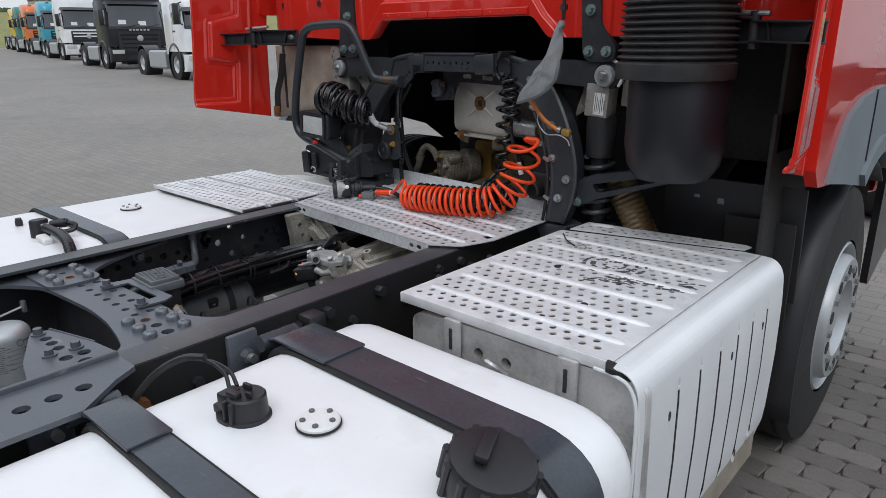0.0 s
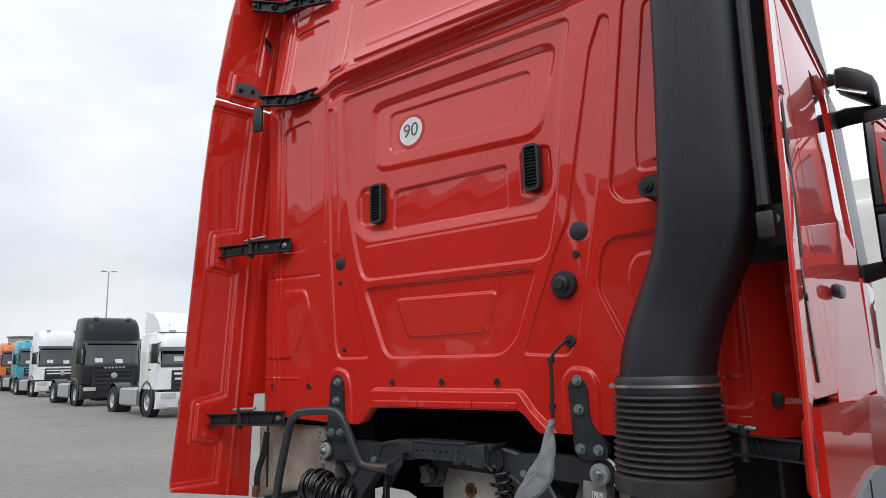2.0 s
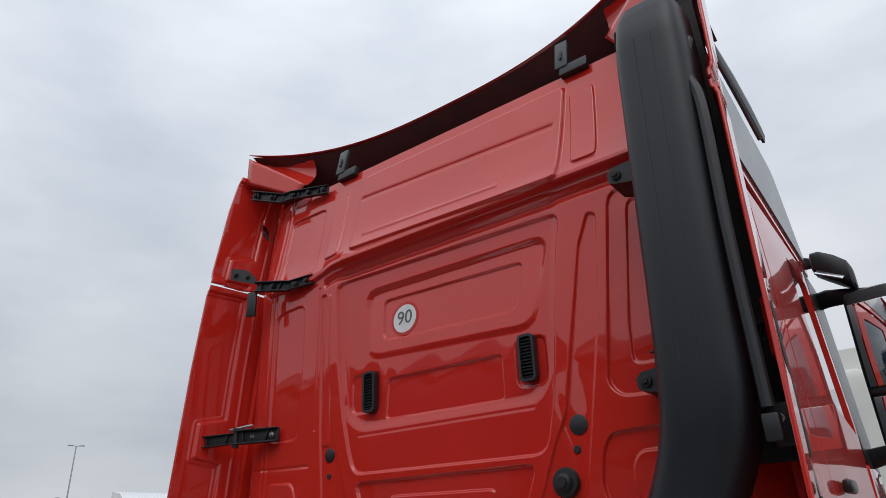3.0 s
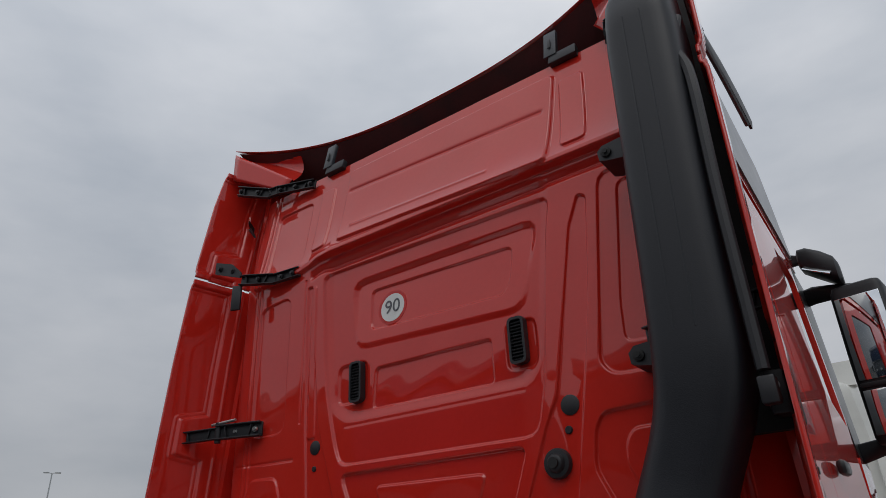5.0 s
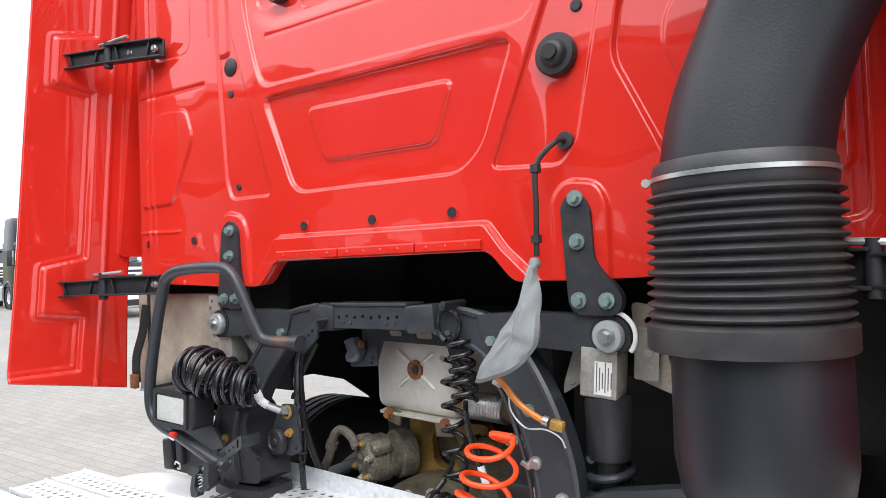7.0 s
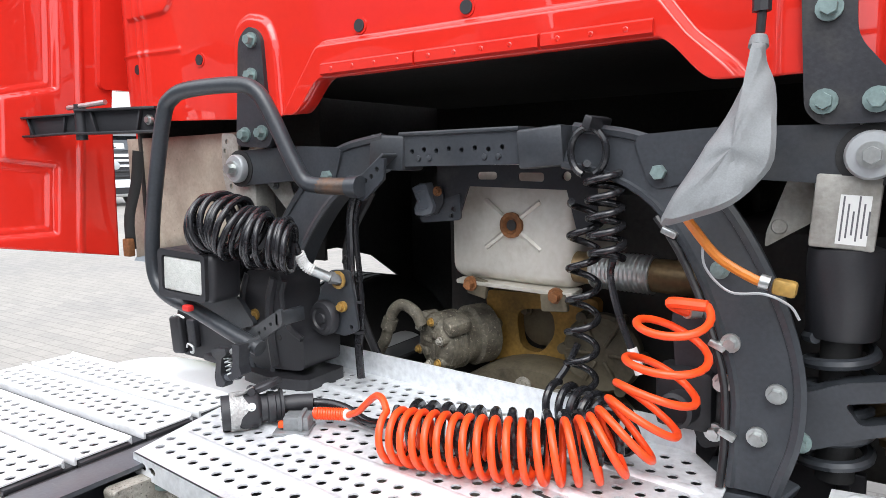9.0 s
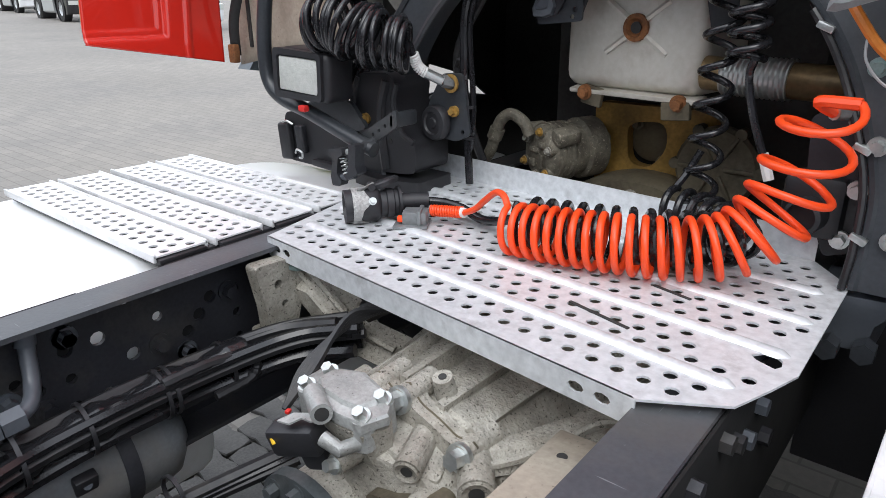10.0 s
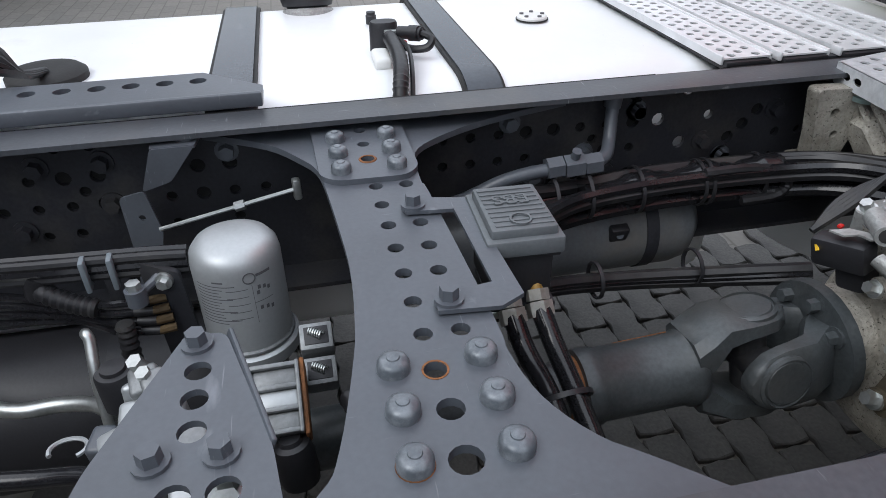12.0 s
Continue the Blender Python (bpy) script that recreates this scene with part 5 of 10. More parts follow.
part("sender_clip", box(bmesh.new(), (-0.744, -1.177, 0.974), (0.010, 0.040, 0.022), (0, 0, -18), 0.002), STEEL, ls, "bright metal clip")
part("connector", cyl(bmesh.new(), (-0.741, -1.168, 0.980), (-0.706, -1.128, 0.984), 0.0125, n=14), BLACK, ls)
part("connector_nut", cyl(bmesh.new(), (-0.723, -1.149, 0.982), (-0.710, -1.133, 0.9835), 0.0155, n=10), BLACK, ls)
part("connector_loop", sweep(bmesh.new(), bend([(-0.706, -1.128, 0.984), (-0.688, -1.113, 0.978), (-0.676, -1.123, 0.966), (-0.688, -1.145, 0.960), (-0.706, -1.161, 0.960)], 6), 0.0075, 8), CABLE, ls)
part("red_clip", box(bmesh.new(), (-0.716, -1.163, 0.964), (0.012, 0.012, 0.012), bev=0.002), SIGN_RED, ls, "red clip")
part("corrugated_hose", sweep(bmesh.new(), bend([(-0.736, -1.188, 0.973), (-0.690, -1.189, 0.976), (-0.610, -1.190, 0.974), (-0.535, -1.198, 0.966), (-0.500, -1.206, 0.945), (-0.482, -1.207, 0.90), (-0.475, -1.208, 0.86)], 8), [0.0125 + 0.002 * (k % 2) for k in range(49)], 12), CABLE, ls, "corrugated black hose")
part("sender_cable", sweep(bmesh.new(), bend([(-0.726, -1.173, 0.973), (-0.650, -1.165, 0.973), (-0.55, -1.176, 0.958), (-0.49, -1.188, 0.90)], 6), 0.0045, 6), CABLE, ls)
part("vent_pad", box(bmesh.new(), (-0.676, -1.213, 0.950), (0.070, 0.034, 0.022), (0, 4, 0), 0.008, 3), LABEL, ls, "white plastic pad")
part("breather", lathe(bmesh.new(), [(0.012, 0), (0.012, 0.018), (0.010, 0.020), (0.010, 0.026), (0, 0.027)], (-0.972, -1.196, 0.941), (0, 0, 1), 14), BLACK, tank_l, "small black breather")
lc = part("filler_cap", lathe(bmesh.new(), [(0.050, -0.02), (0.050, 0.01), (0.060, 0.012), (0.064, 0.028), (0.063, 0.052), (0.056, 0.060), (0, 0.060)], (-1.15, -1.33, 0.936), (-0.2, 0, 0.98), 24), BLACK, tank_l, "large black filler cap")
part("cap_flap", box(bmesh.new(), (-1.163, -1.33, 1.002), (0.020, 0.080, 0.012), (0, -11, 25), 0.004), BLACK, lc)
part("filler_neck", lathe(bmesh.new(), [(0.066, -0.03), (0.064, 0.006), (0.056, 0.014)], (-1.147, -1.33, 0.930), (-0.2, 0, 0.98), 28), TAPE, lc, "crusted silver filler neck")
pm = part("pump_flange", lathe(bmesh.new(), [(0.07, 0), (0.07, 0.014), (0.06, 0.022), (0.03, 0.026), (0, 0.026)], (-0.74, -1.82, 0.938), (0, 0, 1), 24), RUBBER, tank_l, "dark crusted cover with cables")
for k in range(4):
    part("cable", sweep(bmesh.new(), bend([(-0.51 - 0.03 * k, -1.96, 0.955), (-0.57 - 0.02 * k, -1.86, 1.005 + 0.01 * k), (-0.63, -1.82, 0.985), (-0.71, -1.81, 0.965)], 5), 0.007, 6), CABLE, pm)


# ---- walkway plates ----
def inside(p, poly, m):
    """Whether p lies inside the polygon, m or more from its edge."""
    c, n = False, len(poly)
    for i in range(n):
        a, b = poly[i], poly[i - 1]
        if (a[1] > p[1]) != (b[1] > p[1]) and p[0] < (b[0] - a[0]) * (p[1] - a[1]) / (b[1] - a[1]) + a[0]:
            c = not c
        e = Vector((b[0] - a[0], b[1] - a[1]))
        w = Vector((p[0] - a[0], p[1] - a[1]))
        k = max(0, min(1, w.dot(e) / max(e.length_squared, 1e-9)))
        if (w - e * k).length < m:
            return False
    return c


def tread(parent, name, poly, turn, ribs, z, material, r=0.0085, pitch=0.040, t=0.003, label="", stop=9.0, torn=()):
    """A perforated sheet with raised ribs; ribs: distances across, in the turned frame."""
    ca, sa = math.cos(radians(turn)), math.sin(radians(turn))
    to_w = lambda u, v: (u * ca - v * sa, u * sa + v * ca)
    to_l = lambda x, y: (x * ca + y * sa, -x * sa + y * ca)
    loc = [to_l(*p) for p in poly]
    u0, u1 = min(p[0] for p in loc), max(p[0] for p in loc)
    holes = [list(map(Vector, torn))] if torn else []
    for a, b in zip(ribs, ribs[1:]):
        rows = 3
        for k in range(rows):
            v = a + (b - a) * (k + 0.85) / (rows + 0.7)
            for j in range(int((u1 - u0) / pitch) + 1):
                c = to_w(u0 + (j + 0.5 * (k % 2)) * pitch + 0.012, v)
                if inside(c, poly, r + 0.006) and c[0] < stop and not (torn and math.dist(c, torn[0]) < 0.055):
                    holes.append(circle(c[0], c[1], r, 9))
    pl = part(name, slab(bmesh.new(), poly, holes, FLAT, z - t, t), material, parent, label)
    for v in ribs[1:-1]:
        us = [u for u in np.arange(u0, u1, 0.01) if inside(to_w(u, v), poly, 0.014) and to_w(u, v)[0] < stop + 0.03]
        if us:
            a, b = to_w(us[0], v), to_w(us[-1], v)
            bm = bmesh.new()
            m, ln = align((*a, z - 0.001), (*b, z - 0.001))
            d = Vector((b[0] - a[0], b[1] - a[1], 0)).normalized()
            nrm = Vector((-d.y, d.x, 0))
            prof = [(-0.012, 0), (-0.008, 0.0045), (0.0, 0.006), (0.008, 0.0045), (0.012, 0)]
            loft(bm, [[Vector((*p, z - 0.001)) + nrm * q * (0.3 if e else 1) + Vector((0, 0, h * (0.1 if e else 1))) for q, h in prof]
                      for p, e in ((a, 1), (Vector(a) + d.to_2d() * 0.012, 0), (Vector(b) - d.to_2d() * 0.012, 0), (b, 1))])
            part("rib", bm, material, pl)
    return pl


ZW = 0.972
walkway = thing("walkway", (0.03, -0.22, 0.94), "perforated galvanised walkway plate behind the cab", "walkway")
main = [(-0.395, -0.450), (0.345, -0.522), (0.432, -0.470), (0.452, -0.415), (0.468, -0.365), (0.464, -0.06), (0.400, 0.018), (-0.47, 0.085), (-0.50, 0.02)]
TORN = [(0.412, -0.349), (0.423, -0.334), (0.434, -0.331), (0.446, -0.343), (0.448, -0.357), (0.443, -0.366), (0.430, -0.361), (0.420, -0.357)]
tread(walkway, "tread_plate", main, -5.4, [-0.50 + 0.108 * k for k in range(6)], ZW, GALV, 0.0085, 0.034, 0.003, "perforated galvanised sheet with rolled ribs and a torn corner", torn=TORN)
bm = slab(bmesh.new(), rounded([(-0.395, ZW), (0.345, ZW), (0.345, ZW - 0.036), (-0.395, ZW - 0.036)], 0.003, 1), [[Vector((p.x, p.y)) for p in circle(x, ZW - 0.018, 0.007, 8, 1.6)] for x in (-0.365, -0.335, 0.27, 0.305)], FACE, 0, 0.003)
for v in bm.verts:
    v.co.y += -0.450 - (v.co.x + 0.395) * 0.0973
part("front_lip", bm, GALV, walkway, "folded galvanised edge with holes")
bm = slab(bmesh.new(), [(-0.47, ZW - 0.003), (0.40, ZW - 0.003), (0.40, ZW + 0.040), (0.37, ZW + 0.048), (-0.47, ZW + 0.052)], [], FACE, 0, 0.003)
for v in bm.verts:
    v.co.y += 0.085 - (v.co.x + 0.47) * 0.077
part("back_lip", bm, GALV, walkway, "upright folded back edge")
for a, b in (((0.17, -0.355), (0.27, -0.378)), ((0.24, -0.23), (0.30, -0.245))):
    part("slot_mark", box(bmesh.new(), ((a[0] + b[0]) / 2, (a[1] + b[1]) / 2, ZW + 0.0008), (math.dist(a, b), 0.005, 0.002), (0, 0, -14), 0.0), VOID, walkway, "dark scored slot")

side_walk = thing("side_walkway", (-0.80, -0.4, 0.93), "perforated aluminium step planks over a white tank", "walkway")
for k in range(4):
    y0 = (-0.627, -0.512, -0.387, -0.270)[k]
    xr = -0.470 + (0.006 if k else 0.0)
    xl = -1.145 + 0.006 * k
    pl = tread(side_walk, "plank", [(xl, y0), (xr, y0), (xr, y0 + 0.102), (xl + 0.004, y0 + 0.102)], 0, [y0 + 0.006, y0 + 0.098], 0.967, ALU_PLATE, 0.0085, 0.036, 0.003, "perforated plank")
    for e in (0.0, 0.098):
        part("plank_edge", box(bmesh.new(), ((xl + xr) / 2, y0 + e + 0.002, 0.963), (xr - xl, 0.006, 0.016), bev=0.002), ALU_PLATE, pl)
    part("rubber_support", box(bmesh.new(), (xr - 0.06, y0 + 0.05, 0.957), (0.14, 0.09, 0.010), bev=0.002), BLACK, pl, "black rubber support")
part("bearer", box(bmesh.new(), (-0.80, -0.40, 0.950), (0.66, 0.44, 0.010), bev=0.003), FRAME_DARK, side_walk)
urea = thing("round_tank", (-0.78, -0.13, 0.5), "smooth silver rounded tank top beside the step plate", "tank")
part("tank_top", loft(bmesh.new(), [ring_at((-0.76, -0.13, z), 0.30 * k, 0.17 * k, 32, 2.6) for z, k in ((0.45, 0.97), (0.88, 1.0), (0.918, 0.99), (0.934, 0.95), (0.942, 0.85))]), SILVER, urea, "silver tank shell")

# ---- side box with a perforated lid ----
sbox = thing("battery_box", (0.9, -0.45, 0.36), "silver side cover box with a perforated aluminium lid", "side box")
ZB = 0.973
lid = tread(sbox, "lid_plate", [(0.566, -0.846), (1.118, -0.850), (1.117, -0.013), (1.075, -0.010), (0.566, -0.140), (0.562, -0.16)], 0, [-0.866, -0.765, -0.652, -0.530, -0.405, -0.297, -0.205, -0.100, 0.0], ZB, ALU_PLATE, 0.0082, 0.034, 0.003, "perforated ribbed lid with scuffed dark stains", 1.075)
tread(sbox, "lid_plate", [(0.585, -0.125), (1.073, -0.004), (1.080, 0.036), (1.060, 0.045), (0.590, -0.016)], 12, [-0.26, -0.16, -0.06, 0.04], ZB + 0.004, ALU_PLATE, 0.0082, 0.034, 0.003, "second perforated plate")
part("lid_edge", box(bmesh.new(), (0.858, -0.850, ZB - 0.012), (0.585, 0.005, 0.024), (0, 0, -0.6), 0.002), ALU_PLATE, lid)
part("lid_edge", box(bmesh.new(), (0.562, -0.50, ZB - 0.012), (0.005, 0.70, 0.024), (0, 0, 0), 0.002), ALU_PLATE, lid)
# bent cover: flat border, rounded bend, grooved flank
sec = [(1.120, ZB - 0.001), (1.143, ZB - 0.002)] + [(1.143 + 0.042 * math.sin(a), ZB - 0.060 + 0.058 * math.cos(a)) for a in np.linspace(0.15, 1.5, 8)] + [(1.189, 0.86), (1.191, 0.70), (1.185, 0.50), (1.16, 0.40)]


def cover_pt(u, v):
    k = v * (len(sec) - 1)
    i = min(int(k), len(sec) - 2)
    x = sec[i][0] + (sec[i + 1][0] - sec[i][0]) * (k - i)
    z = sec[i][1] + (sec[i + 1][1] - sec[i][1]) * (k - i)
    y = -0.872 + 0.857 * u
    if 0.43 < z < 0.89:
        g = min((z - 0.43) / 0.02, (0.89 - z) / 0.02, 1.0)
        for yc in GROOVES:
            x -= 0.010 * g * math.exp(-((y - yc) / 0.0062) ** 4)
    return Vector((x, y, z))


GROOVES = (-0.695, -0.583, -0.467, -0.355, -0.251, -0.140)
thicken(part("side_cover", sheet(bmesh.new(), 300, 44, cover_pt), SILVER, sbox, "silver grooved side cover"), 0.003, 0.0)
part("cover_roll", sweep(bmesh.new(), bend([(1.090, -0.868, 0.958), (1.135, -0.872, 0.958), (1.165, -0.872, 0.945), (1.181, -0.872, 0.90), (1.184, -0.872, 0.80), (1.183, -0.872, 0.60)], 6), 0.004, 8), SILVER, sbox)
part("corner_tear", box(bmesh.new(), (1.135, -0.858, 0.964), (0.05, 0.03, 0.012), (8, 20, 30), 0.003), RUBBER, sbox, "dark torn corner")
def cover_x(z):
    """Outward reach of the cover's flank at a height."""
    return float(np.interp(z, (0.40, 0.50, 0.70, 0.86, 0.915), (1.160, 1.185, 1.191, 1.189, 1.185)))


for y, top in ((-0.695, 0.880), (-0.583, 0.880), (-0.467, 0.880), (-0.355, 0.880), (-0.251, 0.880), (-0.140, 0.878)):
    bm = bmesh.new()
    loft(bm, [[Vector((cover_x(z) + dx, y + dy, z)) for dx, dy in ((-0.004, -0.0020), (0.0012, -0.0020), (0.0012, 0.0020), (-0.004, 0.0020))] for z in np.linspace(0.44, top, 14)])
    lg = part("louvre_gap", bm, VOID, sbox, "dark open slit between pressed fields")
    part("gap_head", loft(bmesh.new(), [[Vector((cover_x(top) + 0.0018 - 0.002 * abs(k), y + 0.022 * k, top - 0.004 + 0.006 * e)) for e in (0, 1)] + [Vector((cover_x(top) - 0.004, y + 0.022 * k, top - 0.001))] for k in (-1, -0.5, 0, 0.5, 1)]), SILVER, lg)
for y, z in ((-0.739, 0.832), (-0.395, 0.832), (-0.175, 0.834), (-0.148, 0.521), (-0.240, 0.487)):
    hd_ = part("key_hole", lathe(bmesh.new(), [(0.017, 0.0), (0.012, 0.002), (0.006, 0.003)], (cover_x(z) - 0.0005, y, z), (1, 0, 0), 16, caps=False), SILVER, sbox, "pressed teardrop slot")
    part("key_hollow", lathe(bmesh.new(), [(0.010, 0.0), (0.008, 0.003), (0, 0.0035)], (cover_x(z) - 0.001, y, z - 0.016), (1, 0, 0), 14), SILVER, hd_)
    part("slot_dark", slab(bmesh.new(), [(y + 0.006 * math.cos(a), z + 0.004 + 0.011 * math.sin(a)) for a in np.linspace(0, 6.1, 14)], [], SIDE, cover_x(z) + 0.0018, 0.0012), VOID, hd_)
part("inner_wall", box(bmesh.new(), (0.60, -0.10, 0.74), (0.02, 0.86, 0.40), bev=0.004), BLACK, sbox, "black inner wall")
part("rear_wall_sheet", box(bmesh.new(), (0.52, 0.10, 0.76), (0.22, 0.02, 0.40), bev=0.004), BLACK, sbox)
bb = part("box_body", box(bmesh.new(), (0.90, -0.42, 0.66), (0.56, 0.76, 0.58), bev=0.02), BEIGE, sbox, "dull metal inner box")
part("inner_plate", slab(bmesh.new(), rounded([(0.60, 0.935), (0.80, 0.945), (1.19, 0.945), (1.20, 0.60), (0.60, 0.60)], 0.03), [circle(0.80, 0.888, 0.013, 12), circle(0.875, 0.888, 0.013, 12)], FACE, -0.850, 0.02), BARE, sbox, "bare sheet end plate")
for x in (0.735, 1.03):
    g = part("support_strut", box(bmesh.new(), (x, -0.862, 0.905), (0.045, 0.012, 0.10), bev=0.004), BARE, sbox)
    part("strut_slot", box(bmesh.new(), (x, -0.869, 0.91), (0.008, 0.004, 0.05), bev=0.001), VOID, g)
part("end_grab", sweep(bmesh.new(), bend([(0.84, -0.862, 0.885), (0.85, -0.887, 0.90), (0.87, -0.887, 0.895), (0.885, -0.862, 0.87)], 5), 0.006, 6), BARE, sbox)
part("lid_handle", sweep(bmesh.new(), [Vector((0.715 + 0.016 * math.cos(a), -0.283 + 0.013 * math.sin(a), ZB + 0.006 + 0.006 * math.sin(a))) for a in np.linspace(0, 6.1, 18)], 0.0025, 6), STEEL, sbox, "wire ring handle")
part("lid_wire", sweep(bmesh.new(), bend([(0.700, -0.277, ZB + 0.004), (0.648, -0.246, ZB + 0.006), (0.597, -0.184, ZB + 0.004)], 4), 0.0022, 6), CABLE, sbox)
for k, (x, y) in enumerate(((0.747, -0.453), (0.935, -0.640), (0.700, -0.081), (0.90, -0.76))):
    part("screw_head", lathe(bmesh.new(), [(0.009, 0), (0.009, 0.003), (0.004, 0.005), (0, 0.005)], (x, y, ZB), (0, 0, 1), 10), FRAME_DARK, lid)
STAIN = mat("black_scuffs", (0.09, 0.09, 0.09), 0.7, 0.0, 0.4, 30, 200, 0.05)
for ring_r, w in ((0.085, 0.012), (0.060, 0.018), (0.030, 0.012)):
    bm = bmesh.new()
    rr = random.Random(int(ring_r * 1000))
    for k in range(26):
        if rr.random() < 0.72:
            a = 2 * math.pi * k / 26
            x, y = 0.855 + ring_r * math.cos(a) * 0.95, -0.345 + ring_r * math.sin(a) * 0.9
            box(bm, (x, y, ZB + 0.0004), (w * rr.uniform(0.3, 0.9), ring_r * rr.uniform(0.12, 0.26), 0.0006), (0, 0, math.degrees(a)), 0.0)
    tagged(part("boot_scuff", bm, STAIN, lid, "dark round scuff marks"), kind="stuff")
bm = bmesh.new()
rr = random.Random(8)
for k in range(42):
    t = rr.random()
    x, y = 0.845 + 0.24 * t + rr.gauss(0, 0.012), -0.474 + 0.10 * t + rr.gauss(0, 0.018)
    box(bm, (x, y, ZB + 0.0005), (rr.uniform(0.006, 0.03), rr.uniform(0.003, 0.009), 0.0006), (0, 0, rr.uniform(-20, 40)), 0.0)
tagged(part("boot_scuff", bm, STAIN, lid), kind="stuff")


# ---- front wheels ----
def wheel(s):
    w = thing("front_wheel", (s * 1.0, 0.885, 0.0), "black truck tyre on a bright steel rim beneath the cab", "wheel", "front wheels")
    x1, x0, c = s * 1.170, s * 0.875, (0, 0.885, 0.512)
    prof = [(0.300, 0.0), (0.40, 0.004), (0.470, 0.020), (0.500, 0.045), (0.510, 0.07)]
    for g in range(4):
        prof += [(0.510, 0.08 + g * 0.047), (0.500, 0.084 + g * 0.047), (0.500, 0.092 + g * 0.047), (0.510, 0.096 + g * 0.047)]
    prof += [(0.510, 0.25), (0.495, 0.275), (0.42, 0.292), (0.30, 0.295)]
    part("tyre", lathe(bmesh.new(), [(r, h * 1.0) for r, h in prof], (x0, c[1], c[2]), (s, 0, 0), 64, caps=False), RUBBER, w, "black grooved tyre")
    part("rim", lathe(bmesh.new(), [(0.298, 0.01), (0.298, 0.285), (0.288, 0.297), (0.276, 0.285), (0.266, 0.22), (0.252, 0.225), (0.244, 0.30), (0.232, 0.318), (0.150, 0.318), (0.140, 0.300), (0.125, 0.285), (0.0, 0.290)], (x0, c[1], c[2]), (s, 0, 0), 48), CANISTER, w, "bright rim")
    for k in range(10):
        a = 2 * math.pi * k / 10
        b = a + math.pi / 10
        part("hand_hole", lathe(bmesh.new(), [(0.024, 0), (0.024, 0.004), (0, 0.004)], (x0 + s * 0.3165, c[1] + 0.192 * math.cos(b), c[2] + 0.192 * math.sin(b)), (s, 0, 0), 12), VOID, w, "dark vent hole")
        part("wheel_nut", cyl(bmesh.new(), (x0 + s * 0.310, c[1] + 0.192 * math.cos(a), c[2] + 0.192 * math.sin(a)), (x0 + s * 0.327, c[1] + 0.192 * math.cos(a), c[2] + 0.192 * math.sin(a)), 0.015, n=6), BLOCK, w)


wheel(-1)
wheel(1)
for s in (-1, 1):
    rw = thing("twin_wheel", (s * 0.9, -2.75, 0.0), "black twin tyres on steel rims at the drive axle", "wheel", "rear wheels")
    for x in (0.60, 0.94):
        part("tyre", lathe(bmesh.new(), [(0.30, 0.0), (0.47, 0.01), (0.51, 0.05), (0.51, 0.24), (0.47, 0.28), (0.30, 0.29)], (s * x, -2.75, 0.512), (s, 0, 0), 44, caps=False), RUBBER, rw, "black tyre")
        part("rim", lathe(bmesh.new(), [(0.30, 0.01), (0.29, 0.27), (0.22, 0.10), (0.10, 0.12), (0.0, 0.13)], (s * x, -2.75, 0.512), (s, 0, 0), 30), CANISTER, rw)
    part("mudguard", lathe(bmesh.new(), [(0.58, 0.0), (0.60, 0.0), (0.60, 0.66), (0.58, 0.66)], (s * 0.58, -2.75, 0.54), (s, 0, 0), 32, caps=False), BLACK, rw, "black plastic mudguard")
arch_liner = thing("wheel_liner", (0.95, 0.6, 0.6), "black plastic mudguard behind the front wheel", "mudguard")
lf = part("liner", sheet(bmesh.new(), 16, 6, lambda u, v: Vector((0.80 + 0.39 * v, 0.885 - 0.60 * math.cos(-0.35 + u * 2.6), 0.52 + 0.60 * math.sin(-0.35 + u * 2.6)))), BLACK, arch_liner, "curved black mudguard")
thicken(lf, 0.008, 0.0)
part("splash_panel", box(bmesh.new(), (0.96, 0.20, 0.95), (0.42, 0.012, 0.36), (6, 0, 0), 0.004), BLACK, arch_liner)
part("splash_flap", box(bmesh.new(), (1.06, 0.165, 0.86), (0.20, 0.010, 0.34), (4, 0, 0), 0.004), RUBBER, arch_liner)
for k in range(3):
    part("clip", box(bmesh.new(), (0.78 + 0.075 * k, 0.187, 1.085 - 0.012 * k), (0.022, 0.012, 0.022), bev=0.003), FENDER, arch_liner)
# added black sheets: they block stray daylight and stand in for shade
lining = thing("cab_underside", (0, 0.8, 1.4), "added black sheets standing in for the dark beneath the cab", "underbody")
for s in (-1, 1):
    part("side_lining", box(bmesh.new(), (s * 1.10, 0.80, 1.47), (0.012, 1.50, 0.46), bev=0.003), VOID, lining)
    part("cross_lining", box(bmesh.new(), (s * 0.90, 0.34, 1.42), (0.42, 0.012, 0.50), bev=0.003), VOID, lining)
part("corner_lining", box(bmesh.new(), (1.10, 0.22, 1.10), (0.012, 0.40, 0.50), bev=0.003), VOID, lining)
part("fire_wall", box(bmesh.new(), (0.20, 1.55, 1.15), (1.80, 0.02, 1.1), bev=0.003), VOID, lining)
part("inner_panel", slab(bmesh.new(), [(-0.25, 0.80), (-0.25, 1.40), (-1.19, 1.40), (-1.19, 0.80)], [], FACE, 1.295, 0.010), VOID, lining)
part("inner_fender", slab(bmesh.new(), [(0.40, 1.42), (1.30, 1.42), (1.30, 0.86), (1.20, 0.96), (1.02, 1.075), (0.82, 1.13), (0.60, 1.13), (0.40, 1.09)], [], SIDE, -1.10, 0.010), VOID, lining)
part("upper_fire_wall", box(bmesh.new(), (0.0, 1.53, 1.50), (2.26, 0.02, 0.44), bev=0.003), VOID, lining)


# ---- rear cab suspension ----
susp = thing("cab_suspension", (0, 0.02, 0.96), "dark grey arched steel cab support with bolted arms", "cab suspension")
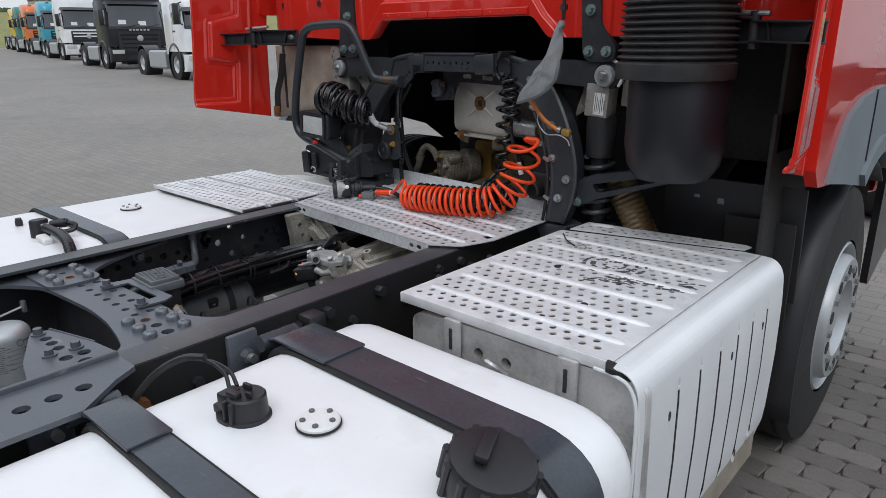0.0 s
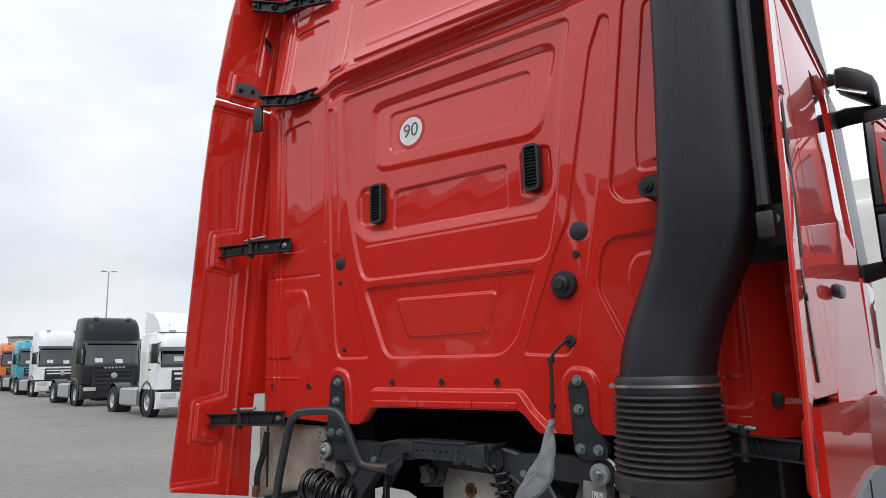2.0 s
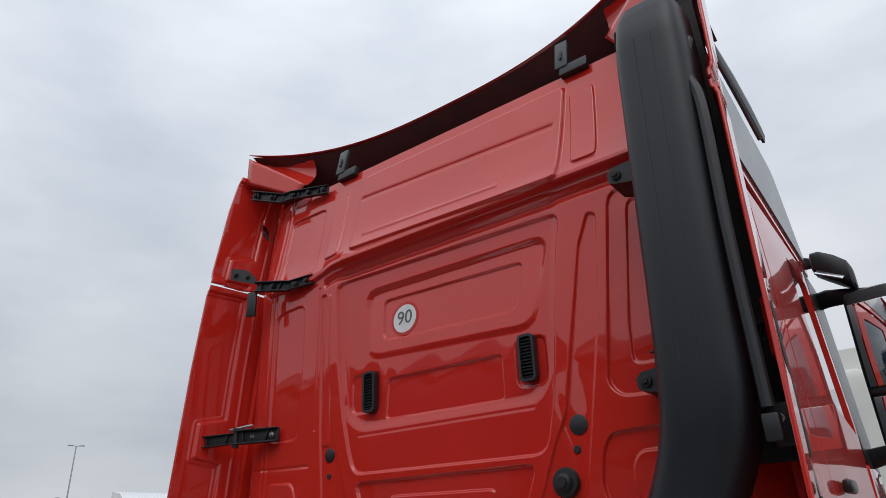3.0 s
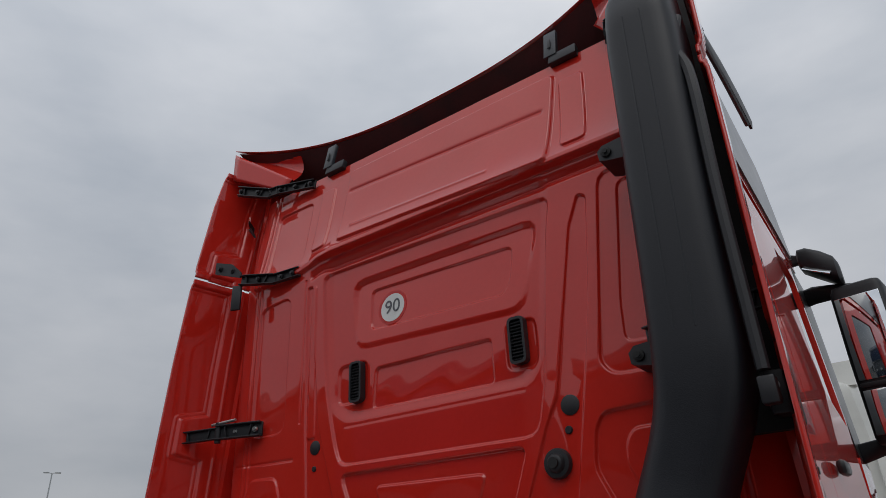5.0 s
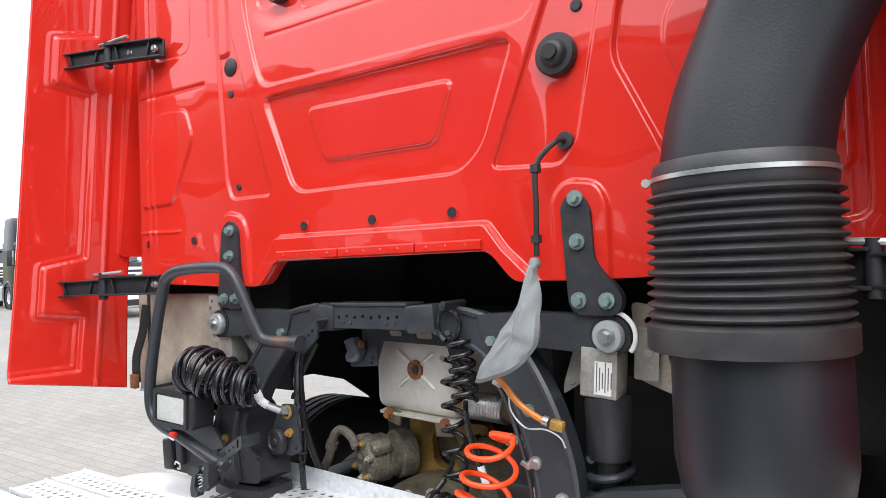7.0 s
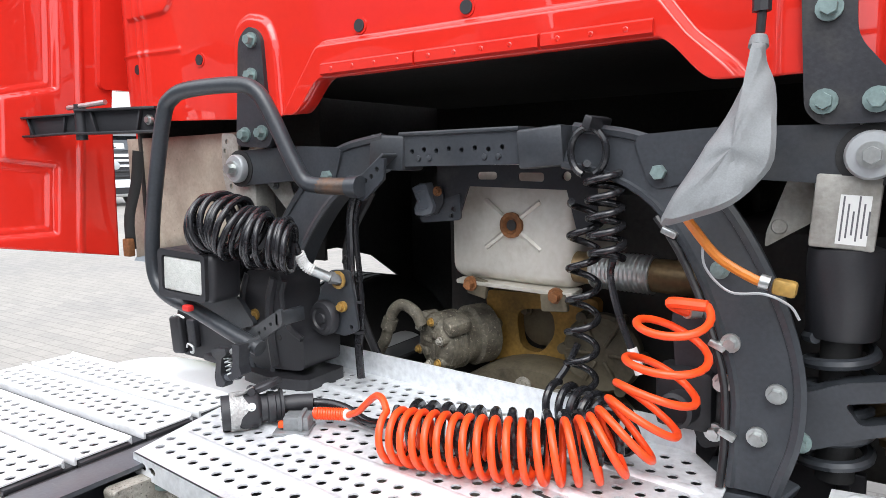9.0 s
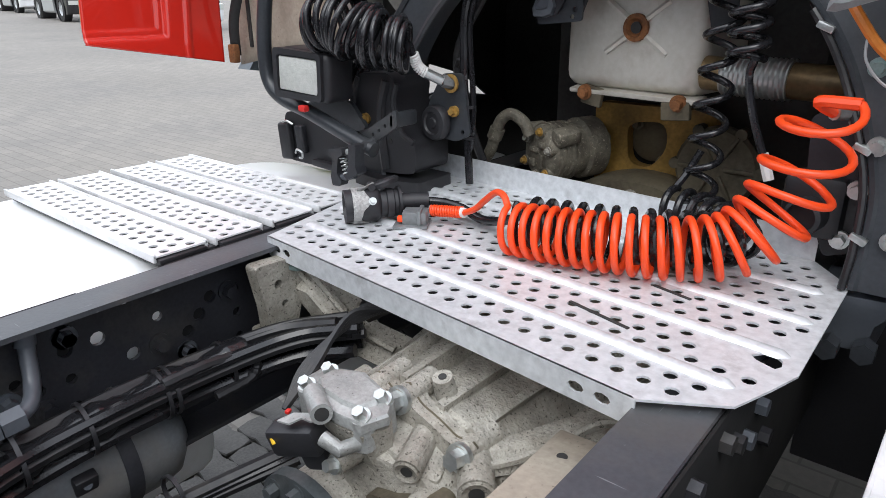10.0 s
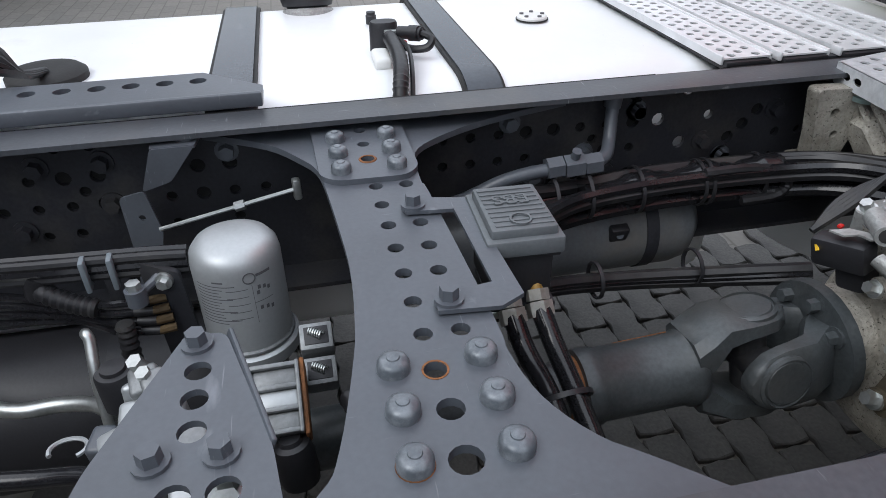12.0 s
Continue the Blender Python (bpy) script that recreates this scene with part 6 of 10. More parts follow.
OUTER = [(0.20, 1.492), (0.30, 1.475), (0.375, 1.438), (0.45, 1.354), (0.51, 1.25), (0.545, 1.15), (0.548, 1.06), (0.525, 0.975)]
INNER = [(0.468, 0.975), (0.470, 1.05), (0.460, 1.14), (0.405, 1.275), (0.335, 1.37), (0.25, 1.418), (0.18, 1.432)]
outer = [p.to_2d() for p in bend([(x, z, 0) for x, z in OUTER], 4)]
inner = [p.to_2d() for p in bend([(x, z, 0) for x, z in INNER], 4)]

def lean(z):
    """The legs stand forward of the beam at their feet."""
    return -0.065 * max(0.0, 1.42 - z) / 0.37


for s in (-1, 1):
    bm = slab(bmesh.new(), [(s * p.x, p.y) for p in outer + inner], [], FACE, 0.0, 0.060)
    for v in bm.verts:
        v.co.y += lean(v.co.z)
    leg = part("arch_leg", bm, SUSP, susp, "curved pressed steel leg")
    part("leg_flange", sweep(bmesh.new(), [(s * p.x, 0.002 + lean(p.y), p.y) for p in outer], 0.009, 6), SUSP, leg)
    part("leg_flange", sweep(bmesh.new(), [(s * p.x, 0.002 + lean(p.y), p.y) for p in inner], 0.007, 6), SUSP, leg)
    bolts(leg, [(s * 0.342, -0.003, 1.418)], (0, -1, 0), 0.0125, 0.012, TEAL_BOLT, label="pale coated bolt")
    bolts(leg, [(s * 0.437, lean(1.277), 1.277)], (0, -1, 0), 0.0095, 0.010, TEAL_BOLT, label="pale coated bolt")
    bolts(leg, [(s * 0.521, -0.057, 1.114), (s * 0.50, -0.068, 1.052), (s * 0.458, -0.045, 1.175)], (0, -1, 0), 0.0095, 0.010, STEEL)
    arm = part("rocker_arm", slab(bmesh.new(), rounded([(s * 0.30, 1.475), (s * 0.42, 1.482), (s * 0.60, 1.478), (s * 0.655, 1.455), (s * 0.655, 1.41), (s * 0.60, 1.398), (s * 0.42, 1.41), (s * 0.33, 1.39)][::s], 0.02), [], FACE, -0.008, 0.05), SUSP, susp, "flat dark steel arm")
    part("bush", lathe(bmesh.new(), [(0.032, 0), (0.032, 0.012), (0.029, 0.016), (0.018, 0.017), (0.018, 0.019)], (s * 0.615, -0.012, 1.437), (0, -1, 0), 24), CANISTER, arm, "steel bush washer")
    bolts(arm, [(s * 0.615, -0.031, 1.437)], (0, -1, 0), 0.012, 0.014, STEEL)
    part("bush_rubber", lathe(bmesh.new(), [(0.042, 0), (0.042, 0.03)], (s * 0.615, 0.020, 1.437), (0, -1, 0), 24), RUBBER, arm)
    part("arm_bracket", slab(bmesh.new(), rounded([(s * 0.63, 1.50), (s * 0.68, 1.49), (s * 0.72, 1.31), (s * 0.64, 1.34)][::s], 0.015), [circle(s * 0.665, 1.46, 0.009, 10)], FACE, 0.075, 0.006), BEIGE, susp)
BEAM_HOLES = [(-0.13 + 0.028 * k, 1.462 + 0.003 * (k % 2)) for k in range(8)]
top = part("arch_beam", slab(bmesh.new(), rounded([(-0.24, 1.434), (0.18, 1.434), (0.18, 1.492), (-0.24, 1.492)], 0.005), [circle(x, z, 0.0048, 10) for x, z in BEAM_HOLES], FACE, 0.002, 0.010), SUSP, susp, "straight drilled top beam")
part("beam_back", box(bmesh.new(), (-0.03, 0.046, 1.463), (0.42, 0.044, 0.056), bev=0.004), VOID, top)
part("beam_lip", box(bmesh.new(), (-0.03, 0.035, 1.496), (0.26, 0.076, 0.008), bev=0.003), SUSP, top)
for x in (-0.19, 0.14):
    part("beam_joint", box(bmesh.new(), (x, 0.032, 1.462), (0.085, 0.074, 0.068), (0, 4 if x < 0 else -4, 0), 0.006), SUSP, top)
for x in (-0.115, -0.09, 0.03, 0.058):
    part("rivet", lathe(bmesh.new(), [(0.006, 0), (0.005, 0.003), (0, 0.004)], (x, 0.002, 1.449), (0, -1, 0), 10), SUSP, top)

leg_line = [Vector((p.x - 0.012, lean(p.y) - 0.006, p.y)) for p in inner if p.y < 1.36]
lcb = part("leg_cable", sweep(bmesh.new(), leg_line, 0.0055, 8), CABLE, susp, "thin black cable along the leg")
for k in (4, 9, 14):
    if k < len(leg_line):
        part("cable_clip", box(bmesh.new(), leg_line[k] + Vector((0.004, -0.003, 0)), (0.024, 0.014, 0.010), (0, 25, 0), 0.002), STEEL, lcb, "bright cable clip")

# right damper and spring
damper = thing("cab_damper", (0.59, 0.03, 0.97), "cab damper with grey steel head, printed label and black sleeve", "damper")
hd = part("damper_head", box(bmesh.new(), (0.588, 0.020, 1.362), (0.078, 0.062, 0.10), (0, 4, 0), 0.004), SHEET, damper, "grey steel damper head")
lb = part("label", box(bmesh.new(), (0.598, -0.0122, 1.352), (0.036, 0.0012, 0.066), (0, 4, 0), 0.0), LABEL, hd, "white printed label")
for k in range(6):
    part("print_bar", box(bmesh.new(), (0.585 + 0.006 * k, -0.0131, 1.354 - 0.003 * (k % 3)), (0.0022, 0.0006, 0.06 - 0.014 * (k % 3)), (0, 4, 0), 0.0), PRINT, lb)
part("sleeve", lathe(bmesh.new(), [(0.043, 0.0), (0.046, 0.004), (0.048, 0.11), (0.046, 0.125), (0.03, 0.13)], (0.590, 0.03, 1.185), (0, 0, 1), 28), BLACK, damper, "black plastic sleeve")
part("damper_rod", cyl(bmesh.new(), (0.590, 0.03, 0.975), (0.590, 0.03, 1.20), 0.026, n=18), RUBBER, damper, "black damper body")
part("damper_spring", sweep(bmesh.new(), coil((0.590, 0.03, 1.185), (0.590, 0.03, 0.985), 0.042, 5.5, 24), 0.0085, 8), SUSP, damper, "dark grey coil spring")
part("sensor_cable", sweep(bmesh.new(), [Vector((0.618 + 0.047 * math.cos(a), -0.004, 1.437 + 0.047 * math.sin(a))) for a in np.linspace(2.0, -0.7, 18)], 0.005, 8), LABEL, damper, "white corrugated cable")
damper_l = thing("cab_damper", (-0.60, 0.03, 1.1), "dusty grey cab damper beside the hoop", "damper")
part("damper_head", box(bmesh.new(), (-0.616, 0.035, 1.362), (0.068, 0.06, 0.100), (0, -3, 0), 0.006), SHEET, damper_l, "dusty steel head")
part("mount_sheet", slab(bmesh.new(), rounded([(-0.714, 1.522), (-0.672, 1.520), (-0.654, 1.503), (-0.662, 1.45), (-0.646, 1.372), (-0.708, 1.380), (-0.720, 1.43)], 0.006), [circle(-0.698, 1.502, 0.006, 8), circle(-0.706, 1.48, 0.006, 8), circle(-0.690, 1.395, 0.007, 8)], FACE, 0.024, 0.006), SHEET, damper_l, "galvanised mounting sheet")
sp = part("slanting_plate", slab(bmesh.new(), rounded([(-0.585, 1.412), (-0.500, 1.412), (-0.478, 1.350), (-0.474, 1.322), (-0.490, 1.320)], 0.006), [circle(-0.486, 1.338, 0.006, 8)], FACE, 0.032, 0.006), SHEET, damper_l, "pale pressed plate")
part("bolt", bolt(bmesh.new(), (-0.545, 0.032, 1.400), (0, -1, 0), 0.009, 0.008), BLOCK, sp)
part("sleeve", lathe(bmesh.new(), [(0.043, 0), (0.048, 0.11), (0.04, 0.13)], (-0.616, 0.035, 1.18), (0, 0, 1), 24), BLACK, damper_l)
for pts, bl in (([(0.484, 1.303), (0.486, 1.328), (0.518, 1.422), (0.563, 1.421), (0.578, 1.412), (0.545, 1.342)], ((0.555, 1.395), (0.503, 1.335))), ([(0.640, 1.345), (0.646, 1.455), (0.694, 1.442), (0.690, 1.343)], ((0.672, 1.40),))):
    mp_ = part("mount_plate", slab(bmesh.new(), rounded(pts, 0.006), [], FACE, 0.048, 0.006), SHEET, damper, "dusty pressed mounting plate")
    for x, z in bl:
        part("pressed_ring", lathe(bmesh.new(), [(0.012, 0), (0.010, 0.003), (0.005, 0.002), (0, 0.003)], (x, 0.0485, z), (0, -1, 0), 16), SHEET, mp_)

# stabiliser arm on the right
stab = thing("stabiliser_arm", (0.70, -0.02, 1.0), "black slotted stabiliser arm below the air intake", "stabiliser arm")
bm = slab(bmesh.new(), rounded([(0.525, 1.045), (0.535, 1.105), (0.60, 1.135), (0.92, 1.20), (0.925, 1.165), (0.62, 1.06), (0.56, 1.03)], 0.015), [rounded([(0.60, 1.105), (0.885, 1.172), (0.885, 1.162), (0.62, 1.078)], 0.008)], FACE, -0.03, 0.035)
part("arm", bm, SUSP, stab, "forked dark steel arm")
bolts(stab, [(0.549, -0.03, 1.042)], (0, -1, 0), 0.011, 0.012, TEAL_BOLT)
ex_low = thing("flexible_pipe", (0.70, 0.06, 0.96), "bronze coloured corrugated exhaust pipe", "exhaust pipe")
part("corrugated_pipe", lathe(bmesh.new(), [(0.046 + 0.004 * (k % 2), 0.008 * k) for k in range(32)], (0.78, 0.04, 0.90), (-0.52, 0.05, 0.85), 24), BRONZE, ex_low, "corrugated bronze pipe")
ft = part("foot_casting", loft(bmesh.new(), [[Vector(((0.455 + dx * k), -0.03 + dy * k, z)) for dx, dy in ((-0.035, -0.045), (0.075, -0.03), (0.095, 0.04), (0.03, 0.085), (-0.035, 0.08))] for z, k in ((0.870, 0.55), (0.915, 0.65), (0.945, 0.95), (0.957, 1.0), (0.961, 0.97))]), FRAME, susp, "cast foot of the arch")
for px, py in ((0.455, -0.075), (0.50, -0.06)):
    part("clamp_nut", cyl(bmesh.new(), (px, py, 0.885), (px, py - 0.03, 0.885), 0.017, n=6), SUSP, ft)
ft = part("foot_casting", loft(bmesh.new(), [[Vector((-(0.455 + dx * k), -0.03 + dy * k, z)) for dx, dy in ((-0.035, -0.045), (0.075, -0.03), (0.095, 0.04), (0.03, 0.085), (-0.035, 0.08))] for z, k in ((0.870, 0.55), (0.915, 0.65), (0.945, 0.95), (0.957, 1.0), (0.961, 0.97))]), FRAME, susp, "cast foot of the arch")
for px, py in ((0.455, -0.075), (0.50, -0.06)):
    part("clamp_nut", cyl(bmesh.new(), (-px, py, 0.885), (-px, py - 0.03, 0.885), 0.017, n=6), SUSP, ft)

# ---- left hose stand ----
stand = thing("hose_stand", (-0.50, -0.05, 0.97), "black bracket stand for air lines beside the walkway", "hose stand")
POST = [(-0.534, 1.216), (-0.552, 1.165), (-0.556, 1.105), (-0.536, 1.050), (-0.538, 1.013), (-0.517, 1.000), (-0.418, 1.006), (-0.369, 1.012), (-0.367, 1.080), (-0.405, 1.100), (-0.424, 1.161), (-0.416, 1.198), (-0.44, 1.222)]
ps = part("stand_post", slab(bmesh.new(), rounded(POST, 0.016), [], FACE, -0.076, 0.11), BLACK, stand, "broad black pressed post")
part("post_fold", sweep(bmesh.new(), bend([(-0.446, -0.076, 1.205), (-0.463, -0.078, 1.145), (-0.462, -0.078, 1.07), (-0.457, -0.076, 1.012)], 6), 0.011, 8), BLACK, ps, "rounded fold")
part("post_edge", sweep(bmesh.new(), bend([(-0.532, -0.074, 1.208), (-0.549, -0.076, 1.165), (-0.552, -0.076, 1.105), (-0.535, -0.076, 1.052)], 6), 0.008, 8), BLACK, ps)
part("post_edge", sweep(bmesh.new(), bend([(-0.418, -0.074, 1.200), (-0.427, -0.076, 1.161), (-0.409, -0.076, 1.102), (-0.372, -0.076, 1.080)], 6), 0.007, 8), BLACK, ps)
part("post_hole", lathe(bmesh.new(), [(0.006, 0), (0.006, 0.001), (0, 0.001)], (-0.44, -0.0765, 1.075), (0, -1, 0), 12), VOID, ps)
part("hoop_bracket", slab(bmesh.new(), rounded([(-0.470, 1.089), (-0.449, 1.106), (-0.352, 1.163), (-0.350, 1.128), (-0.429, 1.079), (-0.456, 1.064)], 0.008), [circle(-0.420, 1.104, 0.0042, 10), circle(-0.402, 1.115, 0.0042, 10), circle(-0.384, 1.126, 0.0042, 10)], FACE, -0.148, 0.006), SUSP, stand, "drilled black bracket under the hoop")
part("bracket_arm", box(bmesh.new(), (-0.366, -0.112, 1.138), (0.014, 0.072, 0.030), (0, 0, 0), 0.004), SUSP, stand)
part("stand_foot", slab(bmesh.new(), rounded([(-0.545, -0.095), (-0.45, -0.112), (-0.352, -0.085), (-0.352, 0.03), (-0.545, 0.03)], 0.012), [], lambda u, v, w: Vector((u, v, w)), 0.970, 0.026), BLACK, stand, "black cast foot")
hg = part("side_housing", slab(bmesh.new(), rounded([(-0.905, 1.085), (-0.600, 1.118), (-0.560, 1.07), (-0.565, 0.958), (-0.745, 0.952), (-0.900, 0.955), (-0.925, 0.99)], 0.016), [], FACE, 0.0, 0.12), BLACK, stand, "black plastic housing with clips")
part("housing_rib", box(bmesh.new(), (-0.895, -0.010, 1.01), (0.045, 0.024, 0.10), (0, -5, 0), 0.009, 3), BLACK, hg)
part("housing_rib", box(bmesh.new(), (-0.835, -0.008, 1.02), (0.030, 0.020, 0.075), (0, -5, 0), 0.006, 3), FRAME_DARK, hg)
part("housing_ledge", box(bmesh.new(), (-0.715, -0.008, 0.962), (0.15, 0.020, 0.018), (0, 3, 0), 0.005), BLACK, hg)
part("wire_clip", sweep(bmesh.new(), bend([(-0.850, -0.020, 0.984), (-0.835, -0.026, 0.996), (-0.815, -0.026, 0.990), (-0.822, -0.022, 0.974), (-0.838, -0.018, 0.972)], 5), 0.003, 6), STEEL, hg, "bright wire clip")
part("wire_clip", sweep(bmesh.new(), bend([(-0.890, -0.024, 1.062), (-0.870, -0.026, 1.068), (-0.852, -0.020, 1.060)], 5), 0.003, 6), STEEL, hg, "bright wire clip")
part("hose_guide", slab(bmesh.new(), rounded([(-0.729, 1.122), (-0.653, 1.152), (-0.538, 1.156), (-0.489, 1.101), (-0.545, 1.086)], 0.012), [], FACE, -0.10, 0.012), SUSP, stand, "folded dark guide plate")
for p in ((-0.512, -0.078, 1.118),):
    part("brass_bolt", bolt(bmesh.new(), p, (0, -1, 0), 0.009, 0.01), BRASS, stand)
part("stand_cable", sweep(bmesh.new(), bend([(-0.285, 0.03, 1.42), (-0.300, 0.01, 1.34), (-0.295, 0.0, 1.26), (-0.295, 0.0, 1.20), (-0.288, 0.0, 1.15), (-0.285, 0.0, 1.08), (-0.280, 0.0, 0.99)], 6), 0.0085, 9), HOSE, stand, "sleeved black cable")
part("stand_cable", sweep(bmesh.new(), bend([(-0.272, 0.03, 1.41), (-0.288, 0.012, 1.32), (-0.277, 0.006, 1.20), (-0.273, 0.004, 1.15), (-0.277, 0.004, 1.09), (-0.282, 0.002, 1.06)], 6), 0.006, 8), HOSE, stand)
part("stand_cable", sweep(bmesh.new(), bend([(-0.318, 0.004, 1.235), (-0.308, 0.0, 1.248), (-0.296, 0.0, 1.24), (-0.290, 0.0, 1.21)], 6), 0.0055, 8), CABLE, stand)
for z in (1.155, 1.09):
    part("cable_tie", lathe(bmesh.new(), [(0.0130, -0.003), (0.0145, -0.003), (0.0145, 0.003), (0.0130, 0.003), (0.0130, -0.003)], (-0.283, 0.002, z), (0, 0, 1), 14, caps=False), BLACK, stand)
part("stand_spring", sweep(bmesh.new(), coil((-0.567, -0.085, 1.17), (-0.567, -0.085, 1.105), 0.006, 11, 10), 0.0018, 5), STEEL, stand, "small tension spring")
ch = part("coupling_head", slab(bmesh.new(), rounded([(-0.500, 1.074), (-0.457, 1.080), (-0.456, 1.066), (-0.470, 1.059), (-0.477, 1.024), (-0.464, 1.008), (-0.470, 0.997), (-0.493, 0.996), (-0.496, 1.016), (-0.486, 1.054), (-0.501, 1.060)], 0.004), [], FACE, -0.205, 0.022), FRAME_DARK, stand, "cast dark coupling clamp")
part("clamp_jaw", slab(bmesh.new(), rounded([(-0.441, 1.090), (-0.419, 1.090), (-0.424, 1.045), (-0.418, 1.030), (-0.452, 1.012), (-0.462, 1.022), (-0.444, 1.045)], 0.004), [], FACE, -0.200, 0.026), FRAME_DARK, ch, "cast jaw")
part("clamp_pin", cyl(bmesh.new(), (-0.485, -0.192, 1.066), (-0.430, -0.188, 1.076), 0.006, n=10), STEEL, ch)
part("clamp_pin", cyl(bmesh.new(), (-0.480, -0.194, 1.012), (-0.436, -0.190, 1.024), 0.008, n=10), FRAME, ch)
part("clamp_spring", sweep(bmesh.new(), coil((-0.463, -0.196, 1.058), (-0.455, -0.196, 1.026), 0.007, 4, 12), 0.0018, 5), STEEL, ch)
part("stand_arm", sweep(bmesh.new(), [(-0.435, -0.19, 1.075), (-0.425, -0.165, 1.085), (-0.42, -0.14, 1.09)], 0.010, 8), SUSP, stand)

hoop = thing("grab_hoop", (-0.55, -0.17, 1.05), "bent grey steel tube hoop worn bare at its end", "grab handle")
part("hoop_tube", sweep(bmesh.new(), bend([(-0.41, -0.156, 1.074), (-0.474, -0.160, 1.094), (-0.60, -0.163, 1.135), (-0.685, -0.166, 1.158), (-0.730, -0.166, 1.190), (-0.740, -0.166, 1.250), (-0.720, -0.166, 1.36), (-0.662, -0.166, 1.545), (-0.630, -0.163, 1.588), (-0.580, -0.152, 1.603), (-0.475, -0.120, 1.606), (-0.435, -0.107, 1.592), (-0.406, -0.100, 1.55), (-0.362, -0.086, 1.45), (-0.337, -0.078, 1.408), (-0.300, -0.070, 1.400)], 6), 0.0165, 12), SUSP, hoop, "grey tube")
part("worn_end", cyl(bmesh.new(), (-0.308, -0.071, 1.400), (-0.225, -0.062, 1.398), 0.0168, n=14), TINGED, hoop, "worn rusty tube end")
part("end_clamp", lathe(bmesh.new(), [(0.021, -0.014), (0.021, 0.014)], (-0.222, -0.062, 1.398), (1, 0, 0), 16), SUSP, hoop)
part("hoop_bracket", slab(bmesh.new(), rounded([(-0.240, 1.398), (-0.170, 1.451), (-0.159, 1.452), (-0.163, 1.411), (-0.214, 1.369), (-0.236, 1.376)], 0.005), [circle(-0.207, 1.409, 0.005, 10), circle(-0.192, 1.417, 0.005, 10), circle(-0.178, 1.430, 0.005, 10)], FACE, -0.048, 0.008), SUSP, hoop, "drilled black end bracket")
part("bracket_flange", box(bmesh.new(), (-0.200, -0.022, 1.430), (0.095, 0.052, 0.006), (0, -37, 0), 0.002), SUSP, hoop)

lamp = thing("work_lamp", (-0.575, -0.16, 1.17), "square black work lamp with a clear ribbed lens on the hoop", "work lamp")
part("lamp_housing", box(bmesh.new(), (-0.572, -0.160, 1.220), (0.150, 0.085, 0.105), (0, 4, 4), 0.016, 3), BLACK, lamp, "black plastic housing")
part("lamp_lens", box(bmesh.new(), (-0.575, -0.203, 1.220), (0.118, 0.010, 0.072), (0, 4, 4), 0.008, 2), LENS, lamp, "clear lamp lens")
part("lamp_rim", slab(bmesh.new(), rounded([(-0.650, 1.172), (-0.508, 1.168), (-0.503, 1.266), (-0.645, 1.276)], 0.012), [rounded([(-0.638, 1.186), (-0.518, 1.180), (-0.514, 1.256), (-0.634, 1.262)], 0.01)], lambda u, v, w: Vector((u, w + (u + 0.575) * 0.07, v)), -0.210, 0.02), BLACK, lamp)
part("red_clip", box(bmesh.new(), (-0.568, -0.205, 1.152), (0.022, 0.016, 0.014), bev=0.004), SIGN_RED, lamp, "red clip")


# ---- coiled air lines ----
def coil_along(centres, r, turns, per=18, start=0.0, pace=None):
    """A helix round a bent line; r and pace (turns for a length) may differ at each centre."""
    line = bend(centres, 40)
    k01 = np.linspace(0, 1, len(line))
    many = lambda v: np.interp(k01, np.linspace(0, 1, len(v)), v) if isinstance(v, (list, tuple)) else np.full(len(line), v)
    rs, ps = many(r), many(pace or 1.0)
    seg = np.concatenate([[0], np.cumsum([(b - a).length for a, b in zip(line, line[1:])])])
    cum = np.concatenate([[0], np.cumsum(np.diff(seg) * (ps[1:] + ps[:-1]) / 2)])
    n = int(turns * per)
    u, out = None, []
    for i in range(n + 1):
        d = float(np.interp(cum[-1] * i / n, cum, seg))
        k = min(max(int(np.searchsorted(seg, d)), 1), len(line) - 1)
        f = (d - seg[k - 1]) / max(seg[k] - seg[k - 1], 1e-9)
        p, t = line[k - 1].lerp(line[k], float(f)), (line[k] - line[k - 1]).normalized()
        u = (Vector((0, 0, 1)) if u is None else u)
        u = (u - t * u.dot(t)).normalized()
        v = t.cross(u)
        a = start + 2 * math.pi * i / per
        out.append(p + float(rs[k - 1] + (rs[k] - rs[k - 1]) * f) * (u * math.cos(a) + v * math.sin(a)))
    return out


orange = thing("orange_air_line", (0.2, -0.2, 0.975), "bright orange coiled trailer air line lying on the walkway", "air line", "trailer lines")
CO = [(0.000, -0.256, 1.024), (0.07, -0.248, 1.026), (0.16, -0.23, 1.028), (0.25, -0.20, 1.030), (0.315, -0.165, 1.04), (0.355, -0.135, 1.075), (0.378, -0.115, 1.13), (0.392, -0.115, 1.19), (0.405, -0.125, 1.245)]
oc = coil_along([(x, y, z - 0.006) for x, y, z in CO], [0.039, 0.041, 0.042, 0.043, 0.046, 0.052, 0.055, 0.054, 0.042], 21.5, 22, 0.15, [1.3, 1.3, 1.25, 1.15, 0.95, 0.66, 0.5, 0.4, 0.36])
part("coil", sweep(bmesh.new(), oc, 0.0058, 10), ORANGE, orange, "orange coiled tube")
part("tail", sweep(bmesh.new(), bend([(-0.150, -0.194, 1.000), (-0.139, -0.197, 1.002), (-0.109, -0.205, 1.017), (-0.082, -0.215, 1.039), (-0.047, -0.230, 1.064), (-0.020, -0.246, 1.067), oc[0]], 6), 0.0058, 9), ORANGE, orange)
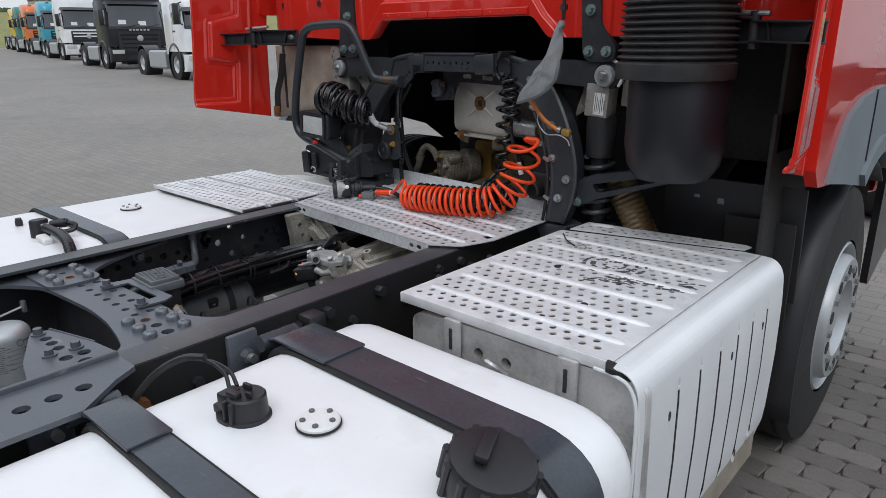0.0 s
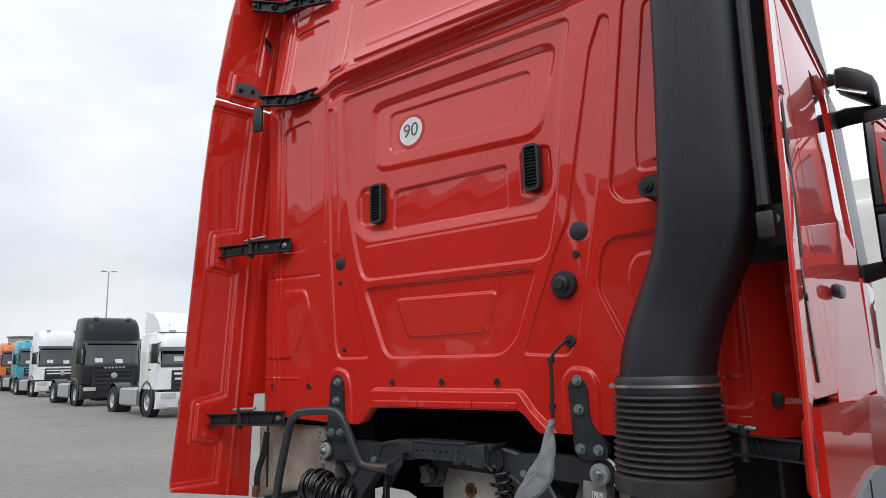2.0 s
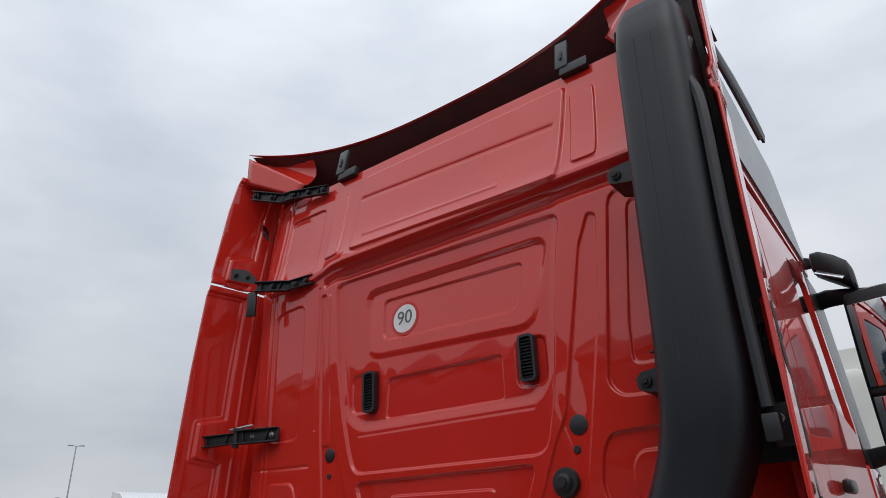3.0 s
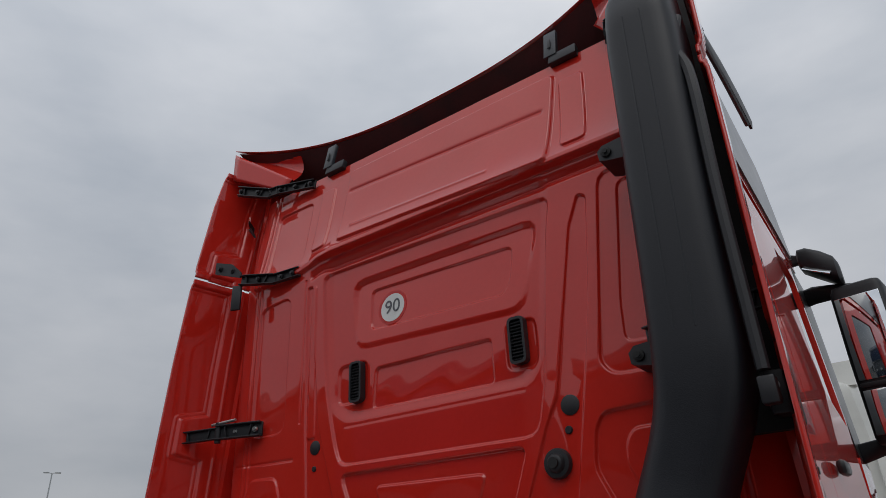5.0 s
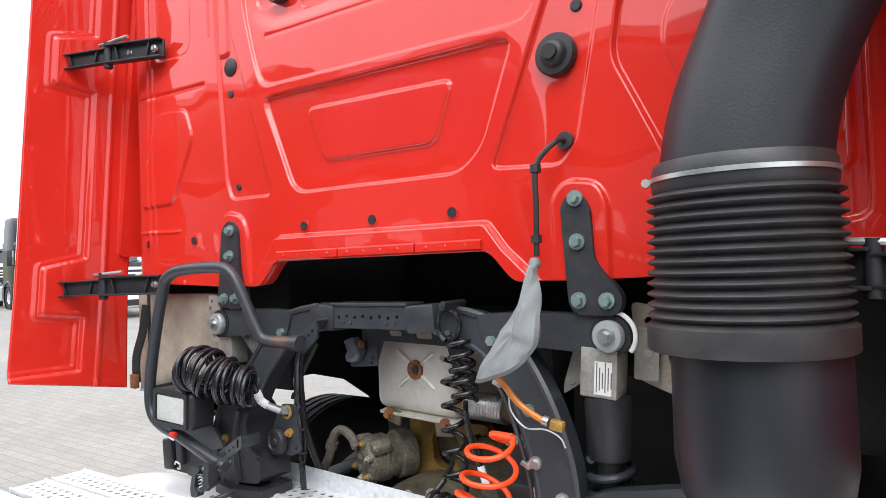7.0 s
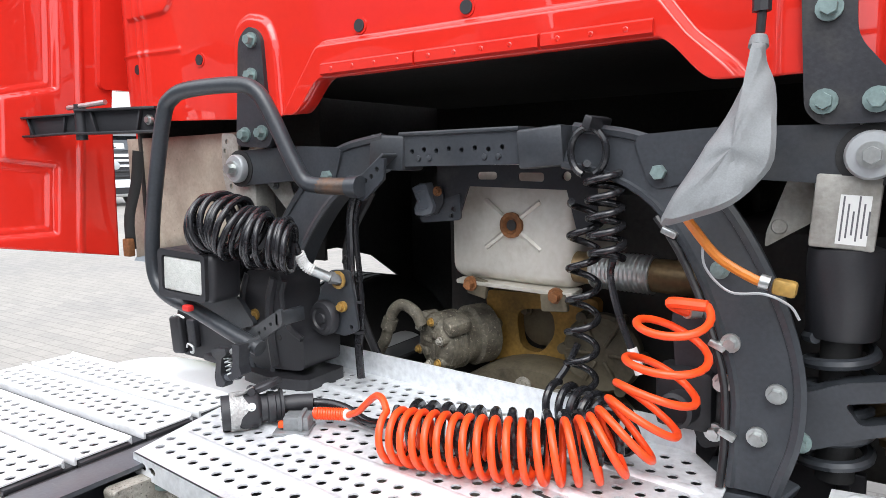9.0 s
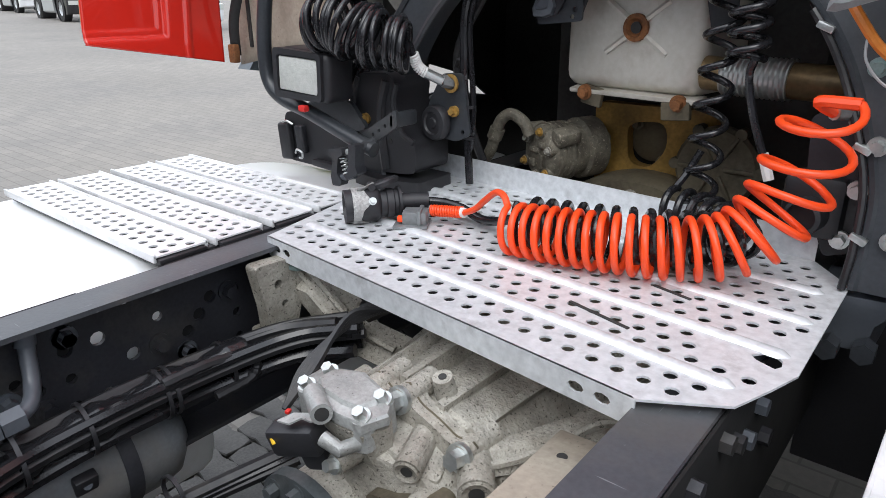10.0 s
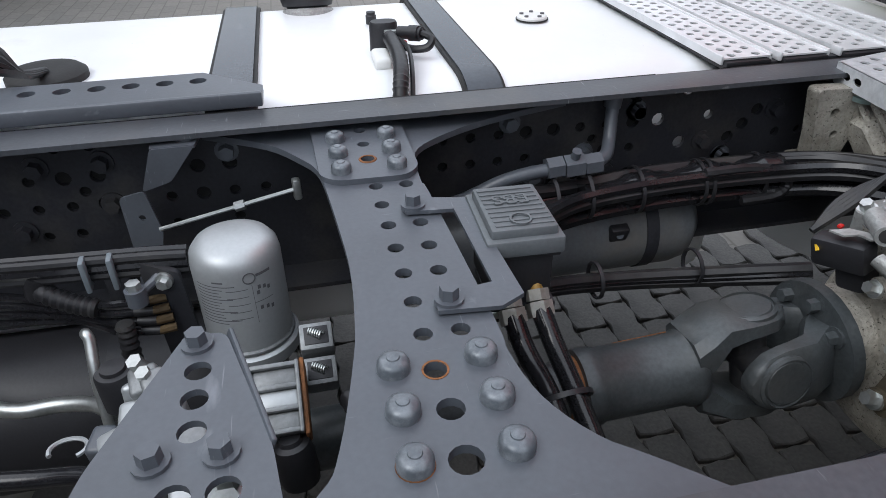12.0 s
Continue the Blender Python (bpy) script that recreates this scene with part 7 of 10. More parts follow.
part("kink_guard", sweep(bmesh.new(), coil((-0.206, -0.212, 0.997), (-0.148, -0.194, 1.000), 0.0090, 12, 12), 0.0026, 6), ORANGE, orange, "orange kink spring")
part("guard_end", cyl(bmesh.new(), (-0.149, -0.1945, 1.000), (-0.140, -0.197, 1.001), 0.0092, n=12), LABEL, orange, "white end ring")
part("end_tube", sweep(bmesh.new(), bend([oc[-1], (0.385, -0.09, 1.235), (0.405, -0.05, 1.215), (0.425, -0.02, 1.215)], 5), 0.0085, 8), ORANGE, orange)
part("end_sleeve", cyl(bmesh.new(), (0.40, -0.06, 1.218), (0.43, -0.012, 1.214), 0.011, n=10), STEEL, orange, "steel end sleeve")

plug = thing("trailer_plug", (-0.287, -0.305, 0.975), "black trailer cable plug with grey collar on the walkway", "plug", "trailer lines")
PA = Vector((0.58, 0.815, 0.0))
PN = Vector((0.815, -0.58, 0.0))
P0 = Vector((-0.331, -0.313, 1.006))
pb = part("plug_body", lathe(bmesh.new(), [(0.0, 0.006), (0.024, 0.004), (0.027, -0.004), (0.031, -0.004), (0.031, 0.010), (0.029, 0.012), (0.032, 0.016), (0.033, 0.056), (0.029, 0.062), (0.025, 0.064), (0.025, 0.074), (0.028, 0.076), (0.028, 0.088), (0.026, 0.090), (0.026, 0.096), (0.031, 0.098), (0.031, 0.103), (0.018, 0.105)], P0, PA, 30), BLACK, plug, "black plug body")
part("plug_mouth", lathe(bmesh.new(), [(0.026, 0.0), (0.0, 0.0)], P0 + PA * 0.003, -PA, 24), VOID, pb)
tape = [[P0 + PA * (0.010 + e * (0.020 + 0.010 * math.sin(1.7 * a) + 0.006 * math.sin(4.3 * a))) + (PN * math.cos(a) + Vector((0, 0, 1)) * math.sin(a)) * r for a in np.linspace(0, 2 * math.pi, 40, endpoint=False)] for e, r in ((0.0, 0.0318), (0.0, 0.0345), (0.5, 0.0352), (1.0, 0.0350), (1.0, 0.0325))]
part("collar", loft(bmesh.new(), tape), TAPE, pb, "ragged silver tape collar")
part("tape_end", sweep(bmesh.new(), bend([P0 + PA * 0.020 + PN * 0.012 + Vector((0, 0, 0.033)), P0 + PA * 0.036 + PN * 0.010 + Vector((0, 0, 0.036)), P0 + PA * 0.052 + PN * 0.006 + Vector((0, 0, 0.042))], 4), 0.006, 8, 0.4), TAPE, pb, "torn tape end")
part("hinge_pin", cyl(bmesh.new(), P0 + PA * 0.048 + PN * -0.008 + Vector((0, 0, 0.036)), P0 + PA * 0.048 + PN * 0.014 + Vector((0, 0, 0.036)), 0.007, n=14), BLACK, pb)
part("side_screw", bolt(bmesh.new(), P0 + PA * 0.046 + PN * 0.029 + Vector((0, 0, 0.014)), PN + Vector((0, 0, 0.5)), 0.005, 0.004), STEEL, pb, "bright screw")
part("plug_lid", lathe(bmesh.new(), [(0.027, 0.0), (0.030, 0.0), (0.031, 0.008), (0.028, 0.011), (0.0, 0.012)], P0 + PA * 0.076 - PN * 0.016 + Vector((0, 0, 0.030)), (-0.35, -0.12, 0.93), 26), BLACK, pb, "open black hinged lid")
part("cable_boot", sweep(bmesh.new(), [P0 + PA * 0.100, (-0.252, -0.208, 1.007), (-0.233, -0.190, 1.006)], [0.0165, 0.0162, 0.0158], 16), BLACK, plug, "straight black sleeve")
part("plug_cable", sweep(bmesh.new(), bend([(-0.242, -0.198, 1.006), (-0.205, -0.178, 1.004), (-0.165, -0.172, 0.999), (-0.11, -0.182, 0.990), (-0.05, -0.198, 1.005), (0.0, -0.205, 1.03)], 6), 0.0085, 10), HOSE, plug)
bk = part("metal_block", box(bmesh.new(), (-0.222, -0.240, 0.989), (0.046, 0.040, 0.026), (0, 0, 32), 0.004), BLOCK, plug, "small cast metal coupling")
part("block_rib", box(bmesh.new(), (-0.213, -0.236, 0.991), (0.008, 0.046, 0.030), (0, 0, 32), 0.002), BLOCK, bk)
part("orange_button", box(bmesh.new(), (-0.235, -0.263, 0.988), (0.018, 0.012, 0.012), (0, 0, 32), 0.003), ORANGE, bk, "orange button")
part("block_tab", box(bmesh.new(), (-0.226, -0.246, 0.976), (0.064, 0.056, 0.005), (0, 0, 32), 0.001), BLOCK, bk)

black_line = thing("black_air_line", (0.2, -0.15, 0.975), "black coiled trailer line behind the orange one", "air line", "trailer lines")
part("end_tail", sweep(bmesh.new(), bend([(0.17, -0.01, 1.055), (0.18, 0.02, 1.08), (0.195, 0.035, 1.12)], 5), 0.0066, 7), HOSE, black_line, "black tube end")
part("coil", sweep(bmesh.new(), coil_along([(-0.005, -0.215, 1.016), (0.08, -0.20, 1.016), (0.18, -0.175, 1.018), (0.27, -0.13, 1.02), (0.30, -0.07, 1.02), (0.24, -0.03, 1.022), (0.17, -0.01, 1.025)], [0.040, 0.042, 0.042, 0.040, 0.035, 0.036, 0.034], 19, 24, 0.4), 0.007, 9), HOSE, black_line, "black coiled tube")

HC = [(-0.545, -0.165, 1.318), (-0.527, -0.16, 1.324), (-0.470, -0.16, 1.322), (-0.425, -0.145, 1.300), (-0.375, -0.125, 1.288), (-0.345, -0.110, 1.282)]
hang = thing("hanging_coil", (-0.58, -0.05, 1.30), "bunched black coiled air line hung on the stand", "air line", "trailer lines")
hc = coil_along(HC, [0.052, 0.058, 0.060, 0.054, 0.048, 0.045], 17.5, 44)
hc = [p + Vector((0.004 * math.sin(1.9 * i / 44), 0.010 * math.sin(1.3 * i / 44 + 1), 0.005 * math.sin(2.1 * i / 44))) for i, p in enumerate(hc)]
part("coil", sweep(bmesh.new(), hc, 0.0066, 14), HOSE, hang, "black coiled tube")
part("inner_coil", sweep(bmesh.new(), coil_along([(-0.62, -0.06, 1.24), (-0.57, -0.03, 1.21), (-0.52, -0.03, 1.19)], 0.045, 5, 18), 0.0066, 7), HOSE, hang)
part("tail", sweep(bmesh.new(), bend([hc[-1], (-0.357, -0.100, 1.285), (-0.352, -0.092, 1.262)], 5), 0.0072, 8), HOSE, hang)
part("guard_spring", sweep(bmesh.new(), coil_along([(-0.352, -0.092, 1.264), (-0.350, -0.080, 1.240), (-0.338, -0.068, 1.226)], 0.0095, 10, 10), 0.0028, 5), LABEL, hang, "white kink spring")
part("fitting", cyl(bmesh.new(), (-0.340, -0.069, 1.227), (-0.318, -0.042, 1.210), 0.0105, n=10), STEEL, hang, "steel hose fitting")
part("fitting_nut", cyl(bmesh.new(), (-0.318, -0.042, 1.210), (-0.306, -0.022, 1.204), 0.013, n=6), BLOCK, hang)
hpl = part("socket_plate", slab(bmesh.new(), rounded([(-0.335, 1.222), (-0.282, 1.225), (-0.262, 1.10), (-0.300, 1.083), (-0.345, 1.088), (-0.390, 1.110), (-0.370, 1.165)], 0.010), [circle(-0.282, 1.105, 0.005, 8)], FACE, -0.022, 0.006), SUSP, hang, "black socket plate on the arch")
part("socket_ring", lathe(bmesh.new(), [(0.013, 0), (0.019, 0.002), (0.019, 0.006), (0.013, 0.007)], (-0.306, -0.026, 1.204), (0, -1, 0), 18, caps=False), BRASS, hpl)
part("spare_socket", lathe(bmesh.new(), [(0.037, 0), (0.038, 0.012), (0.034, 0.019), (0.024, 0.021), (0.021, 0.017), (0.012, 0.017), (0.010, 0.021), (0, 0.021)], (-0.346, -0.024, 1.120), (-0.1, -1, 0), 28), BLACK, hpl, "capped black socket")
part("bolt", bolt(bmesh.new(), (-0.302, -0.026, 1.147), (0, -1, 0), 0.008, 0.008), BRASS, hpl)

drop = thing("hanging_line", (0.25, 0.02, 1.03), "black spiral line hung from the arch by a tie", "air line", "trailer lines")
part("loop", sweep(bmesh.new(), [Vector((0.230 + 0.030 * math.cos(a), -0.012, 1.452 + 0.038 * math.sin(a))) for a in np.linspace(-1.2, 4.4, 30)], 0.0062, 8), HOSE, drop, "black hose loop")
part("tight_coil", sweep(bmesh.new(), coil((0.250, 0.0, 1.435), (0.258, 0.005, 1.275), 0.027, 5.5, 30), 0.0065, 10), HOSE, drop, "black coiled tube")
part("loose_coil", sweep(bmesh.new(), coil((0.21, 0.03, 1.37), (0.197, 0.04, 1.03), 0.026, 6, 30), 0.0062, 10), HOSE, drop)
part("straight_hose", sweep(bmesh.new(), bend([(0.275, -0.02, 1.28), (0.268, -0.01, 1.25), (0.285, -0.015, 1.19), (0.315, -0.02, 1.12)], 5), 0.0062, 8), HOSE, drop)
part("hose_tag", cyl(bmesh.new(), (0.307, -0.018, 1.14), (0.322, -0.02, 1.10), 0.0085, n=8), LABEL, drop, "white sleeve")
part("cable_tie", box(bmesh.new(), (0.245, -0.012, 1.497), (0.014, 0.09, 0.02), (0, 20, 0), 0.003), BLACK, drop)

# grey cloth tied over a connector
bag = thing("cloth_cover", (0.46, -0.09, 1.36), "crumpled grey cloth tied round a hanging connector", "cloth")
out = [(0.478, 1.590), (0.492, 1.588), (0.496, 1.560), (0.508, 1.53), (0.514, 1.485), (0.515, 1.435), (0.498, 1.405), (0.47, 1.378), (0.43, 1.362), (0.385, 1.352), (0.400, 1.395), (0.425, 1.44), (0.452, 1.49), (0.474, 1.545)]
bm = bmesh.new()
loop = [p.to_2d() for p in bend([(x, z, 0) for x, z in out + out[:1]], 3)][:-1]
cxz = Vector((0.468, 1.45))
rings = []
for side, ks in ((-1, (0.0, 0.25, 0.5, 0.72, 0.9, 1.0)), (1, (0.9, 0.6, 0.3, 0.0))):
    for k in ks:
        ring = []
        for p in loop:
            q = cxz + (p - cxz) * max(k, 0.02)
            nz = noise.noise(Vector((q.x * 38, q.y * 38, side * 2.0))) * 0.014 + noise.noise(Vector((q.x * 90, q.y * 25, 5))) * 0.006
            ring.append(Vector((q.x, -0.115 + 0.35 * (q.y - 1.45) + side * 0.026 * math.sqrt(max(0, 1 - k * k)) + nz * (1 - k * 0.3), q.y)))
        rings.append(ring)
loft(bm, rings)
part("cloth", bm, CLOTH, bag, "crumpled grey cloth")
part("tie", lathe(bmesh.new(), [(0.010, -0.008), (0.013, -0.004), (0.012, 0.004), (0.010, 0.010)], (0.483, -0.062, 1.585), (0, 0.3, 1), 12), CLOTH, bag)
amber = thing("amber_hose", (0.45, -0.09, 1.27), "amber hose with a brass end hanging from the cloth", "hose")
part("hose", sweep(bmesh.new(), bend([(0.400, -0.105, 1.368), (0.412, -0.09, 1.345), (0.445, -0.082, 1.303), (0.490, -0.08, 1.276), (0.508, -0.08, 1.272)], 6), 0.0068, 9), AMBER, amber, "amber tube")
part("clip", cyl(bmesh.new(), (0.498, -0.08, 1.274), (0.510, -0.08, 1.271), 0.0105, n=12), STEEL, amber)
part("brass_end", box(bmesh.new(), (0.528, -0.08, 1.267), (0.030, 0.018, 0.022), (0, 8, 0), 0.005), BRASS, amber, "brass end piece")
part("white_wire", sweep(bmesh.new(), bend([(0.425, -0.085, 1.33), (0.43, -0.09, 1.29), (0.462, -0.09, 1.258), (0.505, -0.088, 1.258), (0.535, -0.085, 1.245), (0.548, -0.09, 1.228)], 6), 0.0019, 6), CANISTER, amber, "thin pale wire")

# ---- engine seen under the cab ----
engine = thing("engine", (0, 0.5, 0.9), "oily engine rear end with heat shield under the cab", "engine")
# both blocks carry the engine bay's shade as their colour
part("engine_block", box(bmesh.new(), (0.0, 0.80, 1.0), (0.62, 0.86, 0.75), bev=0.05), VOID, engine, "engine block with the dark under the cab in its colour")
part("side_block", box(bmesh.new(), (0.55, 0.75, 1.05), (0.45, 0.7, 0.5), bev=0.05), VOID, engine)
hs_box = part("heat_shield", box(bmesh.new(), (0.005, 0.245, 1.313), (0.315, 0.19, 0.246), (0, 0, -8), 0.032, 4), SHIELD, engine, "dull silver pressed heat shield")
for a in (40, 140, 220, 320):
    q = Vector((math.cos(radians(a)), math.sin(radians(a))))
    part("shield_rib", sweep(bmesh.new(), [(0.008 + q.x * 0.022, 0.147, 1.312 + q.y * 0.022), (0.008 + q.x * 0.085, 0.148 - 0.14 * q.x * 0.06, 1.312 + q.y * 0.075)], 0.006, 6), SHIELD, hs_box)
part("shield_flange", box(bmesh.new(), (0.005, 0.165, 1.186), (0.29, 0.04, 0.010), (8, 0, -8), 0.003), SHIELD, hs_box, "folded lower flange")
for x, z in ((-0.10, 1.182), (0.11, 1.180)):
    part("flange_bolt", bolt(bmesh.new(), (x, 0.145 - 0.14 * x, z), (0, -1, -0.1), 0.011, 0.012), RUST, hs_box, "rusty bolt")
part("shield_boss", lathe(bmesh.new(), [(0.026, 0), (0.026, 0.010), (0.018, 0.012), (0.014, 0.004), (0, 0.004)], (0.008, 0.150, 1.312), (-0.1, -1, 0), 20), RUST, hs_box, "rusty boss")
part("boss_hole", lathe(bmesh.new(), [(0.011, 0), (0.011, 0.0022), (0, 0.0022)], (0.0075, 0.1452, 1.312), (-0.1, -1, 0), 16), VOID, hs_box, "dark bolt hole")
part("shield_tab", box(bmesh.new(), (-0.085, 0.165, 1.175), (0.05, 0.012, 0.04), (0, 10, -8), 0.004), OILY, hs_box)
part("shield_tab", box(bmesh.new(), (0.105, 0.135, 1.165), (0.06, 0.012, 0.035), (0, -6, -8), 0.004), OILY, hs_box)
hp = part("holder_plate", slab(bmesh.new(), [(-0.14, 1.435), (0.20, 1.430), (0.205, 1.31), (0.165, 1.31), (0.145, 1.385), (-0.065, 1.392), (-0.085, 1.34), (-0.14, 1.335)], [rounded([(-0.045, 1.405), (0.0, 1.405), (0.0, 1.42), (-0.045, 1.42)], 0.007), rounded([(0.045, 1.402), (0.10, 1.40), (0.10, 1.417), (0.045, 1.418)], 0.007), circle(0.145, 1.41, 0.009, 10)], FACE, 0.10, 0.006), FRAME_DARK, engine, "black drilled holder plate")
ph = part("plug_holder", loft(bmesh.new(), [[Vector((-0.163 + (x + 0.163) * k, y, 1.364 + (z - 1.364) * k)) for x, z in ((-0.192, 1.390), (-0.175, 1.398), (-0.154, 1.400), (-0.147, 1.378), (-0.136, 1.352), (-0.142, 1.336), (-0.160, 1.330), (-0.184, 1.331), (-0.188, 1.345), (-0.180, 1.362))] for y, k in ((0.102, 1.0), (0.086, 1.0), (0.080, 0.93), (0.078, 0.60), (0.083, 0.50))]), FRAME, hp, "moulded grey sensor cover")
part("holder_tab", slab(bmesh.new(), rounded([(-0.186, 1.345), (-0.082, 1.378), (-0.082, 1.324), (-0.180, 1.316)], 0.008), [circle(-0.098, 1.345, 0.006, 8), circle(-0.104, 1.332, 0.005, 8)], FACE, 0.095, 0.005), SUSP, ph)
part("clip_lever", slab(bmesh.new(), rounded([(-0.143, 1.385), (-0.122, 1.392), (-0.118, 1.36), (-0.135, 1.335), (-0.143, 1.34)], 0.005), [], FACE, 0.088, 0.006), BLACK, ph, "black lever")
part("rusty_rivet", bolt(bmesh.new(), (-0.131, 0.088, 1.382), (0, -1, 0), 0.007, 0.005), RUST, ph, "rusty rivet")
part("tail_pipe", cyl(bmesh.new(), (0.15, 0.14, 1.238), (0.415, 0.12, 1.232), 0.030, n=24), BRONZE, engine, "heat-tinted exhaust pipe")
part("pipe_bellows", lathe(bmesh.new(), [(0.0325 + 0.003 * (k % 2), 0.0042 * k) for k in range(28)], (0.185, 0.136, 1.237), (1, -0.07, -0.02), 24), STEEL, engine, "bright corrugated pipe section")
CAX = Vector((0.42, 0.9, 0.02)).normalized()
CP = Vector((-0.212, 0.165, 1.035))
prof = [(0.0, 0.0), (0.050, 0.0), (0.058, 0.004), (0.064, 0.012)]
for k in range(4):
    prof += [(0.064, 0.020 + 0.014 * k), (0.068, 0.021 + 0.014 * k), (0.068, 0.027 + 0.014 * k), (0.064, 0.028 + 0.014 * k)]
prof += [(0.060, 0.085), (0.060, 0.10), (0.070, 0.105), (0.070, 0.15), (0.04, 0.17)]
cpr = part("compressor", lathe(bmesh.new(), prof, CP, CAX, 30), DUSTY, engine, "dusty ribbed cast compressor")
CU = CAX.cross(Vector((0, 0, 1))).normalized()
CV = CU.cross(CAX)
for k, (a, rr) in enumerate(((0.3, 0.052), (1.3, 0.054), (2.5, 0.050), (3.6, 0.054), (4.6, 0.050), (5.5, 0.054))):
    q = CP + CU * rr * math.cos(a) + CV * rr * math.sin(a)
    part("bolt_boss", cyl(bmesh.new(), q + CAX * 0.05, q - CAX * 0.004, 0.0125, n=12), DUSTY, cpr)
    part("bolt", bolt(bmesh.new(), q - CAX * 0.004, -CAX, 0.0068, 0.006), BRASS if k % 2 else CAST, cpr)
for u, v, w, h, d in ((-0.012, 0.008, 0.036, 0.012, 0.006), (0.014, -0.016, 0.012, 0.034, 0.005), (-0.020, -0.022, 0.020, 0.018, 0.007), (0.018, 0.022, 0.022, 0.014, 0.005)):
    part("cast_field", box(bmesh.new(), CP + CU * u + CV * v - CAX * (d * 0.4), (w, d, h), (0, 0, -25), 0.002), DUSTY, cpr)
part("cast_lug", box(bmesh.new(), CP + CU * 0.058 + CV * 0.046 + CAX * 0.035, (0.040, 0.060, 0.034), (10, 20, -25), 0.010), DUSTY, cpr)
part("cast_lug", box(bmesh.new(), CP - CU * 0.058 + CV * 0.040 + CAX * 0.030, (0.040, 0.050, 0.040), (0, -20, -25), 0.010), DUSTY, cpr)
part("cast_lug", box(bmesh.new(), CP - CU * 0.078 - CV * 0.004 + CAX * 0.09, (0.030, 0.030, 0.050), (0, 0, -25), 0.008), OILY, cpr)
part("elbow_pipe", sweep(bmesh.new(), bend([(-0.232, 0.160, 1.075), (-0.246, 0.155, 1.104), (-0.277, 0.150, 1.120), (-0.304, 0.150, 1.104), (-0.320, 0.150, 1.068), (-0.334, 0.152, 1.030), (-0.368, 0.158, 0.985), (-0.40, 0.17, 0.94)], 6), 0.0135, 12), DUSTY, cpr, "grey elbow pipe")
part("pipe_collar", cyl(bmesh.new(), (-0.313, 0.150, 1.084), (-0.323, 0.150, 1.060), 0.018, n=14), DUSTY, cpr)
yb = part("yellow_bracket", slab(bmesh.new(), rounded([(-0.15, 1.14), (0.13, 1.14), (0.10, 0.90), (-0.14, 0.89)], 0.02), [rounded([(-0.07, 1.10), (0.02, 1.11), (0.03, 1.05), (-0.01, 1.0), (-0.06, 1.01)], 0.03)], FACE, 0.31, 0.03), BRASS, engine, "oily yellow cast bracket")
part("oval_cover", lathe(bmesh.new(), [(0.05, 0), (0.05, 0.012), (0.042, 0.018), (0, 0.018)], (-0.022, 0.36, 1.06), (0, -1, 0), 22), OILY, yb)
bolts(yb, [(-0.055, 0.335, 1.095), (0.01, 0.335, 1.015), (-0.12, 0.305, 1.06), (-0.10, 0.30, 0.96), (0.05, 0.30, 0.955)], (0, -1, 0), 0.010, 0.012, OILY)
fh = part("flywheel_housing", lathe(bmesh.new(), [(0.19, 0.0), (0.27, 0.0), (0.28, 0.02), (0.28, 0.10), (0.0, 0.12)], (0.0, 0.22, 0.72), (0, 1, 0), 44), OILY, engine, "grimy cast flywheel housing")
bolts(fh, [(0.235 * math.cos(a), 0.218, 0.72 + 0.235 * math.sin(a)) for a in np.linspace(0.5, 2.7, 7)], (0, -1, 0), 0.013, 0.012, CAST)
rc = part("round_cover", lathe(bmesh.new(), [(0.085, 0), (0.085, 0.02), (0.078, 0.028), (0.05, 0.02), (0.03, 0.026), (0, 0.026)], (0.150, 0.29, 1.035), (0, -1, 0), 28), OILY, engine, "round ribbed cover")
for k in range(6):
    a = 2 * math.pi * k / 6
    part("cover_rib", box(bmesh.new(), (0.150 + 0.048 * math.cos(a), 0.265, 1.035 + 0.048 * math.sin(a)), (0.06, 0.012, 0.008), (0, -math.degrees(a), 0), 0.002), OILY, rc)
    part("cover_lug", cyl(bmesh.new(), (0.150 + 0.085 * math.cos(a), 0.29, 1.035 + 0.085 * math.sin(a)), (0.150 + 0.085 * math.cos(a), 0.262, 1.035 + 0.085 * math.sin(a)), 0.012, n=10), OILY, rc)
part("valve_body", box(bmesh.new(), (0.385, 0.02, 1.065), (0.09, 0.06, 0.10), bev=0.014), BLACK, engine, "black valve with ports")
part("valve_port", lathe(bmesh.new(), [(0.028, 0), (0.028, 0.03), (0.022, 0.034), (0.022, 0.02), (0, 0.02)], (0.385, -0.005, 1.055), (-0.2, -1, 0), 20), BLACK, engine)
part("valve_plate", slab(bmesh.new(), rounded([(0.36, 1.20), (0.41, 1.22), (0.45, 1.12), (0.45, 1.0), (0.41, 0.985), (0.37, 1.08)], 0.01), [], FACE, 0.01, 0.008), FRAME_DARK, engine)
for p in ((0.425, 0.0, 1.20), (0.44, 0.0, 1.10), (0.43, 0.0, 1.02)):
    part("bolt", bolt(bmesh.new(), p, (0, -1, 0), 0.010, 0.012), STEEL, engine)
for k, pts in enumerate((((0.33, 0.05, 1.36), (0.40, 0.02, 1.27), (0.45, 0.01, 1.15), (0.46, 0.0, 1.0)), ((-0.30, 0.08, 1.38), (-0.36, 0.06, 1.25), (-0.34, 0.08, 1.1), (-0.30, 0.10, 0.98)))):
    part("engine_cable", sweep(bmesh.new(), bend(pts, 6), 0.010, 8), CABLE, engine)

beige = thing("splash_sheet", (-0.95, 0.05, 1.17), "dusty beige splash sheet between flap and stand", "splash guard")
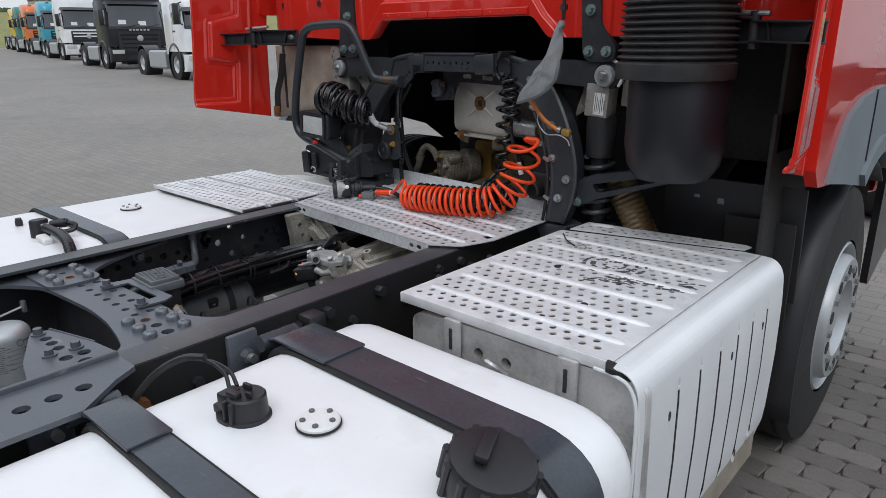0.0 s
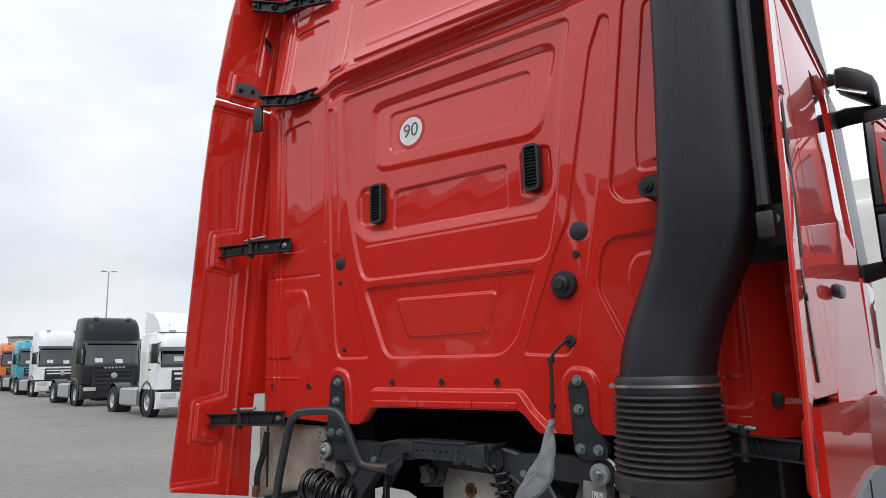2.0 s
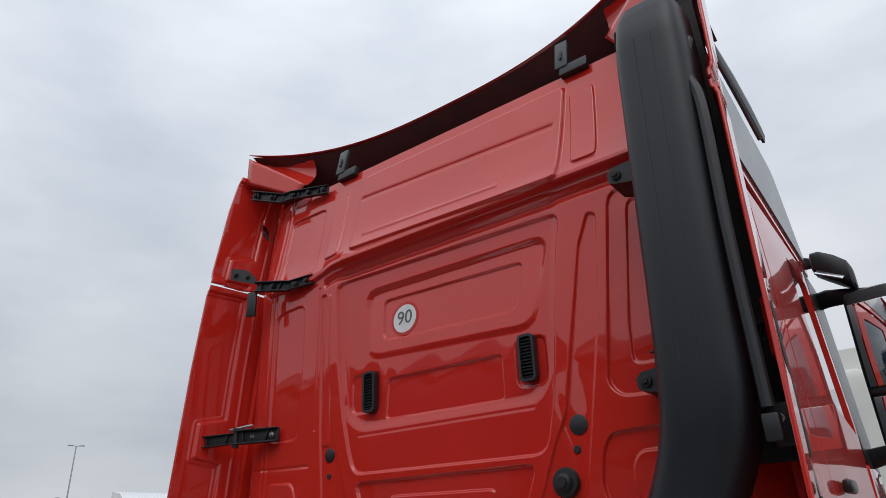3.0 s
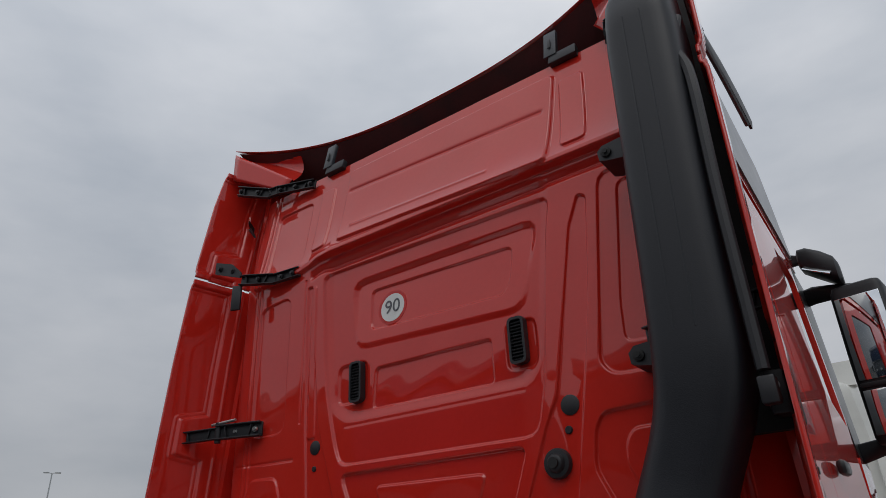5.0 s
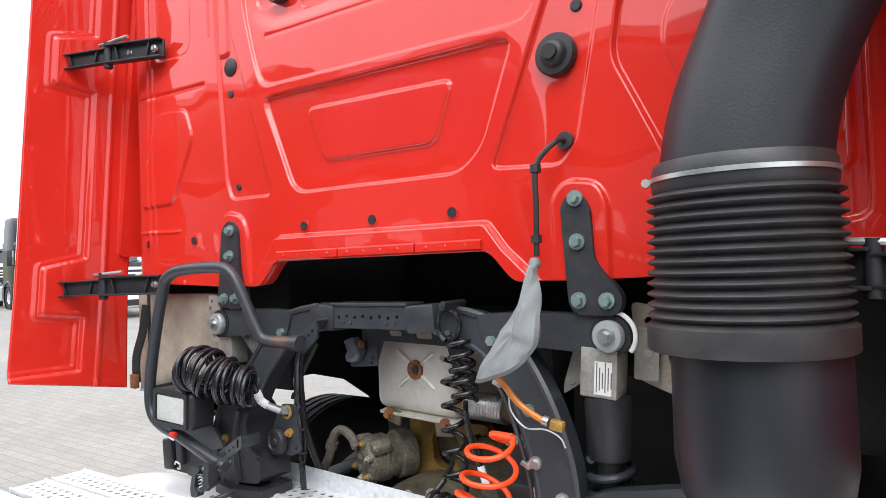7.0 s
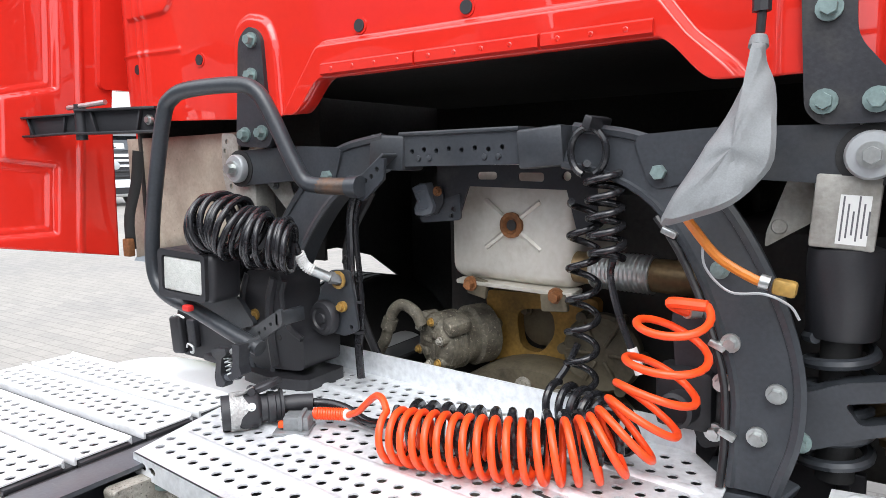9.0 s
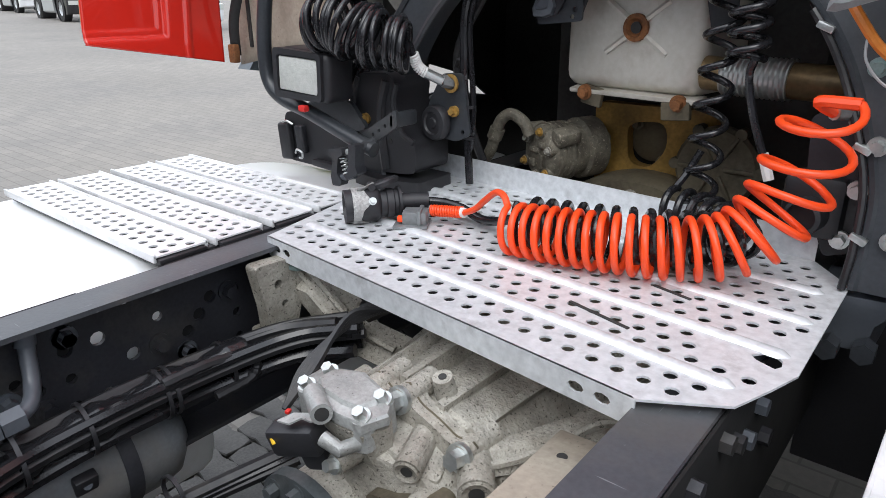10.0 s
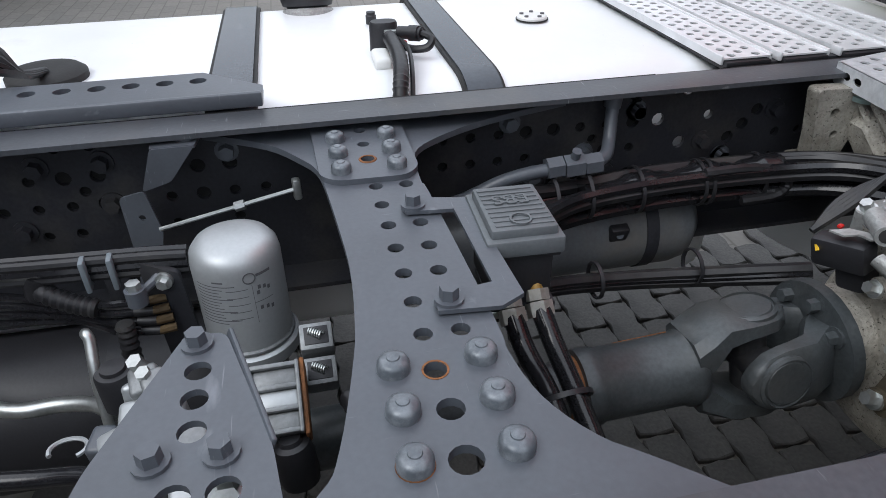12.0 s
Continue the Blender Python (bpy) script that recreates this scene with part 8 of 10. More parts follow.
thicken(part("sheet", sheet(bmesh.new(), 12, 8, lambda u, v: Vector((-1.155 + 0.47 * u - 0.03 * u * (1 - v), 0.055 + 0.02 * math.sin(3 * u), 1.190 + 0.09 * u * (1 - v) + 0.335 * v))), BEIGE, beige, "dusty flexible sheet"), 0.006)
part("sheet_strap", sweep(bmesh.new(), bend([(-1.06, 0.02, 1.49), (-1.075, 0.015, 1.40), (-1.11, 0.01, 1.31), (-1.13, 0.02, 1.22)], 4), 0.014, 6, 0.4), RUBBER, beige, "black rubber strap")
part("strap_clip", box(bmesh.new(), (-1.125, 0.01, 1.225), (0.03, 0.02, 0.05), bev=0.004), RUST, beige)

# ---- gearbox ----
gear = thing("gearbox", (0.03, -0.4, 0.45), "dusty cast aluminium gearbox with bolted covers between the rails", "gearbox")


def ring_y(c, wx, wz, n=32, p=2.6):
    return [Vector((q.x, c[1], c[2] + (q.y - c[1]))) for q in ring_at((c[0], c[1], 0), wx, wz, n, p)]


def lump(path, r, n=10, flat=1.0):
    return sweep(bmesh.new(), path, r, n, flat)


part("gear_case", loft(bmesh.new(), [ring_y((0.035, y, z), wx, wz, 40, 2.3) for y, z, wx, wz in ((-0.635, 0.70, 0.105, 0.10), (-0.62, 0.70, 0.14, 0.135), (-0.545, 0.70, 0.150, 0.150), (-0.53, 0.70, 0.168, 0.165), (-0.44, 0.70, 0.172, 0.16), (-0.30, 0.70, 0.205, 0.165), (-0.15, 0.70, 0.25, 0.18), (0.02, 0.70, 0.30, 0.21), (0.20, 0.71, 0.33, 0.24))]), CAST, gear, "dusty cast housing")
# bolted joint flange with lobes round its screws
lobes = (2.72, 2.32, 1.80, 1.50, 0.86, 0.40)
rim = []
for a in np.linspace(3.25, -0.15, 90):
    r = 0.172 + 0.022 * max(math.exp(-((a - l) / 0.085) ** 2) for l in lobes)
    rim.append((0.035 + r * math.cos(a), 0.70 + r * math.sin(a)))
rf = part("joint_flange", slab(bmesh.new(), rim + [(0.035 + 0.12 * math.cos(a), 0.70 + 0.12 * math.sin(a)) for a in np.linspace(-0.15, 3.25, 40)], [], FACE, -0.575, 0.034), CAST, gear, "lobed cast joint flange")
part("joint_line", slab(bmesh.new(), [(0.035 + 1.004 * (x - 0.035), 0.70 + 1.004 * (z - 0.70)) for x, z in rim] + [(0.035 + 0.13 * math.cos(a), 0.70 + 0.13 * math.sin(a)) for a in np.linspace(-0.15, 3.25, 40)], [], FACE, -0.560, 0.003), OILY, rf, "dark joint line")
for l in lobes:
    p = Vector((0.035 + 0.176 * math.cos(l), -0.578, 0.70 + 0.176 * math.sin(l)))
    part("boss", cyl(bmesh.new(), p + Vector((0, 0.07, 0)), p, 0.0185, 0.0165, n=14), CAST, rf)
    if l in (1.50, 0.86, 2.32):
        part("bolt", bolt(bmesh.new(), p, (0, -1, 0.25), 0.0135, 0.016), STEEL, rf, "bright flange bolt")
    else:
        part("screw_hole", lathe(bmesh.new(), [(0.008, 0), (0.008, 0.001), (0, 0.001)], p - Vector((0, 0.0005, 0)), (0, -1, 0), 12), VOID, rf, "dark threaded hole")
# fins that run from the flange up the bell
for a0, h in ((2.55, 0.020), (2.05, 0.024), (1.62, 0.030), (1.25, 0.022), (0.95, 0.030), (0.55, 0.024)):
    ca, sa = math.cos(a0), math.sin(a0)
    tang = Vector((-sa, 0, ca)) * 0.006
    rings = []
    for y, rx, rz in ((-0.545, 0.160, 0.158), (-0.44, 0.172, 0.160), (-0.30, 0.205, 0.165), (-0.15, 0.25, 0.18), (0.0, 0.295, 0.205)):
        lo = Vector((0.035 + rx * ca * 0.95, y, 0.70 + rz * sa * 0.95))
        hi = Vector((0.035 + (rx + h) * ca, y, 0.70 + (rz + h) * sa))
        rings.append([lo - tang * 1.6, lo + tang * 1.6, hi + tang, hi - tang])
    part("case_fin", loft(bmesh.new(), rings), CAST, gear, "cast stiffening fin")
for a0, a1, y, r in ((1.15, 2.2, -0.36, 0.180), (0.3, 1.5, -0.25, 0.205)):
    part("cross_fin", sweep(bmesh.new(), [(0.035 + (r + 0.006) * math.cos(a) * 1.06, y + 0.05 * (a - a0), 0.70 + (r * 0.90) * math.sin(a)) for a in np.linspace(a0, a1, 14)], 0.008, 6), CAST, gear)
part("blind_boss", cyl(bmesh.new(), (0.079, -0.515, 0.86), (0.079, -0.525, 0.898), 0.017, 0.014, n=14), CAST, gear)
part("blind_hole", lathe(bmesh.new(), [(0.006, 0), (0.006, 0.001), (0, 0.001)], (0.079, -0.525, 0.898), (0, -0.25, 1), 10), VOID, gear)
# side arm that reaches over to the rail
part("mount_arm", loft(bmesh.new(), [[Vector((x + dx, y + dy, z + dz)) for dx, dy, dz in ((-0.012, -w, -0.010), (0.012, -w, -0.010), (0.012, w, 0.010), (-0.012, w, 0.010))] for x, y, z, w in ((0.165, -0.555, 0.822, 0.020), (0.19, -0.50, 0.815, 0.030), (0.225, -0.44, 0.822, 0.028), (0.26, -0.40, 0.842, 0.034), (0.335, -0.37, 0.862, 0.04))]), CAST, gear, "cast mounting arm")
part("arm_rib", lump(bend([(0.168, -0.578, 0.825), (0.20, -0.525, 0.822), (0.235, -0.462, 0.832), (0.27, -0.43, 0.855), (0.335, -0.41, 0.872)], 5), 0.006, 6), CAST, gear)
# selector housing: pale cover, ports, arm
act = part("selector_housing", loft(bmesh.new(), [[Vector((x * k + 0.0, y * k - 0.612 * (1 - k) + dy, z)) for x, y in ((-0.100, -0.585), (-0.03, -0.560), (0.062, -0.590), (0.085, -0.625), (0.070, -0.665), (0.020, -0.668), (-0.06, -0.655), (-0.098, -0.630))] for z, k, dy in ((0.775, 0.86, 0.03), (0.84, 0.97, 0.005), (0.868, 1.0, 0.0))]), CAST, gear, "cast selector housing")
part("selector_cover", loft(bmesh.new(), [[Vector((x * k, y * k - 0.612 * (1 - k), z + 0.04 * (x + 0.1))) for x, y in ((-0.100, -0.585), (-0.03, -0.560), (0.062, -0.590), (0.085, -0.625), (0.070, -0.665), (0.020, -0.668), (-0.06, -0.655), (-0.098, -0.630))] for z, k in ((0.868, 1.02), (0.882, 1.02), (0.886, 0.98), (0.890, 0.72), (0.897, 0.66))]), PALE_CAST, act, "pale cast cover")
for p in ((0.059, -0.648, 0.888), (-0.072, -0.640, 0.884), (-0.075, -0.590, 0.884), (0.055, -0.60, 0.890)):
    part("boss", cyl(bmesh.new(), Vector(p) - Vector((0, 0, 0.05)), Vector(p) + Vector((0, -0.004, 0.002)), 0.0165, n=14), PALE_CAST, act)
    part("bolt", bolt(bmesh.new(), Vector(p) + Vector((0, -0.004, 0.003)), (0, -0.45, 0.9), 0.0105, 0.014), STEEL, act, "bright screw")
part("hose_port", cyl(bmesh.new(), (-0.045, -0.655, 0.892), (0.016, -0.690, 0.898), 0.0165, n=16), PALE_CAST, act, "pale pipe stub")
part("port_hole", cyl(bmesh.new(), (0.016, -0.690, 0.898), (0.0168, -0.6905, 0.8981), 0.011, n=14), VOID, act)
part("side_plug", cyl(bmesh.new(), (0.038, -0.640, 0.848), (0.052, -0.612, 0.852), 0.010, n=12), BRASS, act, "gold coloured plug")
part("lever_arm", lump([(0.020, -0.695, 0.862), (0.050, -0.690, 0.853), (0.058, -0.655, 0.850), (0.05, -0.625, 0.852)], 0.012, 10), PALE_CAST, act)
part("lever_foot", cyl(bmesh.new(), (0.030, -0.640, 0.812), (0.024, -0.678, 0.808), 0.018, n=16), CAST, act)
part("bolt", bolt(bmesh.new(), (0.024, -0.680, 0.808), (-0.1, -0.9, 0.3), 0.0105, 0.014), STEEL, act, "bright screw")
part("lever_link", lump([(0.025, -0.665, 0.81), (0.045, -0.645, 0.825), (0.05, -0.62, 0.83)], 0.013, 8), CAST, act)
cn = part("connector_block", box(bmesh.new(), (-0.040, -0.695, 0.836), (0.088, 0.040, 0.050), (8, -14, 18), 0.008), BLACK, act, "black cable connector")
part("connector_neck", box(bmesh.new(), (-0.035, -0.66, 0.80), (0.05, 0.05, 0.06), (8, -14, 18), 0.01), BLACK, cn)
part("pale_bracket", slab(bmesh.new(), [(-0.062, -0.714), (-0.048, -0.692), (-0.004, -0.682), (0.010, -0.690), (0.002, -0.700), (-0.022, -0.698), (-0.032, -0.714)], [], lambda u, v, w: Vector((u, v, w + 0.25 * (u + 0.06) + 0.2 * (v + 0.7))), 0.867, 0.003), PALE_CAST, cn, "pale sheet bracket")
part("red_clip", box(bmesh.new(), (-0.068, -0.688, 0.866), (0.008, 0.010, 0.006), (0, 0, 20), 0.002), SIGN_RED, cn, "red clip")
part("yellow_tag", sweep(bmesh.new(), [(-0.075, -0.722, 0.846), (-0.065, -0.724, 0.838), (-0.058, -0.726, 0.832)], 0.003, 5), mat("yellow_tag_plastic", (0.8, 0.5, 0.03), 0.5), cn)
# scale the selector to its true size
selector_m = Matrix.Translation((0.0, -0.62, 0.87)) @ Matrix.Scale(0.86, 4) @ Matrix.Translation((0.0, 0.62, -0.87))
for ob in [act, *act.children, *cn.children]:
    ob.data.transform(selector_m)
# ports and lower cover
for p, q, r in (((0.150, -0.545, 0.815), (0.192, -0.598, 0.812), 0.024), ((0.085, -0.565, 0.835), (0.109, -0.632, 0.825), 0.019), ((0.125, -0.60, 0.79), (0.130, -0.64, 0.785), 0.016)):
    pt = part("port", cyl(bmesh.new(), p, q, r, n=18), CAST, gear)
    part("port_rim", lathe(bmesh.new(), [(r * 0.45, 0), (r * 0.8, 0.004), (r * 0.95, 0.002)], q, Vector(q) - Vector(p), 18, caps=False), CAST, pt)
    part("port_hole", cyl(bmesh.new(), q, Vector(q) + (Vector(q) - Vector(p)).normalized() * 0.0012, r * 0.42, n=14), VOID, pt)
part("cast_wall", box(bmesh.new(), (0.085, -0.60, 0.80), (0.10, 0.05, 0.05), (10, 10, 18), 0.012), CAST, gear)
part("cast_wall", box(bmesh.new(), (0.13, -0.59, 0.76), (0.12, 0.06, 0.06), (0, -10, 14), 0.014), CAST, gear)
lc_ = part("lower_cover", slab(bmesh.new(), rounded([(0.050, 0.775), (0.16, 0.805), (0.175, 0.765), (0.115, 0.70), (0.09, 0.64), (0.055, 0.645), (0.070, 0.72)], 0.014), [], FACE, -0.652, 0.05), OILY, gear, "dark oily bolted cover")
for p in ((0.077, -0.654, 0.755), (0.148, -0.654, 0.778), (0.095, -0.654, 0.725), (0.073, -0.654, 0.665)):
    part("boss", cyl(bmesh.new(), Vector(p) + Vector((0, 0.03, 0)), Vector(p) - Vector((0, 0.004, 0)), 0.0165, n=14), OILY, lc_)
    part("bolt", bolt(bmesh.new(), Vector(p) - Vector((0, 0.004, 0)), (-0.1, -0.95, 0.3), 0.0105, 0.014), STEEL, lc_, "bright screw")
part("output_neck", lathe(bmesh.new(), [(0.088, 0.0), (0.080, 0.02), (0.074, 0.03), (0.074, 0.068), (0.066, 0.070)], (-0.035, -0.590, 0.692), (-0.06, -1, -0.12), 32), CAST, gear, "speckled round neck")
part("mount_arm", loft(bmesh.new(), [[Vector((x + dx, y + dy, z + dz)) for dx, dy, dz in ((-0.03, -0.03, -0.02), (0.03, -0.03, -0.02), (0.03, 0.03, 0.02), (-0.03, 0.03, 0.02))] for x, y, z in ((-0.34, -0.41, 0.90), (-0.30, -0.40, 0.86), (-0.24, -0.39, 0.80), (-0.17, -0.37, 0.78))]), CAST, gear)
for dx in (-0.022, 0.022):
    part("arm_rib", lump([(-0.335 + dx, -0.43, 0.925), (-0.295 + dx, -0.42, 0.885), (-0.235 + dx, -0.41, 0.825), (-0.165 + dx, -0.39, 0.80)], 0.007, 6), CAST, gear)
mb = part("mount_bracket", slab(bmesh.new(), rounded([(-0.52, 0.945), (-0.42, 0.94), (-0.425, 0.86), (-0.455, 0.77), (-0.50, 0.77), (-0.505, 0.86)], 0.012), [circle(-0.475, 0.90, 0.009, 10), circle(-0.465, 0.86, 0.007, 10)], SIDE, -0.37, 0.03), CAST, gear, "pocketed cast bracket on the rail")
part("bracket_web", box(bmesh.new(), (-0.385, -0.46, 0.79), (0.05, 0.08, 0.03), bev=0.008), CAST, mb)
part("bolt", bolt(bmesh.new(), (-0.335, -0.425, 0.925), (0, 0, 1), 0.018, 0.02), TEAL_BOLT, mb, "pale coated bolt")

beam = thing("gearbox_support", (0.29, -0.67, 0.75), "dusty beige box beam beside the gearbox", "support beam")
bm = bmesh.new()
loft(bm, [[Vector((x - 0.10 * (y + 0.873), y + dy, z - 0.16 * (y + 0.873))) for x, z, dy in ((0.258, 0.80, 0), (0.255, 0.888, 0.006), (0.266, 0.908, 0.010), (0.335, 0.912, 0.010), (0.340, 0.80, 0))] for y in (-0.862, -0.78, -0.65, -0.47)])
bt = part("beam_box", bm, BEIGE, beam, "dusty folded steel beam")
part("beam_hole", lathe(bmesh.new(), [(0.007, 0), (0.007, 0.001), (0, 0.001)], (0.262, -0.52, 0.8545), (0, 0, 1), 12), VOID, bt)
part("end_nut", cyl(bmesh.new(), (0.300, -0.859, 0.878), (0.299, -0.879, 0.878), 0.019, n=6), BEIGE, beam)
part("end_bolt", cyl(bmesh.new(), (0.299, -0.875, 0.878), (0.298, -0.899, 0.878), 0.012, n=10), RUST, beam, "rusty bolt end")
part("vent_hose", sweep(bmesh.new(), bend([(0.298, -0.899, 0.878), (0.296, -0.94, 0.87), (0.300, -1.00, 0.83), (0.315, -1.04, 0.76), (0.33, -1.06, 0.68)], 6), 0.011, 9), HOSE, beam, "black hose")

# ---- propeller shaft ----
shaft = thing("propeller_shaft", (-0.04, -1.1, 0.6), "dark grey propeller shaft with universal joint", "propeller shaft")
J = Vector((-0.043, -0.777, 0.669))
D = Vector((-0.025, -1.0, -0.06)).normalized()
EAR_UP, EAR_SIDE = Vector((-0.20, -0.15, 0.97)), Vector((0.97, 0.04, 0.21))
part("shaft_tube", lathe(bmesh.new(), [(0.045, 0.082), (0.054, 0.088), (0.057, 0.096), (0.057, 0.106), (0.053, 0.112), (0.053, 0.236), (0.056, 0.240), (0.0565, 0.250), (0.055, 0.262), (0.047, 0.264)], J, D, 40), SHAFT, shaft, "painted steel tube")
part("rust_band", lathe(bmesh.new(), [(0.046, 0.255), (0.0475, 0.264), (0.0475, 0.282), (0.044, 0.286)], J, D, 36), RUST, shaft, "rusty sliding band")
part("sliding_shaft", lathe(bmesh.new(), [(0.042, 0.28), (0.042, 0.9)], J, D, 28), SHAFT, shaft, "thinner rear tube")
part("rust_streak", box(bmesh.new(), J + D * 0.16 + Vector((-0.034, 0, 0.041)), (0.005, 0.085, 0.0016), (3, -38, 0), 0.0005), RUST, shaft, "rusty weld streak")


def yoke(name, j, d, ear):
    """Forked end along d, with ears along +-ear."""
    d, ear = Vector(d).normalized(), Vector(ear).normalized()
    side = d.cross(ear)
    bm = bmesh.new()
    for sg in (-1, 1):
        rings = []
        for a, off, w, th in ((0.10, 0.022, 0.056, 0.034), (0.075, 0.038, 0.056, 0.030), (0.050, 0.058, 0.052, 0.022), (0.020, 0.062, 0.053, 0.016), (0.0, 0.063, 0.052, 0.015), (-0.022, 0.063, 0.046, 0.015), (-0.040, 0.063, 0.032, 0.014), (-0.050, 0.063, 0.012, 0.012)):
            c = j + d * a + ear * sg * off * 1.06
            rings.append([c + side * u * w * 0.88 + ear * v * th for u, v in ((-1, -0.6), (-0.7, -1), (0.7, -1), (1, -0.6), (1, 0.6), (0.7, 1), (-0.7, 1), (-1, 0.6))])
        loft(bm, rings)
    yk = part(name, bm, SHAFT, shaft, "forged joint fork")
    for sg in (-1, 1):
        part("bearing_cap", lathe(bmesh.new(), [(0.041, 0.0), (0.041, 0.010), (0.037, 0.013), (0.037, 0.009), (0.034, 0.009), (0.032, 0.012), (0, 0.012)], j + ear * sg * 0.072, ear * sg, 28), SHAFT, yk)
    return yk


yoke("shaft_fork", J, D, EAR_UP)
yoke("flange_fork", J, Vector((-0.02, 1.0, 0.10)), EAR_SIDE)
part("joint_cross", lathe(bmesh.new(), [(0.026, -0.06), (0.026, 0.06)], J, EAR_UP, 16), FRAME_DARK, shaft)
part("joint_cross", lathe(bmesh.new(), [(0.026, -0.06), (0.026, 0.06)], J, EAR_SIDE, 16), FRAME_DARK, shaft)
fl = part("flange", lathe(bmesh.new(), [(0.060, 0.0), (0.092, 0.004), (0.092, 0.022), (0.06, 0.026)], J + Vector((0.002, 0.090, 0.010)), (-0.02, 1.0, 0.10), 28), SHAFT, shaft, "dark bolted flange")
bolts(fl, [J + Vector((0.070 * math.cos(a), 0.088, 0.010 + 0.070 * math.sin(a))) for a in (0.75, 1.5, 2.3, 3.9, 5.4)], (0, -1, 0), 0.011, 0.015, SHAFT)

# ---- brake control box and lines ----
ebs = thing("control_box", (-0.07, -1.142, 0.84), "grey plastic brake control box with ribbed lid beside the cross-member", "control box")
part("box_base", box(bmesh.new(), (-0.068, -1.142, 0.890), (0.098, 0.075, 0.09), (0, 0, -2), 0.006), BLACK, ebs, "black lower box")
ld = part("box_lid", box(bmesh.new(), (-0.070, -1.142, 0.931), (0.120, 0.092, 0.022), (0, 0, -2), 0.003, 2), GREY_LID, ebs, "grey lid")
part("lid_top", box(bmesh.new(), (-0.070, -1.142, 0.946), (0.104, 0.078, 0.014), (0, 0, -2), 0.003, 2), GREY_LID, ld)
part("lid_lip", box(bmesh.new(), (-0.070, -1.142, 0.918), (0.112, 0.086, 0.008), (0, 0, -2), 0.002), BLACK, ld)
for k in range(9):
    part("lid_rib", box(bmesh.new(), (-0.111 + 0.0105 * k, -1.142, 0.9535), (0.0035, 0.068, 0.0018), (0, 0, -2), 0.0), GREY_LID, ld)
letters("lid_letters", "EBS", 0.030, pose(-0.085, -1.142, 0.9548, 0, 0, -92), GREY_LID, ld, "raised letters")
part("lid_badge", lathe(bmesh.new(), [(0.013, 0), (0.013, 0.0028), (0.0105, 0.0028), (0.0105, 0)], (-0.037, -1.144, 0.9535), (0, 0, 1), 20, caps=False), GREY_LID, ld)
part("hinge_pin", cyl(bmesh.new(), (-0.024, -1.195, 0.836), (-0.024, -1.105, 0.838), 0.0095, n=12), STEEL, ebs, "bright round bar")
part("base_plate", box(bmesh.new(), (-0.060, -1.140, 0.842), (0.09, 0.08, 0.010), (0, 0, -2), 0.002), FRAME_DARK, ebs)

pipes = thing("brake_pipe", (-0.40, -1.0, 0.79), "dark brake pipe with union nuts along the rail", "pipe")
part("pipe", sweep(bmesh.new(), bend([(-0.413, -0.856, 0.930), (-0.406, -0.860, 0.905), (-0.388, -0.868, 0.872), (-0.362, -0.885, 0.855), (-0.352, -0.92, 0.849), (-0.352, -0.99, 0.846), (-0.358, -1.06, 0.832), (-0.366, -1.15, 0.795), (-0.37, -1.3, 0.77)], 7), 0.0115, 10), FRAME, pipes, "dark pipe")
for y0, y1, r in ((-0.897, -0.927, 0.019), (-0.929, -0.962, 0.021), (-0.964, -0.992, 0.019)):
    part("union_nut", cyl(bmesh.new(), (-0.352, y0, 0.850), (-0.352, y1, 0.848), r, n=6), FRAME, pipes)
part("union_port", cyl(bmesh.new(), (-0.352, -0.945, 0.855), (-0.341, -0.945, 0.880), 0.008, n=10), FRAME, pipes)
part("pipe_end", cyl(bmesh.new(), (-0.413, -0.858, 0.920), (-0.414, -0.855, 0.942), 0.015, n=10), FRAME, pipes)

loom = thing("cable_loom", (-0.33, -0.8, 0.74), "bundled black cables taped and tied along the rail", "cables")
rnd = random.Random(12)
for k in range(15):
    dx, dz, dy = rnd.uniform(-0.028, 0.028), rnd.uniform(-0.028, 0.028), rnd.uniform(-0.03, 0.03)
    part("cable", sweep(bmesh.new(), bend([(-0.20 + dx, -0.42 + dy, 0.83 + dz), (-0.29 + dx, -0.50, 0.812 + dz), (-0.335 + dx, -0.62, 0.797 + dz), (-0.345 + dx, -0.80, 0.792 + dz), (-0.335 + dx, -0.95, 0.785 + dz), (-0.28 + 2 * dx, -1.06, 0.80 + dz), (-0.17 + 2 * dx, -1.12, 0.85 + dz)], 6), rnd.uniform(0.007, 0.014), 7), (CABLE, HOSE)[k % 2], loom)
part("taped_sleeve", sweep(bmesh.new(), bend([(-0.335, -0.56, 0.805), (-0.345, -0.62, 0.800), (-0.347, -0.68, 0.798), (-0.348, -0.74, 0.796), (-0.348, -0.80, 0.793), (-0.345, -0.87, 0.790), (-0.34, -0.93, 0.785)], 6), [0.033 + 0.006 * math.sin(0.55 * k) + 0.002 * math.sin(2.1 * k) for k in range(37)], 12, 0.8), HOSE, loom, "taped cable bundle")
for y in (-0.60, -0.70, -0.715, -0.83, -0.92, -0.98):
    part("cable_tie", lathe(bmesh.new(), [(0.039, -0.003), (0.042, -0.003), (0.042, 0.003), (0.039, 0.003), (0.039, -0.003)], (-0.344, y, 0.794), (0.05, 1, 0.03), 18, caps=False), BLACK, loom)
part("corrugated_loop", sweep(bmesh.new(), bend([(-0.315, -0.72, 0.826), (-0.31, -0.64, 0.828), (-0.305, -0.585, 0.818), (-0.302, -0.563, 0.795), (-0.305, -0.58, 0.772), (-0.31, -0.64, 0.765)], 6), [0.0085 + 0.0015 * (k % 2) for k in range(31)], 8), CABLE, loom)
